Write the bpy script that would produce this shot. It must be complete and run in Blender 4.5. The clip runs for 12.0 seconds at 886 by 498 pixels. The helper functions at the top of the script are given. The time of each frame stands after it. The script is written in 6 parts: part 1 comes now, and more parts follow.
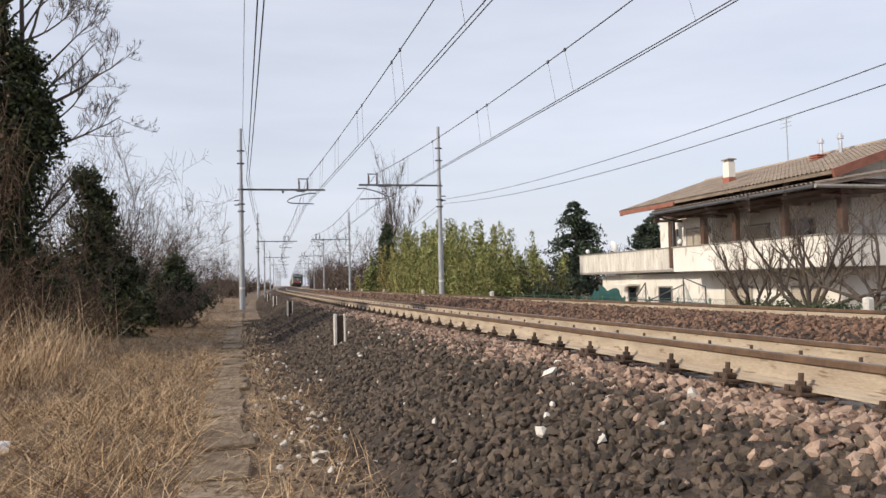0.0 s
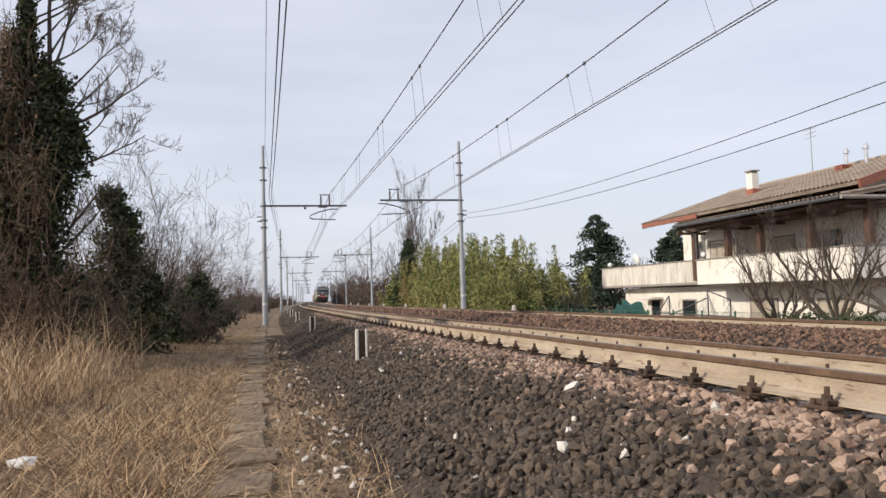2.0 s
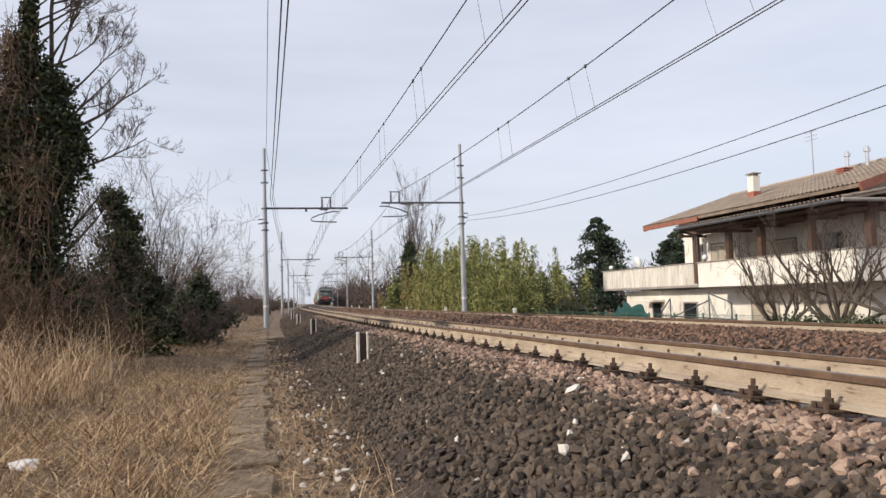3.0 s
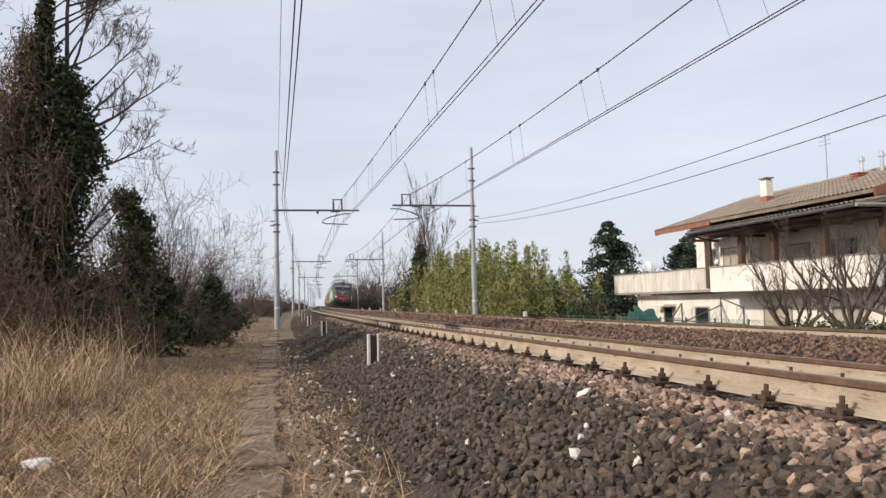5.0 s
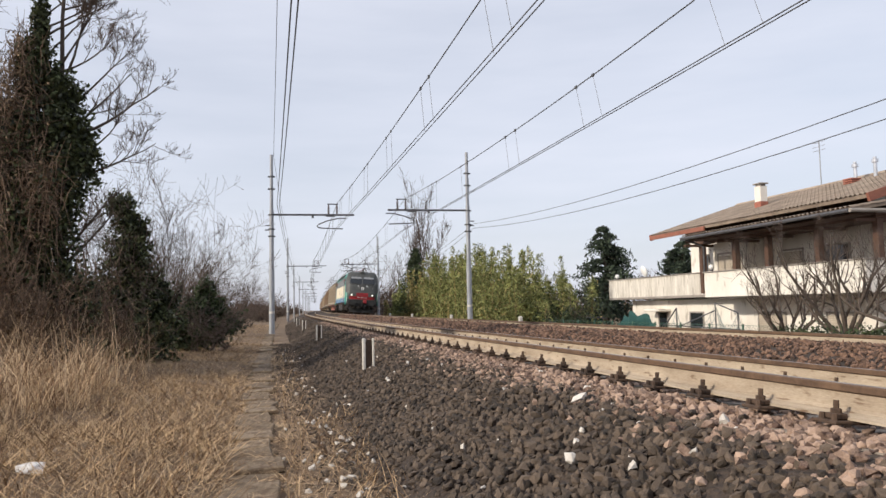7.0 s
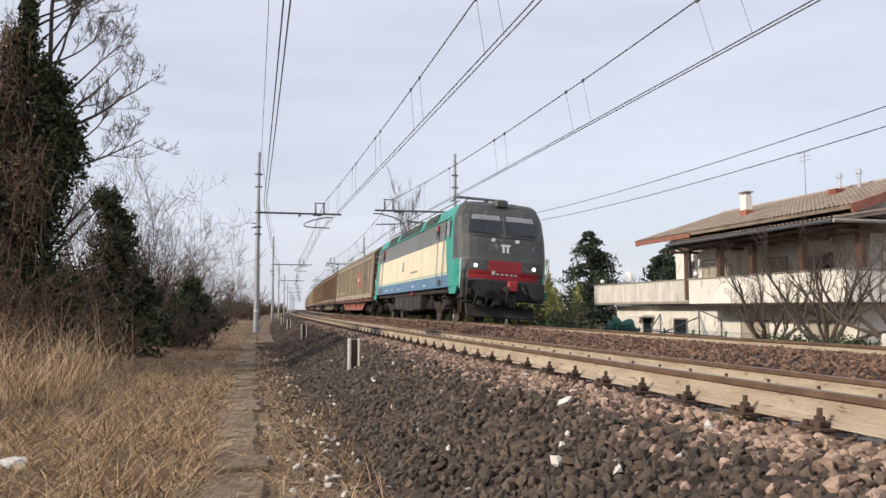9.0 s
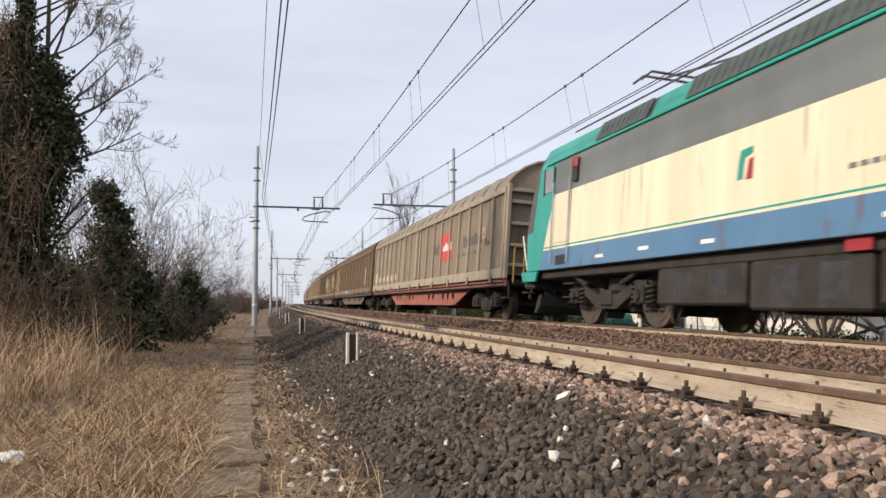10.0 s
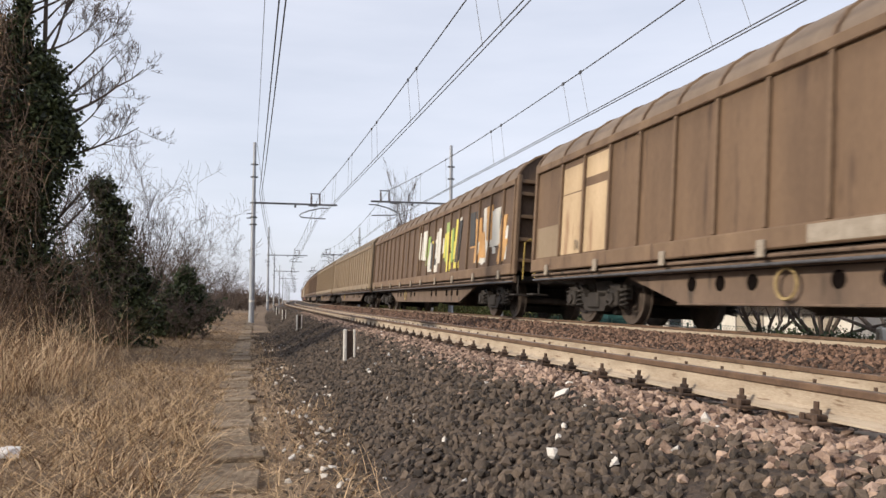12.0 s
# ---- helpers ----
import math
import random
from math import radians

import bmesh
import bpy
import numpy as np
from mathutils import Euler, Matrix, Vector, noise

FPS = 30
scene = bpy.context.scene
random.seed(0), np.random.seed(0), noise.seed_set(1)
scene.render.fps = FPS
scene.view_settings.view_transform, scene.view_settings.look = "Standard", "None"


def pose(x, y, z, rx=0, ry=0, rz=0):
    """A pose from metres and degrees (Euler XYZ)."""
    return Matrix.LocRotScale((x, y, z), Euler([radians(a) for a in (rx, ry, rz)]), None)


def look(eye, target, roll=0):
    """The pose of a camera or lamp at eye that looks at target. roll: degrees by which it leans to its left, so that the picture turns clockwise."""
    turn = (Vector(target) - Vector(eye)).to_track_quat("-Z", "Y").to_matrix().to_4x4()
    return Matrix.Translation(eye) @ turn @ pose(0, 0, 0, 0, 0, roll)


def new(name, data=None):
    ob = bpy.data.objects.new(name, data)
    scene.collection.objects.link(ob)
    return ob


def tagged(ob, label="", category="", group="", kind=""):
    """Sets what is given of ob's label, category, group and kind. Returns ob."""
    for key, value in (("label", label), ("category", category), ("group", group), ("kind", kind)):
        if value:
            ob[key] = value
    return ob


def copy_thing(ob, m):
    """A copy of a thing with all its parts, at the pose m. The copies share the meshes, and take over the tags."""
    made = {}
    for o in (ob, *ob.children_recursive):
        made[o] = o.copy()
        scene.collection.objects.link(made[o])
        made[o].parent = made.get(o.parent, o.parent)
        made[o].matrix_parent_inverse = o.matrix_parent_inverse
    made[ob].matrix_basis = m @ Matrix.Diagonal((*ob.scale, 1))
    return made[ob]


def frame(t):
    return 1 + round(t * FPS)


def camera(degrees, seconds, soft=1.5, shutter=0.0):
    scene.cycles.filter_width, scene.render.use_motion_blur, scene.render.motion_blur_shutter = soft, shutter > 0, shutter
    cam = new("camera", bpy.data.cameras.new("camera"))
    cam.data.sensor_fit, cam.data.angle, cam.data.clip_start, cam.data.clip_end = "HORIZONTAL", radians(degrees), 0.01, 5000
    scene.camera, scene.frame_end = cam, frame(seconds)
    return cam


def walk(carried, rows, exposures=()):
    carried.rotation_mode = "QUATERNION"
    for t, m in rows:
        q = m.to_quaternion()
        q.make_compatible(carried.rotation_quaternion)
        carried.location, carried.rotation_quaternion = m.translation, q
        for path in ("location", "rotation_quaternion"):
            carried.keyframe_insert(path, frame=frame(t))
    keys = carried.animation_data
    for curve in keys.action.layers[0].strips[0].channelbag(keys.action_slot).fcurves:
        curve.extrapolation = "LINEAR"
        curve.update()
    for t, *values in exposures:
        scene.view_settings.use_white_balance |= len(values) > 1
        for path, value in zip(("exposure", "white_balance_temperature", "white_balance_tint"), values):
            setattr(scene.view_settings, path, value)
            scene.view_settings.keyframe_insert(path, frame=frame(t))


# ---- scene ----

# ---------------------------------------------------------------- camera: a hand-held phone beside the line
cam = camera(59.88, 12.0, soft=1.5, shutter=0.1)
PATH = [  # seconds, eye, turn to the right, tilt up, lean
    (0.0, -0.009, 0.011, 1.251, 15.249, 2.470, -1.335),
    (0.5, -0.010, 0.008, 1.250, 14.930, 2.856, -1.278),
    (1.0, -0.004, 0.002, 1.251, 14.390, 3.171, -1.455),
    (1.5, -0.001, 0.001, 1.250, 13.861, 3.479, -1.601),
    (2.0, 0.001, 0.001, 1.250, 13.663, 3.596, -1.713),
    (2.5, 0.000, 0.000, 1.250, 13.656, 3.717, -1.701),
    (3.0, -0.003, -0.006, 1.252, 13.593, 3.783, -1.678),
    (5.0, -0.010, -0.004, 1.250, 12.801, 4.019, -1.253),
    (5.5, -0.012, -0.005, 1.248, 12.724, 4.070, -1.029),
    (6.0, -0.014, -0.004, 1.246, 12.831, 4.139, -0.988),
    (6.5, -0.010, -0.004, 1.247, 12.913, 4.208, -1.126),
    (7.0, -0.016, -0.011, 1.248, 13.175, 4.363, -1.176),
    (9.0, -0.043, -0.016, 1.247, 14.213, 4.472, -0.065),
    (9.5, -0.041, -0.005, 1.250, 14.215, 4.269, 0.073),
    (10.0, -0.039, -0.002, 1.249, 14.324, 4.052, 0.041),
    (10.5, -0.038, 0.001, 1.253, 14.336, 4.003, 0.044),
    (11.0, -0.043, 0.000, 1.251, 14.492, 4.005, 0.192),
    (11.5, -0.041, 0.003, 1.248, 14.599, 4.002, 0.131),
    (12.0, -0.048, 0.007, 1.247, 14.545, 3.840, 0.253),
]


EXPOSURES = [(0.0, 0.0), (9.4, 0.0), (10.4, 0.10), (12.0, 0.10)]   # seconds, stops


def aimed(x, y, z, turn, tilt, lean):
    a, b = radians(turn), radians(tilt)
    way = Vector((math.sin(a) * math.cos(b), math.cos(a) * math.cos(b), math.sin(b)))
    return look((x, y, z), Vector((x, y, z)) + way * 20, lean)


walk(cam, [(t, aimed(*row)) for t, *row in PATH], EXPOSURES)

# ---------------------------------------------------------------- light: a hazy winter sun, low on the path's side
SUN_ELEVATION, SUN_AZIMUTH = radians(25), radians(256)   # azimuth clockwise from +y
world = bpy.data.worlds.new("hazy_sky")
scene.world = world
world.use_nodes = True
nt = world.node_tree
bg = nt.nodes["Background"]
sky = nt.nodes.new("ShaderNodeTexSky")
sky.sky_type, sky.sun_disc = "NISHITA", False
sky.sun_elevation, sky.sun_rotation = SUN_ELEVATION, SUN_AZIMUTH
sky.air_density, sky.dust_density, sky.ozone_density = 1.0, 2.0, 1.5
coords = nt.nodes.new("ShaderNodeTexCoord")
stretch = nt.nodes.new("ShaderNodeMapping")
stretch.inputs["Scale"].default_value = (1.2, 1.2, 7.0)
veil = nt.nodes.new("ShaderNodeTexNoise")
veil.inputs["Scale"].default_value, veil.inputs["Detail"].default_value = 2.2, 5
veil_ramp = nt.nodes.new("ShaderNodeValToRGB")
veil_ramp.color_ramp.elements[0].position, veil_ramp.color_ramp.elements[0].color = 0.3, (0.66, 0.66, 0.66, 1)
veil_ramp.color_ramp.elements[1].position, veil_ramp.color_ramp.elements[1].color = 0.75, (0.86, 0.86, 0.86, 1)
veil_mix = nt.nodes.new("ShaderNodeMix")
veil_mix.data_type = "RGBA"
veil_mix.inputs[7].default_value = (7.4, 7.65, 8.65, 1)      # thin high cloud
nt.links.new(coords.outputs["Generated"], stretch.inputs["Vector"])
nt.links.new(stretch.outputs["Vector"], veil.inputs["Vector"])
nt.links.new(veil.outputs["Fac"], veil_ramp.inputs["Fac"])
nt.links.new(veil_ramp.outputs["Color"], veil_mix.inputs[0])
nt.links.new(sky.outputs["Color"], veil_mix.inputs[6])
nt.links.new(veil_mix.outputs[2], bg.inputs["Color"])
bg.inputs["Strength"].default_value = 0.118

sun = new("sun", bpy.data.lights.new("sun", "SUN"))
sun.data.energy, sun.data.angle, sun.data.color = 3.8, radians(3.0), (1.0, 0.885, 0.74)
sun_way = Vector((math.sin(SUN_AZIMUTH) * math.cos(SUN_ELEVATION), math.cos(SUN_AZIMUTH) * math.cos(SUN_ELEVATION), math.sin(SUN_ELEVATION)))
sun.matrix_world = look(sun_way * 100, (0, 0, 0))
scene.view_settings.exposure = 0.0


# ---------------------------------------------------------------- materials
def material(name, dark, light, scale=6.0, rough=0.8, metal=0.0, bump=0.3, fine=60.0, spread=0.0, islands=False, spots=None, streak=None, gloss=0.5, depth=0.01):
    """Two-scale mottled surface between two colours. spread: variation from piece to piece. spots: (colour, amount). streak: (x, y, z) scale of the grain."""
    m = bpy.data.materials.new(name)
    m.use_nodes = True
    t = m.node_tree
    node, link = t.nodes.new, t.links.new
    b = t.nodes["Principled BSDF"]
    b.inputs["Roughness"].default_value, b.inputs["Metallic"].default_value = rough, metal
    b.inputs["Specular IOR Level"].default_value = gloss
    co = node("ShaderNodeTexCoord")
    vec = co.outputs["Object"]
    if streak:
        mp = node("ShaderNodeMapping")
        mp.inputs["Scale"].default_value = streak
        link(vec, mp.inputs["Vector"])
        vec = mp.outputs["Vector"]
    big, small = node("ShaderNodeTexNoise"), node("ShaderNodeTexNoise")
    big.inputs["Scale"].default_value, big.inputs["Detail"].default_value = scale, 6
    small.inputs["Scale"].default_value, small.inputs["Detail"].default_value = fine, 3
    link(vec, big.inputs["Vector"])
    link(vec, small.inputs["Vector"])
    mix = node("ShaderNodeMath")
    mix.operation = "MULTIPLY_ADD"
    mix.inputs[1].default_value, mix.inputs[2].default_value = 0.45, 0.0
    link(small.outputs["Fac"], mix.inputs[0])
    add = node("ShaderNodeMath")
    add.operation = "MULTIPLY_ADD"
    add.inputs[1].default_value = 0.75
    link(big.outputs["Fac"], add.inputs[0])
    link(mix.outputs[0], add.inputs[2])
    fac = add.outputs[0]
    if spread:
        if islands:
            piece = node("ShaderNodeNewGeometry").outputs["Random Per Island"]
        else:
            piece = node("ShaderNodeObjectInfo").outputs["Random"]
        sp = node("ShaderNodeMath")
        sp.operation = "MULTIPLY_ADD"
        sp.inputs[1].default_value = spread
        link(piece, sp.inputs[0])
        link(fac, sp.inputs[2])
        lo = node("ShaderNodeMath")
        lo.operation = "SUBTRACT"
        lo.inputs[1].default_value = spread / 2
        link(sp.outputs[0], lo.inputs[0])
        fac = lo.outputs[0]
    ramp = node("ShaderNodeValToRGB")
    ramp.color_ramp.elements[0].position, ramp.color_ramp.elements[0].color = 0.36, (*dark, 1)
    ramp.color_ramp.elements[1].position, ramp.color_ramp.elements[1].color = 0.82, (*light, 1)
    link(fac, ramp.inputs["Fac"])
    colour = ramp.outputs["Color"]
    if spots:
        blot = node("ShaderNodeTexNoise")
        blot.inputs["Scale"].default_value, blot.inputs["Detail"].default_value = scale * 2.7, 8
        link(vec, blot.inputs["Vector"])
        cut = node("ShaderNodeValToRGB")
        cut.color_ramp.elements[0].position, cut.color_ramp.elements[1].position = 0.64 - spots[1], 0.72 - spots[1] * 0.6
        link(blot.outputs["Fac"], cut.inputs["Fac"])
        sm = node("ShaderNodeMix")
        sm.data_type = "RGBA"
        sm.inputs[7].default_value = (*spots[0], 1)
        link(cut.outputs["Color"], sm.inputs[0])
        link(colour, sm.inputs[6])
        colour = sm.outputs[2]
    link(colour, b.inputs["Base Color"])
    if bump:
        bp = node("ShaderNodeBump")
        bp.inputs["Strength"].default_value, bp.inputs["Distance"].default_value = bump, depth
        link(small.outputs["Fac"], bp.inputs["Height"])
        link(bp.outputs["Normal"], b.inputs["Normal"])
    return m


def glass(name, tint=(0.02, 0.025, 0.03), rough=0.05):
    m = bpy.data.materials.new(name)
    m.use_nodes = True
    b = m.node_tree.nodes["Principled BSDF"]
    b.inputs["Base Color"].default_value, b.inputs["Roughness"].default_value = (*tint, 1), rough
    b.inputs["Specular IOR Level"].default_value = 0.6
    return m


def glow(name, colour, strength):
    m = bpy.data.materials.new(name)
    m.use_nodes = True
    b = m.node_tree.nodes["Principled BSDF"]
    b.inputs["Base Color"].default_value = b.inputs["Emission Color"].default_value = (*colour, 1)
    b.inputs["Emission Strength"].default_value = strength
    return m


M_SOIL = material("dry_soil_and_straw", (0.080, 0.050, 0.030), (0.24, 0.165, 0.10), 0.9, 0.95, bump=1.0, fine=22, spots=((0.30, 0.22, 0.135), 0.08), depth=0.03)
M_BED = material("ballast_grit", (0.016, 0.012, 0.010), (0.075, 0.052, 0.037), 3.0, 0.95, bump=1.0, fine=24, depth=0.04)
M_STONE = material("basalt_ballast", (0.020, 0.015, 0.011), (0.125, 0.092, 0.067), 14, 0.85, bump=0.4, fine=120, spread=0.4)
M_STONE_J = material("basalt_ballast_heap", (0.020, 0.015, 0.011), (0.125, 0.092, 0.067), 14, 0.85, bump=0.4, fine=120, spread=0.4, islands=True)
M_TAN_J = material("rust_dusted_ballast", (0.09, 0.054, 0.040), (0.40, 0.285, 0.215), 9, 0.9, bump=0.4, fine=90, spread=0.5, islands=True)
M_RED_J = material("red_brown_ballast", (0.036, 0.021, 0.015), (0.225, 0.135, 0.092), 9, 0.9, bump=0.4, fine=90, spread=0.5, islands=True)
M_WHITE = material("pale_limestone", (0.40, 0.37, 0.33), (0.78, 0.74, 0.68), 12, 0.85, bump=0.3, spread=0.2)
M_WEB = material("dusty_rail_web", (0.25, 0.195, 0.14), (0.49, 0.41, 0.315), 3.5, 0.75, bump=0.25, fine=50, streak=(8, 0.6, 3), spots=((0.17, 0.115, 0.075), 0.04), gloss=0.3)
# rust of the head's side; the dark also paints the shade under the head
M_HEAD = material("rusty_rail_head_and_shaded_underside", (0.060, 0.036, 0.024), (0.17, 0.105, 0.065), 6, 0.6, bump=0.2, fine=40, gloss=0.4)
M_SHINE = material("worn_rail_top", (0.22, 0.19, 0.165), (0.42, 0.38, 0.33), 6, 0.38, 0.8, bump=0.05, fine=60)
M_BOLT = material("rusty_fastening", (0.022, 0.014, 0.010), (0.085, 0.052, 0.034), 30, 0.85, bump=0.3, spread=0.3)
M_SLEEPER = material("weathered_concrete_sleeper", (0.16, 0.13, 0.10), (0.34, 0.29, 0.23), 8, 0.9, bump=0.4, spread=0.2)
M_STEEL = material("galvanised_steel", (0.20, 0.21, 0.23), (0.40, 0.42, 0.45), 2.0, 0.55, 0.25, bump=0.1, fine=40, streak=(4, 4, 0.6))
M_DARKSTEEL = material("dark_weathered_steel", (0.05, 0.05, 0.055), (0.13, 0.13, 0.14), 6, 0.6, 0.3, bump=0.1)
M_WIRE = material("oxidised_copper_wire", (0.045, 0.043, 0.042), (0.10, 0.095, 0.09), 5, 0.6, 0.3, bump=0)
M_PORCELAIN = material("brown_insulator", (0.05, 0.03, 0.03), (0.12, 0.07, 0.06), 8, 0.25, bump=0)
M_CONCRETE = material("pale_concrete", (0.42, 0.40, 0.36), (0.68, 0.65, 0.60), 9, 0.9, bump=0.3, spots=((0.25, 0.23, 0.20), 0.03))


# ---------------------------------------------------------------- building blocks
def linked(name, verts, faces, mats, smooth=False, mat_index=None, parent=None, label=""):
    """One mesh object from plain lists or arrays."""
    me = bpy.data.meshes.new(name)
    if isinstance(verts, np.ndarray):
        verts = verts.tolist()
    if isinstance(faces, np.ndarray):
        faces = faces.tolist()
    me.from_pydata(verts, [], faces)
    for m in (mats if isinstance(mats, (list, tuple)) else [mats]):
        me.materials.append(m)
    if mat_index is not None:
        me.polygons.foreach_set("material_index", np.asarray(mat_index, np.int32))
    if smooth:
        me.polygons.foreach_set("use_smooth", np.ones(len(me.polygons), bool))
    me.update()
    ob = new(name, me)
    if parent:
        ob.parent = parent
    if label:
        ob["label"] = label
    return ob


def part(name, bm, mat, parent, label="", smooth=False):
    """Link a bmesh as one mesh object under a thing or a part."""
    me = bpy.data.meshes.new(name)
    bmesh.ops.recalc_face_normals(bm, faces=bm.faces)
    bm.to_mesh(me)
    bm.free()
    me.materials.append(mat)
    if smooth:
        me.polygons.foreach_set("use_smooth", np.ones(len(me.polygons), bool))
    ob = new(name, me)
    if parent:
        ob.parent = parent
    if label:
        ob["label"] = label
    return ob


def thing(name, label, category, group="", kind="", at=None):
    ob = new(name)
    ob.empty_display_size = 0.3
    if at is not None:
        ob.matrix_basis = at
    return tagged(ob, label, category, group, kind)


def box(bm, x0, x1, y0, y1, z0, z1, bevel=0.0, m=None):
    made = bmesh.ops.create_cube(bm, size=1.0, matrix=Matrix.Translation(((x0 + x1) / 2, (y0 + y1) / 2, (z0 + z1) / 2)) @ Matrix.Diagonal((x1 - x0, y1 - y0, z1 - z0, 1)))
    vs = made["verts"]
    if bevel:
        es = list({e for v in vs for e in v.link_edges})
        got = bmesh.ops.bevel(bm, geom=es, offset=bevel, segments=1, affect="EDGES", profile=0.6)
        vs = list({v for f in got["faces"] for v in f.verts} | {v for v in vs if v.is_valid})
    if m:
        bmesh.ops.transform(bm, matrix=m, verts=vs)
    return bm


def boxes(*rows, bevel=0.0):
    bm = bmesh.new()
    for r in rows:
        box(bm, *r, bevel=bevel)
    return bm


def rod(bm, a, b, r0, r1=None, n=8):
    """A round bar from a to b."""
    a, b = Vector(a), Vector(b)
    d = b - a
    m = Matrix.Translation((a + b) / 2) @ d.to_track_quat("Z", "Y").to_matrix().to_4x4()
    bmesh.ops.create_cone(bm, cap_ends=True, segments=n, radius1=r0, radius2=r0 if r1 is None else r1, depth=d.length, matrix=m)
    return bm


def rods(*rows, n=8):
    bm = bmesh.new()
    for a, b, r in rows:
        rod(bm, a, b, r, n=n)
    return bm


def prism(bm, outline, x0, x1):
    """An outline [(y, z)] pushed from x0 to x1."""
    a = [bm.verts.new((x0, y, z)) for y, z in outline]
    b = [bm.verts.new((x1, y, z)) for y, z in outline]
    n = len(outline)
    bm.faces.new(a)
    bm.faces.new(b[::-1])
    for k in range(n):
        bm.faces.new((a[k], b[k], b[(k + 1) % n], a[(k + 1) % n]))
    return bm


def tubes(paths, sides=4):
    """Tapered tubes along paths [(points, radii)], as arrays of vertices and quads."""
    V, F, k = [], [], 0
    ring = np.arange(sides) * 2 * np.pi / sides
    for pts, rad in paths:
        pts, rad = np.asarray(pts, float), np.asarray(rad, float)
        d = np.gradient(pts, axis=0)
        d /= np.linalg.norm(d, axis=1)[:, None] + 1e-9
        up = np.where(np.abs(d[:, 2:3]) > 0.9, np.array([[1.0, 0, 0]]), np.array([[0, 0, 1.0]]))
        a = np.cross(d, up)
        a /= np.linalg.norm(a, axis=1)[:, None] + 1e-9
        b = np.cross(d, a)
        v = pts[:, None] + rad[:, None, None] * (np.cos(ring)[None, :, None] * a[:, None] + np.sin(ring)[None, :, None] * b[:, None])
        V.append(v.reshape(-1, 3))
        n = len(pts)
        i, j = np.meshgrid(np.arange(n - 1), np.arange(sides), indexing="ij")
        j2 = (j + 1) % sides
        F.append(np.stack([k + i * sides + j, k + i * sides + j2, k + (i + 1) * sides + j2, k + (i + 1) * sides + j], -1).reshape(-1, 4))
        k += n * sides
    return np.concatenate(V), np.concatenate(F)


# ---------------------------------------------------------------- the line of the railway: a wide right-hand curve
BEND = 4.7e-4                     # 1 / radius
CURVE_END = 140                   # straight beyond
T1, T2 = 3.61, 7.51               # track centres, metres to the right of the eye
CANT = math.atan2(0.098, 1.507)   # both tracks lean into the curve
TOP1, TOP2 = 0.775, 0.785         # height of the rail tops on the centre lines


def line(s, off=0.0, z=0.0):
    """A place s metres along the line, off metres to its right. Straight past the ends of the curve."""
    s, off = np.asarray(s, float), np.asarray(off, float)
    c = np.clip(s, -60, CURVE_END)
    a = BEND * c
    x = (1 - np.cos(a)) / BEND + (s - c) * np.sin(a) + off * np.cos(a)
    y = np.sin(a) / BEND + (s - c) * np.cos(a) - off * np.sin(a)
    return np.stack(np.broadcast_arrays(x, y, z), -1)


def heading(s):
    return -BEND * min(max(s, -60), CURVE_END)


def on_line(s, off, z, lean=0.0, turn=0.0):
    """The pose of a thing that stands along the line."""
    p = line(s, off, z)
    return Matrix.Translation(p) @ Matrix.Rotation(heading(s) + turn, 4, "Z") @ Matrix.Rotation(lean, 4, "Y")


def swept(profile, s, off=0.0, closed=True):
    """A profile [(x, z)] carried along the line: vertices and faces."""
    profile = np.asarray(profile, float)
    V = line(np.asarray(s)[:, None], off + profile[None, :, 0], np.broadcast_to(profile[:, 1], (len(s), len(profile)))).reshape(-1, 3)
    n = len(profile)
    i, j = np.meshgrid(np.arange(len(s) - 1), np.arange(n if closed else n - 1), indexing="ij")
    j2 = (j + 1) % n
    F = np.stack([i * n + j, (i + 1) * n + j, (i + 1) * n + j2, i * n + j2], -1).reshape(-1, 4)
    return V, F


def lumps(x, y, seed=0.0, size=1.0):
    return np.array([noise.noise((a / size + seed, b / size, seed)) for a, b in zip(np.ravel(x), np.ravel(y))]).reshape(np.shape(x))


# heights of the bare ground and of the ballast across the line: (offset, z)
GROUND = [(-2000, 0.6), (-400, 0.4), (-60, 0.35), (-14, 0.45), (-7, 0.42), (-4.5, 0.25), (-2.2, 0.08), (-0.9, 0.02), (-0.45, -0.02), (0.1, -0.03), (0.5, 0.0), (2, -0.05), (9, -0.05),
          (11.2, -0.1), (13.5, -0.75), (17, -1.3), (24, -1.5), (60, -1.4), (400, -1.0), (2000, 0.0)]
BALLAST = [(0.7, -0.07), (1.0, 0.09), (1.5, 0.32), (2.05, 0.55), (2.35, 0.60), (2.6, 0.605), (2.8, 0.58), (3.6, 0.53), (4.4, 0.47), (4.9, 0.52), (5.4, 0.655), (5.9, 0.735), (6.45, 0.735), (6.75, 0.70), (6.95, 0.62), (7.5, 0.56), (8.3, 0.49),
           (8.9, 0.46), (9.4, 0.40), (11.3, -0.12)]


def ground_z(off):
    return np.interp(off, [g[0] for g in GROUND], [g[1] for g in GROUND])


def ballast_z(off):
    return np.interp(off, [g[0] for g in BALLAST], [g[1] for g in BALLAST])


def steps(*spans):
    """Growing steps: (start, end, step) spans joined."""
    out = []
    for a, b, d in spans:
        out += list(np.arange(a, b - 1e-6, d))
    return np.array(out + [spans[-1][1]])


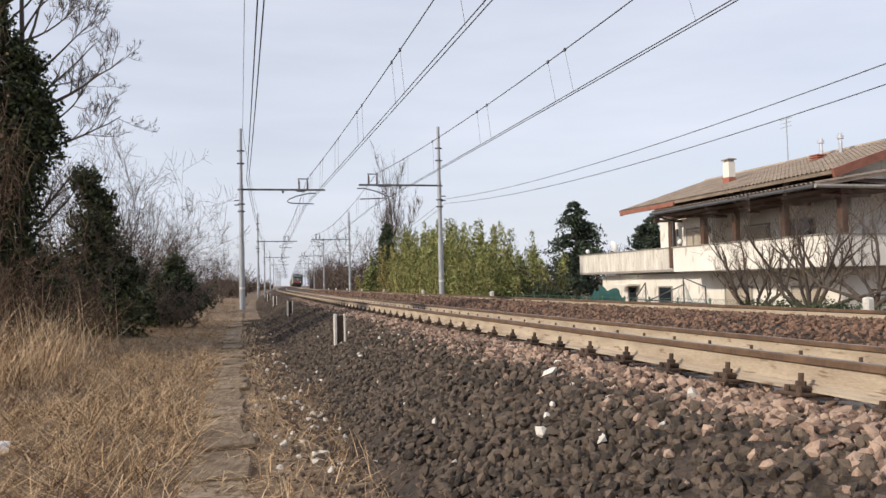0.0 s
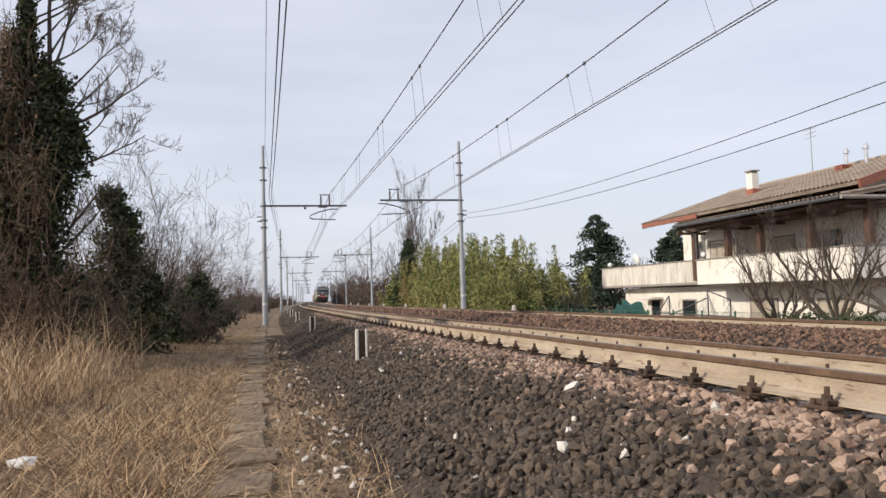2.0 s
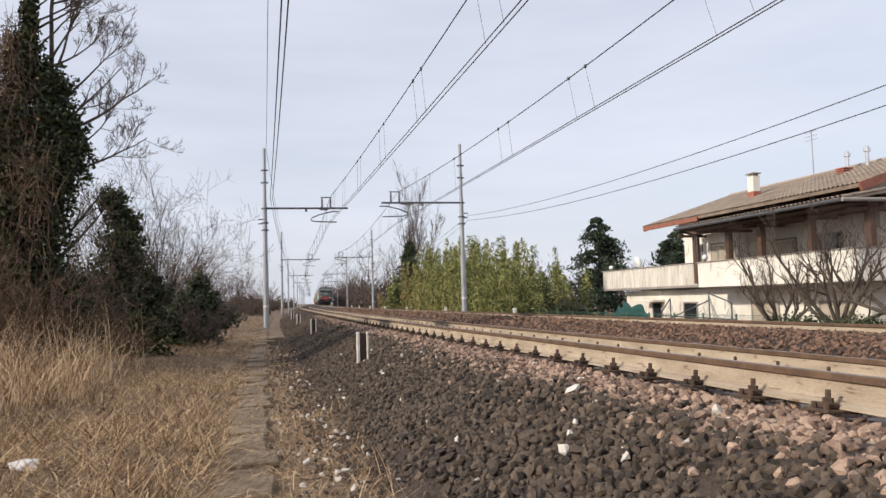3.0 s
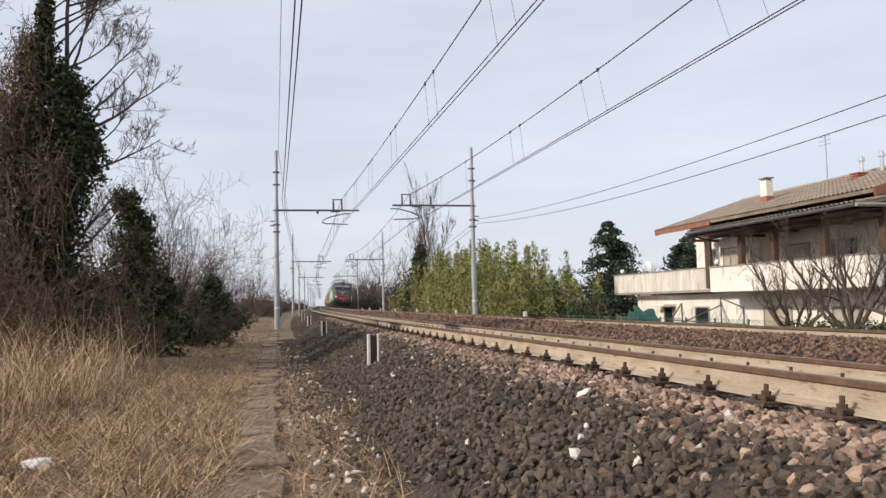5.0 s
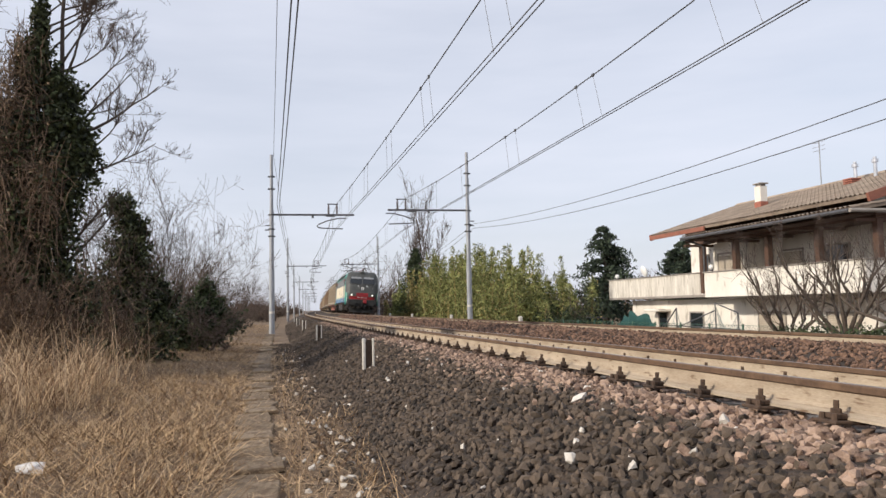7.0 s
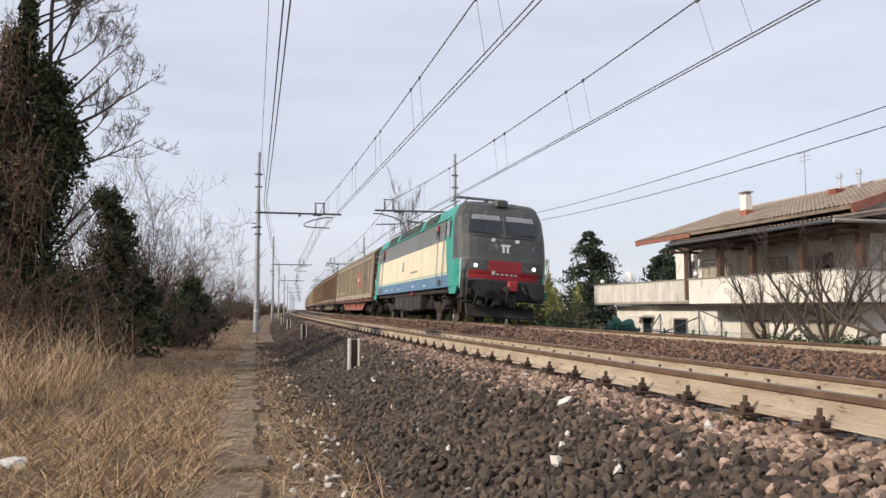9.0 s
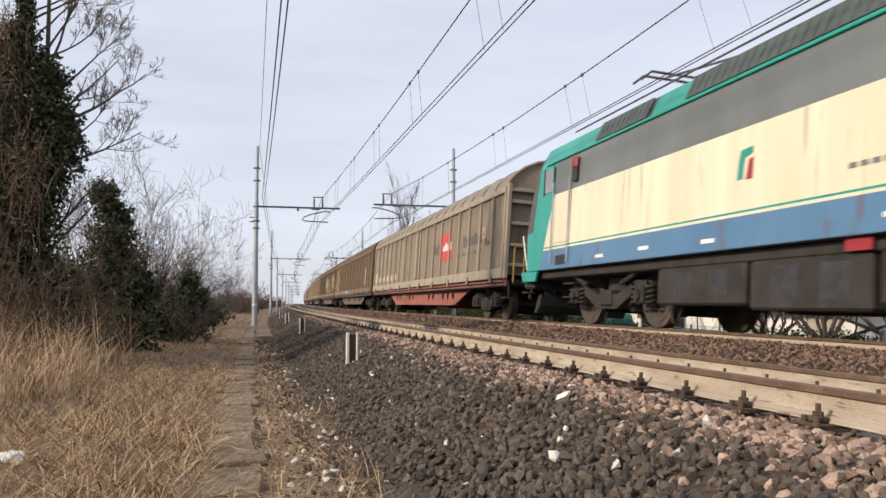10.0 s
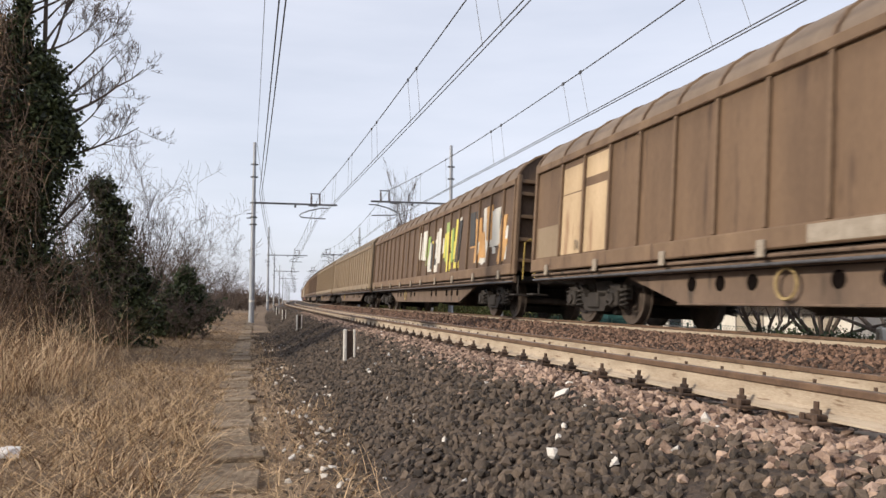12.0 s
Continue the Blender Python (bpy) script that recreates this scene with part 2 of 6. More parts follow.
def sheet(name, s, off, z, mat):
    S, O = np.meshgrid(s, off, indexing="ij")
    Z = z(S, O)
    V = line(S, O, Z).reshape(-1, 3)
    n = len(off)
    i, j = np.meshgrid(np.arange(len(s) - 1), np.arange(n - 1), indexing="ij")
    F = np.stack([i * n + j, i * n + j + 1, (i + 1) * n + j + 1, (i + 1) * n + j], -1).reshape(-1, 4)
    F = F[:, ::-1]
    return linked(name, V, F, mat, smooth=True)


def ground_shape(S, O):
    near = np.exp(-np.maximum(np.abs(S) - 40, 0) / 60)
    rough = np.where((O < -0.5) & (O > -30), 0.10, 0.02)
    return ground_z(O) + rough * near * lumps(S, O, 3.1, 2.1) + 0.35 * rough * near * lumps(S, O, 7.7, 0.5)


ground = sheet("ground", steps((-80, -10, 10), (-10, 0, 1), (0, 30, 0.4), (30, 80, 2), (80, 640, 20), (640, 3400, 400)),
               np.array([-2000, -900, -400, -150, -60, -30, -20, -14] + list(np.arange(-11, -3, 0.5)) + list(np.arange(-3, 1, 0.2)) + [1.5, 3, 6, 9, 11.2, 12, 13, 14, 16, 18, 21, 24, 30, 60, 150, 400, 900, 2000]), ground_shape, M_SOIL)
tagged(ground, "dry winter field and verge with straw-coloured dead grass", "ground", kind="structure")
bed = sheet("ballast_bed", steps((-60, 0, 4), (0, 26, 0.16), (26, 80, 2), (80, 640, 8)), np.array([0.7, 0.85, 1.0, 1.2, 1.5, 1.8, 2.05, 2.35, 2.6, 2.8, 3.2, 3.6, 4.0, 4.4, 4.9, 5.15, 5.4, 5.65, 5.9, 6.2, 6.45, 6.75, 6.95, 7.5, 8.3, 8.9, 9.4, 10.2, 11.3]),
            lambda S, O: ballast_z(O) + 0.02 * lumps(S, O, 1.0, 0.16) * (S < 40), M_BED)
tagged(bed, "raised bed of dark crushed-stone railway ballast", "ballast", kind="structure")


# ---------------------------------------------------------------- tracks
RAIL = [(-0.075, 0.0), (0.075, 0.0), (0.075, 0.012), (0.02, 0.034), (0.0085, 0.05), (0.0085, 0.125), (0.034, 0.136), (0.036, 0.165), (0.030, 0.172),
        (-0.030, 0.172), (-0.036, 0.165), (-0.034, 0.136), (-0.0085, 0.125), (-0.0085, 0.05), (-0.02, 0.034), (-0.075, 0.012)]
RAIL_SKIN = [0, 0, 0, 0, 0, 1, 1, 1, 2, 1, 1, 1, 0, 0, 0, 0]
SLEEPER_STEP, FIRST_SLEEPER = 0.6, 3.318 - 0.6 * 4


def fastening_mesh():
    """Base plate, two clamps and two bolts with nuts that hold the rail foot."""
    bm = boxes((-0.175, 0.175, -0.08, 0.08, -0.02, -0.002), bevel=0.004)
    for side in (-1, 1):
        box(bm, side * 0.105 - 0.035, side * 0.105 + 0.035, -0.045, 0.045, 0.0, 0.03, bevel=0.006)
        rod(bm, (side * 0.105, 0, 0.028), (side * 0.105, 0, 0.052), 0.027, n=6)
        rod(bm, (side * 0.105, 0, 0.05), (side * 0.105, 0, 0.092), 0.014, n=6)
        rod(bm, (side * 0.15, -0.045, -0.004), (side * 0.15, -0.045, 0.03), 0.017, 0.013, n=6)
        rod(bm, (side * 0.15, 0.045, -0.004), (side * 0.15, 0.045, 0.03), 0.017, 0.013, n=6)
    me = bpy.data.meshes.new("rail_fastening")
    bm.to_mesh(me)
    bm.free()
    me.materials.append(M_BOLT)
    return me


def joined_copies(me, poses):
    v = np.array([x.co for x in me.vertices])
    f = [list(p.vertices) for p in me.polygons]
    V, F = [], []
    for k, m in enumerate(poses):
        a = np.array(m)
        V.append(v @ a[:3, :3].T + a[:3, 3])
        F += [[i + k * len(v) for i in q] for q in f]
    return np.concatenate(V), F


def track(centre, top, label):
    t = thing("railway_track", label, "railway track", "tracks of the line", at=Matrix.Identity(4))
    s = steps((-50, 0, 2), (0, 40, 1), (40, 640, 5))
    lean = Matrix.Rotation(CANT, 3, "Y")
    for side in (-1, 1):
        prof = []
        for x, z in RAIL:
            p = lean @ Vector((side * 0.7535 + x, 0, z - 0.172))
            prof.append((p.x, p.z + top))
        V, F = swept(prof, s, centre)
        linked("rail", V, F, [M_WEB, M_HEAD, M_SHINE], mat_index=np.tile(RAIL_SKIN, len(s) - 1), parent=t)
    me = fastening_mesh()
    sm = bpy.data.meshes.new("sleeper")
    bm = boxes((-1.15, 1.15, -0.13, 0.13, -0.34, -0.236), bevel=0.015)
    bm.to_mesh(sm)
    bm.free()
    sm.materials.append(M_SLEEPER)
    far = {-1: [], 1: []}
    for k in range(-8, 420):
        at = FIRST_SLEEPER + SLEEPER_STEP * k
        m = on_line(at, centre, top, CANT)
        if -2 < at < 40:
            ob = new("sleeper", sm)
            ob.parent, ob.matrix_basis = t, m
        for side in (-1, 1):
            mm = m @ Matrix.Translation((side * 0.7535, 0, -0.172))
            if 0 < at < 60:
                ob = new("rail_fastening", me)
                ob.parent, ob.matrix_basis = t, mm
            elif 60 <= at < 120:
                far[side].append(mm)
    for side in (-1, 1):
        V, F = joined_copies(me, far[side])
        tagged(linked("rail_fastening", V, F, M_BOLT, parent=t), kind="stuff")
    return t


track(T1, TOP1, "railway track with rust-dusted rails bolted to sleepers")
track(T2, TOP2, "railway track carrying the freight train on brown ballast")


# ---------------------------------------------------------------- overhead line
def mast(name, arm_side):
    """A tubular steel mast with bands, a cantilever, its insulators and the registration arm. The arm points along arm_side * x."""
    t = thing("catenary_mast", "tall tapered galvanised steel catenary mast with a horizontal cantilever", "mast", "masts of the overhead line")
    d = arm_side
    rise = [(-0.4, 0.155), (3.56, 0.146), (3.6, 0.125), (6.86, 0.116), (6.9, 0.095), (9.98, 0.085), (10.0, 0.01)]
    linked("pole", *tubes([(np.array([(0, 0, z) for z, r in rise]), np.array([r for z, r in rise]))], 16), M_STEEL, parent=t)
    bm = bmesh.new()
    rod(bm, (0, 0, 1.12), (0, 0, 1.24), 0.158, n=16)
    part("band", bm, M_CONCRETE, t, "pale painted band")
    for z in (5.35, 5.75, 6.55, 8.0, 8.7):
        bm = bmesh.new()
        rod(bm, (0, 0, z), (0, 0, z + 0.09), 0.135 if z < 6.9 else 0.115, n=12)
        box(bm, -0.2, 0.2, -0.05, 0.05, z + 0.01, z + 0.08, bevel=0.01)
        part("collar", bm, M_DARKSTEEL, t)
    bm = boxes((0.05, 4.6, -0.05, 0.05, 6.56, 6.66), (3.0, 3.5, -0.06, 0.06, 6.50, 6.56), (2.2, 2.32, -0.07, 0.07, 6.42, 6.56), bevel=0.012)
    if d < 0:
        bmesh.ops.scale(bm, vec=(-1, 1, 1), verts=bm.verts)
    part("crossarm", bm, M_DARKSTEEL, t)
    for x in ((3.15, 3.62) if d > 0 else (3.58, 4.05)):
        bm = bmesh.new()
        for k in range(5):
            rod(bm, (d * x, 0, 6.68 + 0.09 * k), (d * x, 0, 6.72 + 0.09 * k), 0.065, n=10)
        rod(bm, (d * x, 0, 6.64), (d * x, 0, 7.2), 0.03, n=8)
        part("insulator", bm, M_PORCELAIN, t)
    part("saddle", boxes((3.07, 3.70, -0.05, 0.05, 7.2, 7.25) if d > 0 else (-4.13, -3.5, -0.05, 0.05, 7.2, 7.25), bevel=0.012), M_DARKSTEEL, t)
    pts = [(d * x, 0, z) for x, z in ((4.1, 6.42), (3.7, 6.42), (3.0, 6.25), (2.6, 6.08), (2.5, 5.98), (2.56, 5.9), (2.75, 5.86), (3.95, 5.82))]
    if d < 0:
        pts = [(-(0.6 + abs(x)), y, z) for x, y, z in pts]
    V, F = tubes([(pts, [0.035] * len(pts))], 6)
    linked("registration_arm", V, F, M_DARKSTEEL, smooth=True, parent=t)
    for z in (6.0, 5.75):
        part("feeder_bracket", rods(((d * -0.1, 0, z), (d * -0.36, 0, z), 0.03)), M_DARKSTEEL, t)
    return t


SPAN = 51.5
LEFT_MASTS = [(43.6, -0.02, 0.0), (94.4, 0.72, 0), (147.2, 0.45, 0)] + [(147.2 + SPAN * k, 0.35, 0) for k in range(1, 8)]
RIGHT_MASTS = [(42.4, 10.93, 0.15), (94.2, 11.6, 0.15), (147.4, 11.4, 0.15)] + [(147.4 + SPAN * k, 11.3, 0.15) for k in range(1, 8)]
for rows, side in ((LEFT_MASTS, 1), (RIGHT_MASTS, -1)):
    first = mast("catenary_mast", side)
    first.matrix_basis = on_line(*rows[0])
    for s, off, z in rows[1:] + [(rows[0][0] - SPAN, rows[0][1], rows[0][2])]:
        copy_thing(first, on_line(s, off, z))


def hung(supports, sag, n=24):
    """A wire through its supports, with a parabola between each two."""
    out = []
    for a, b in zip(supports[:-1], supports[1:]):
        a, b = np.array(a), np.array(b)
        for u in np.linspace(0, 1, n, endpoint=False):
            p = a + (b - a) * u
            p[2] -= 4 * sag * u * (1 - u)
            out.append(p)
    return np.array(out + [np.array(supports[-1])])


def wires(off, messenger, contact, sag, label, arm_rows, drops):
    """Messenger wire, twin contact wires and droppers over a track."""
    t = thing("overhead_line", label, "overhead wire", "overhead lines", at=Matrix.Identity(4))
    sup = [r[0] for r in arm_rows]
    ss = [sup[0] - SPAN] + sup
    zig = [0.22 * (-1) ** k for k in range(len(ss))]
    mess = hung([line(s, off + 0.3 * g, messenger) for s, g in zip(ss, zig)], sag)
    linked("messenger_wire", *tubes([(mess, [0.014] * len(mess))], 5), M_WIRE, parent=t)
    for dx in (-0.05, 0.05):
        con = hung([line(s, off + g + dx, contact) for s, g in zip(ss, zig)], 0.06)
        linked("contact_wire", *tubes([(con, [0.011] * len(con))], 5), M_WIRE, parent=t)
    for k in range(min(len(ss) - 1, 4)):
        for u in [d + e for d in drops for e in (0.0, 0.02)]:
            i = k * 24 + u * 24
            a = np.array([np.interp(i, np.arange(len(mess)), mess[:, c]) for c in range(3)])
            b = np.array([np.interp(i - 0.2, np.arange(len(con)), con[:, c]) for c in range(3)])
            linked("dropper", *tubes([([a, b - (0.05, 0, 0)], [0.005, 0.005])], 4), M_WIRE, parent=t)
            clamps = bmesh.new()
            box(clamps, a[0] - 0.02, a[0] + 0.02, a[1] - 0.05, a[1] + 0.05, a[2] - 0.035, a[2] + 0.035)
            part("clamp", clamps, M_DARKSTEEL, t)
    return t


DROPS = (0.06, 0.16, 0.27, 0.385, 0.5, 0.615, 0.73, 0.84, 0.94)
wires(T1 + 0.05, 7.25, 5.70, 0.42, "messenger and contact wires with droppers above the near track", LEFT_MASTS, DROPS)
wires(T2 - 0.12, 7.4, 5.62, 0.72, "messenger and contact wires with droppers above the far track", RIGHT_MASTS, DROPS)


def feeder(rows, dx, z, sag, thick, label):
    ss = [rows[0][0] - SPAN] + [r[0] for r in rows]
    offs = [rows[0][1]] + [r[1] for r in rows]
    w = hung([line(s, o + dx, z) for s, o in zip(ss, offs)], sag)
    ob = linked("feeder_wire", *tubes([(w, [thick] * len(w))], 5), M_WIRE)
    return tagged(ob, label, "wire", "feeder wires on the masts")


feeder(LEFT_MASTS, 0.12, 9.9, 0.6, 0.010, "thin grey earth wire strung between the mast tops")
feeder(LEFT_MASTS, 0.3, 7.2, 0.5, 0.016, "dark feeder cable strung along the masts")
feeder(LEFT_MASTS, 0.42, 7.2, 0.5, 0.016, "dark feeder cable strung along the masts")
feeder(RIGHT_MASTS, 0.34, 6.0, 1.02, 0.011, "thin feeder wire sagging between the masts")
feeder(RIGHT_MASTS, 0.34, 5.75, 1.15, 0.011, "thin feeder wire sagging between the masts")


# ---------------------------------------------------------------- loose stones
rng = np.random.default_rng(5)
ICO = bmesh.new()
bmesh.ops.create_icosphere(ICO, subdivisions=1, radius=1.0)
ICO_V = np.array([v.co for v in ICO.verts])
ICO_F = np.array([[v.index for v in f.verts] for f in ICO.faces])
ICO.free()


def stone_shapes(n):
    out = []
    for k in range(n):
        v = ICO_V * rng.uniform(0.72, 1.22, (12, 1)) + rng.normal(0, 0.10, (12, 3))
        v *= np.array([rng.uniform(0.9, 1.35), rng.uniform(0.7, 1.0), rng.uniform(0.55, 0.85)])
        for _ in range(5):      # broken flat sides
            d = rng.normal(size=3)
            d /= np.linalg.norm(d)
            h = v @ d
            v -= np.maximum(h - rng.uniform(0.36, 0.62), 0)[:, None] * d
        out.append(v)
    return np.array(out)


STONES = stone_shapes(40)


def turns(n):
    """Random rotation matrices."""
    q = rng.normal(size=(n, 4))
    q /= np.linalg.norm(q, axis=1)[:, None]
    w, x, y, z = q.T
    return np.stack([1 - 2 * (y * y + z * z), 2 * (x * y - z * w), 2 * (x * z + y * w), 2 * (x * y + z * w), 1 - 2 * (x * x + z * z), 2 * (y * z - x * w),
                     2 * (x * z - y * w), 2 * (y * z + x * w), 1 - 2 * (x * x + y * y)], -1).reshape(-1, 3, 3)


def heap(name, spans, mat, z_of, label):
    """Many stones joined in one mesh. spans: (s0, s1, off0, off1, number per square metre, radius)."""
    S, O, R = [], [], []
    for s0, s1, o0, o1, per, rad in spans:
        n = int((s1 - s0) * (o1 - o0) * per)
        S.append(rng.uniform(s0, s1, n))
        O.append(rng.uniform(o0, o1, n) + rng.normal(0, 0.09, n))
        R.append(rng.uniform(0.62, 1.3, n) * rad)
    S, O, R = map(np.concatenate, (S, O, R))
    n = len(S)
    P = line(S, O, z_of(O) + R * rng.uniform(-0.25, 0.5, n))
    v = STONES[rng.integers(0, len(STONES), n)] * R[:, None, None]
    V = np.einsum("nij,nkj->nki", turns(n), v) + P[:, None]
    F = ICO_F[None] + 12 * np.arange(n)[:, None, None]
    ob = linked(name, V.reshape(-1, 3), F.reshape(-1, 3), mat, parent=bed)
    return tagged(ob, label, kind="stuff")


heap("ballast_stone", [(1.2, 2.6, 1.5, 2.25, 560, 0.037), (2.6, 6, 1.08, 2.25, 600, 0.036), (6, 9, 0.85, 2.25, 540, 0.036), (9, 18, 0.75, 2.25, 420, 0.038), (18, 34, 0.7, 2.3, 170, 0.046), (34, 70, 0.7, 2.3, 60, 0.06)],
     M_STONE_J, ballast_z, "dark grey-brown crushed basalt stones")
heap("ballast_stone", [(1.2, 10, 2.15, 2.8, 600, 0.037), (2.6, 12, 1.85, 2.2, 40, 0.036), (10, 20, 2.2, 2.78, 380, 0.037), (20, 40, 2.2, 2.68, 200, 0.04), (2.5, 20, 3.05, 4.2, 200, 0.036)],
     M_TAN_J, ballast_z, "pinkish tan rust-dusted stones beside the rail")
heap("ballast_stone", [(5.0, 13, 4.6, 6.72, 400, 0.034), (13, 16, 4.6, 6.72, 250, 0.041), (16, 34, 4.6, 6.72, 120, 0.052), (34, 70, 4.6, 6.6, 70, 0.06), (6, 24, 6.9, 8.2, 90, 0.038)],
     M_RED_J, ballast_z, "red-brown crushed stones between the tracks")
heap("gravel", [(3, 12, 0.15, 1.0, 150, 0.018), (4, 12, 0.5, 1.0, 170, 0.026), (12, 30, 0.2, 0.85, 150, 0.026)], M_STONE_J, lambda o: np.maximum(ground_z(o), np.where(o > 0.7, ballast_z(o), -1)) + 0.006, "scattered dark gravel at the foot of the ballast")

stone_meshes = []
for k in range(12):
    me = bpy.data.meshes.new("ballast_stone")
    me.from_pydata(STONES[k].tolist(), [], ICO_F.tolist())
    me.materials.append(M_STONE)
    stone_meshes.append(me)
white_meshes = []
for k in range(6):
    me = bpy.data.meshes.new("white_stone")
    me.from_pydata(STONES[k + 14].tolist(), [], ICO_F.tolist())
    me.materials.append(M_WHITE)
    white_meshes.append(me)


def lay(name, meshes, s, off, r, lift=0.3):
    ob = new(name, meshes[int(rng.integers(len(meshes)))])
    z = float(max(ground_z(off), ballast_z(off) if 0.5 < off < 11 else -9)) + r * lift
    ob.parent = bed
    ob.matrix_basis = Matrix.Translation(line(s, off, z)) @ Matrix(turns(1)[0].tolist()).to_4x4() @ Matrix.Scale(r, 4)
    return ob


for _ in range(300):
    lay("ballast_stone", stone_meshes, rng.uniform(3.2, 6.2), rng.uniform(1.05, 2.2), rng.uniform(0.03, 0.052), 0.55)
for _ in range(75):
    s = rng.uniform(5.2, 9) if rng.random() < 0.5 else rng.uniform(9, 26)
    lay("white_stone", white_meshes, s, rng.normal(0.62, 0.2), rng.uniform(0.018, 0.042), 0.5)
for _ in range(45):
    lay("white_stone", white_meshes, rng.uniform(3.2, 16), rng.uniform(1.0, 2.6), rng.uniform(0.02, 0.036), 0.75)
for s, off, r in ((5.05, 2.13, 0.062), (4.0, 1.62, 0.05), (4.25, 1.75, 0.035), (3.55, 1.75, 0.045), (3.6, 2.3, 0.05)):
    lay("white_stone", white_meshes, s, off, r, 0.8)

# the covered cable duct that serves as a footpath
M_LID = material("worn_concrete_lid", (0.13, 0.095, 0.062), (0.34, 0.26, 0.175), 5, 0.95, bump=0.8, fine=40, spread=0.3, spots=((0.12, 0.082, 0.05), 0.16))
duct = thing("cable_duct", "low concrete cable duct with worn lids, half covered by straw", "cable duct", kind="structure", at=Matrix.Identity(4))
lid_mesh = bpy.data.meshes.new("lid")
bm = boxes((-0.2, 0.2, -0.238, 0.238, -0.02, 0.03), bevel=0.012)
bm.to_mesh(lid_mesh)
bm.free()
lid_mesh.materials.append(M_LID)
for k in range(150):
    ob = new("lid", lid_mesh)
    ob.parent = duct
    ob.matrix_basis = on_line(0.5 + 0.5 * k, -0.13 + rng.normal(0, 0.03), -0.012 + rng.normal(0, 0.014)) @ pose(0, 0, 0, rng.normal(0, 2.0), rng.normal(0, 3.0), rng.normal(0, 4.0))

# ---------------------------------------------------------------- dry grass
M_STRAW = material("dry_straw", (0.10, 0.054, 0.028), (0.62, 0.445, 0.265), 3, 0.9, bump=0, spread=1.0, islands=True, gloss=0.2)
M_REED = material("dry_reed", (0.17, 0.10, 0.056), (0.72, 0.535, 0.34), 3, 0.9, bump=0, spread=1.0, islands=True, gloss=0.2)


def blades(base, length, lean, width, bend, seg=3):
    """Bent tapering ribbons from base points."""
    n = len(base)
    az = rng.uniform(0, 2 * np.pi, n)
    d = np.stack([np.cos(az), np.sin(az)], -1)
    wa = rng.uniform(0, 2 * np.pi, n)
    wv = np.stack([np.cos(wa), np.sin(wa), 0 * wa], -1) * width[:, None]
    pts = [base]
    p = base.copy()
    for k in range(seg):
        a = lean + bend * (k + 0.5) / seg
        p = p + (length / seg)[:, None] * np.concatenate([d * np.sin(a)[:, None], np.cos(a)[:, None]], 1)
        pts.append(p)
    V = np.stack([q for k, p in enumerate(pts) for q in (p - wv * (1 - 0.85 * k / seg), p + wv * (1 - 0.85 * k / seg))], 1)
    m = 2 * (seg + 1)
    f = np.array([[2 * k, 2 * k + 1, 2 * k + 3, 2 * k + 2] for k in range(seg)])
    return V.reshape(-1, 3), (f[None] + m * np.arange(n)[:, None, None]).reshape(-1, 4)


def grass(name, spans, length, lean, width, bend, mat, label, lift=-0.01):
    B = []
    for s0, s1, o0, o1, per, clump in spans:
        n = int((s1 - s0) * (o1 - o0) * per)
        S, O = rng.uniform(s0, s1, n), rng.uniform(o0, o1, n)
        if clump:
            keep = lumps(S, O, 11.0, clump) + rng.normal(0, 0.18, n) > -0.08
            S, O = S[keep], O[keep]
        B.append(line(S, O, ground_shape(S, O) + lift))
    B = np.concatenate(B)
    n = len(B)
    V, F = blades(B, rng.uniform(*length, n), rng.uniform(*lean, n), rng.uniform(*width, n), rng.uniform(*bend, n))
    return tagged(linked(name, V, F, mat), label, "grass", kind="stuff")


grass("matted_grass", [(2.8, 8, -4.6, -0.3, 560, 0), (2.8, 9, -4.6, -0.3, 420, 0.9), (8, 14, -6, -0.3, 420, 0), (14, 30, -6, -0.3, 190, 0), (30, 70, -4, -0.3, 60, 0)], (0.12, 0.42), (0.8, 1.6), (0.0025, 0.0055), (-0.3, 0.6), M_STRAW, "flattened straw-coloured dead grass covering the verge")
grass("dry_grass", [(3, 9, -4.2, -0.45, 460, 0.55), (9, 16, -6, -0.5, 260, 0.7), (16, 30, -6, -0.6, 60, 1.2), (2.8, 9, 0.08, 1.0, 360, 0.35), (9, 22, 0.08, 0.6, 140, 0.4)], (0.08, 0.32), (0.2, 1.2), (0.002, 0.0045), (0.2, 1.1), M_STRAW, "tufts of dry straw-coloured grass")
grass("straw_litter", [(2.8, 9, -0.6, 1.15, 520, 0.3), (9, 24, -0.6, 0.85, 240, 0.35), (2.8, 12, -4.5, -0.6, 60, 0)], (0.12, 0.6), (1.35, 1.6), (0.002, 0.0042), (-0.05, 0.12), M_REED, "fallen straw stalks lying beside the ballast")
grass("trodden_straw", [(2.6, 8, -0.45, 0.22, 700, 0.28), (8, 16, -0.45, 0.2, 420, 0.35), (16, 34, -0.45, 0.2, 140, 0.5)], (0.08, 0.34), (1.25, 1.62), (0.0022, 0.005), (-0.1, 0.25), M_STRAW, "trodden straw strewn over the cable duct lids", 0.035)
grass("tall_dry_reeds", [(9.0, 12.5, -5.6, -2.3, 230, 0.7), (12.5, 16.5, -6.5, -2.2, 120, 0.8), (7.2, 9.5, -5.5, -2.5, 210, 0.6)], (0.35, 1.5), (0.0, 0.7), (0.0028, 0.006), (0.1, 1.7), M_REED, "tall pale dry reeds and grass stalks")

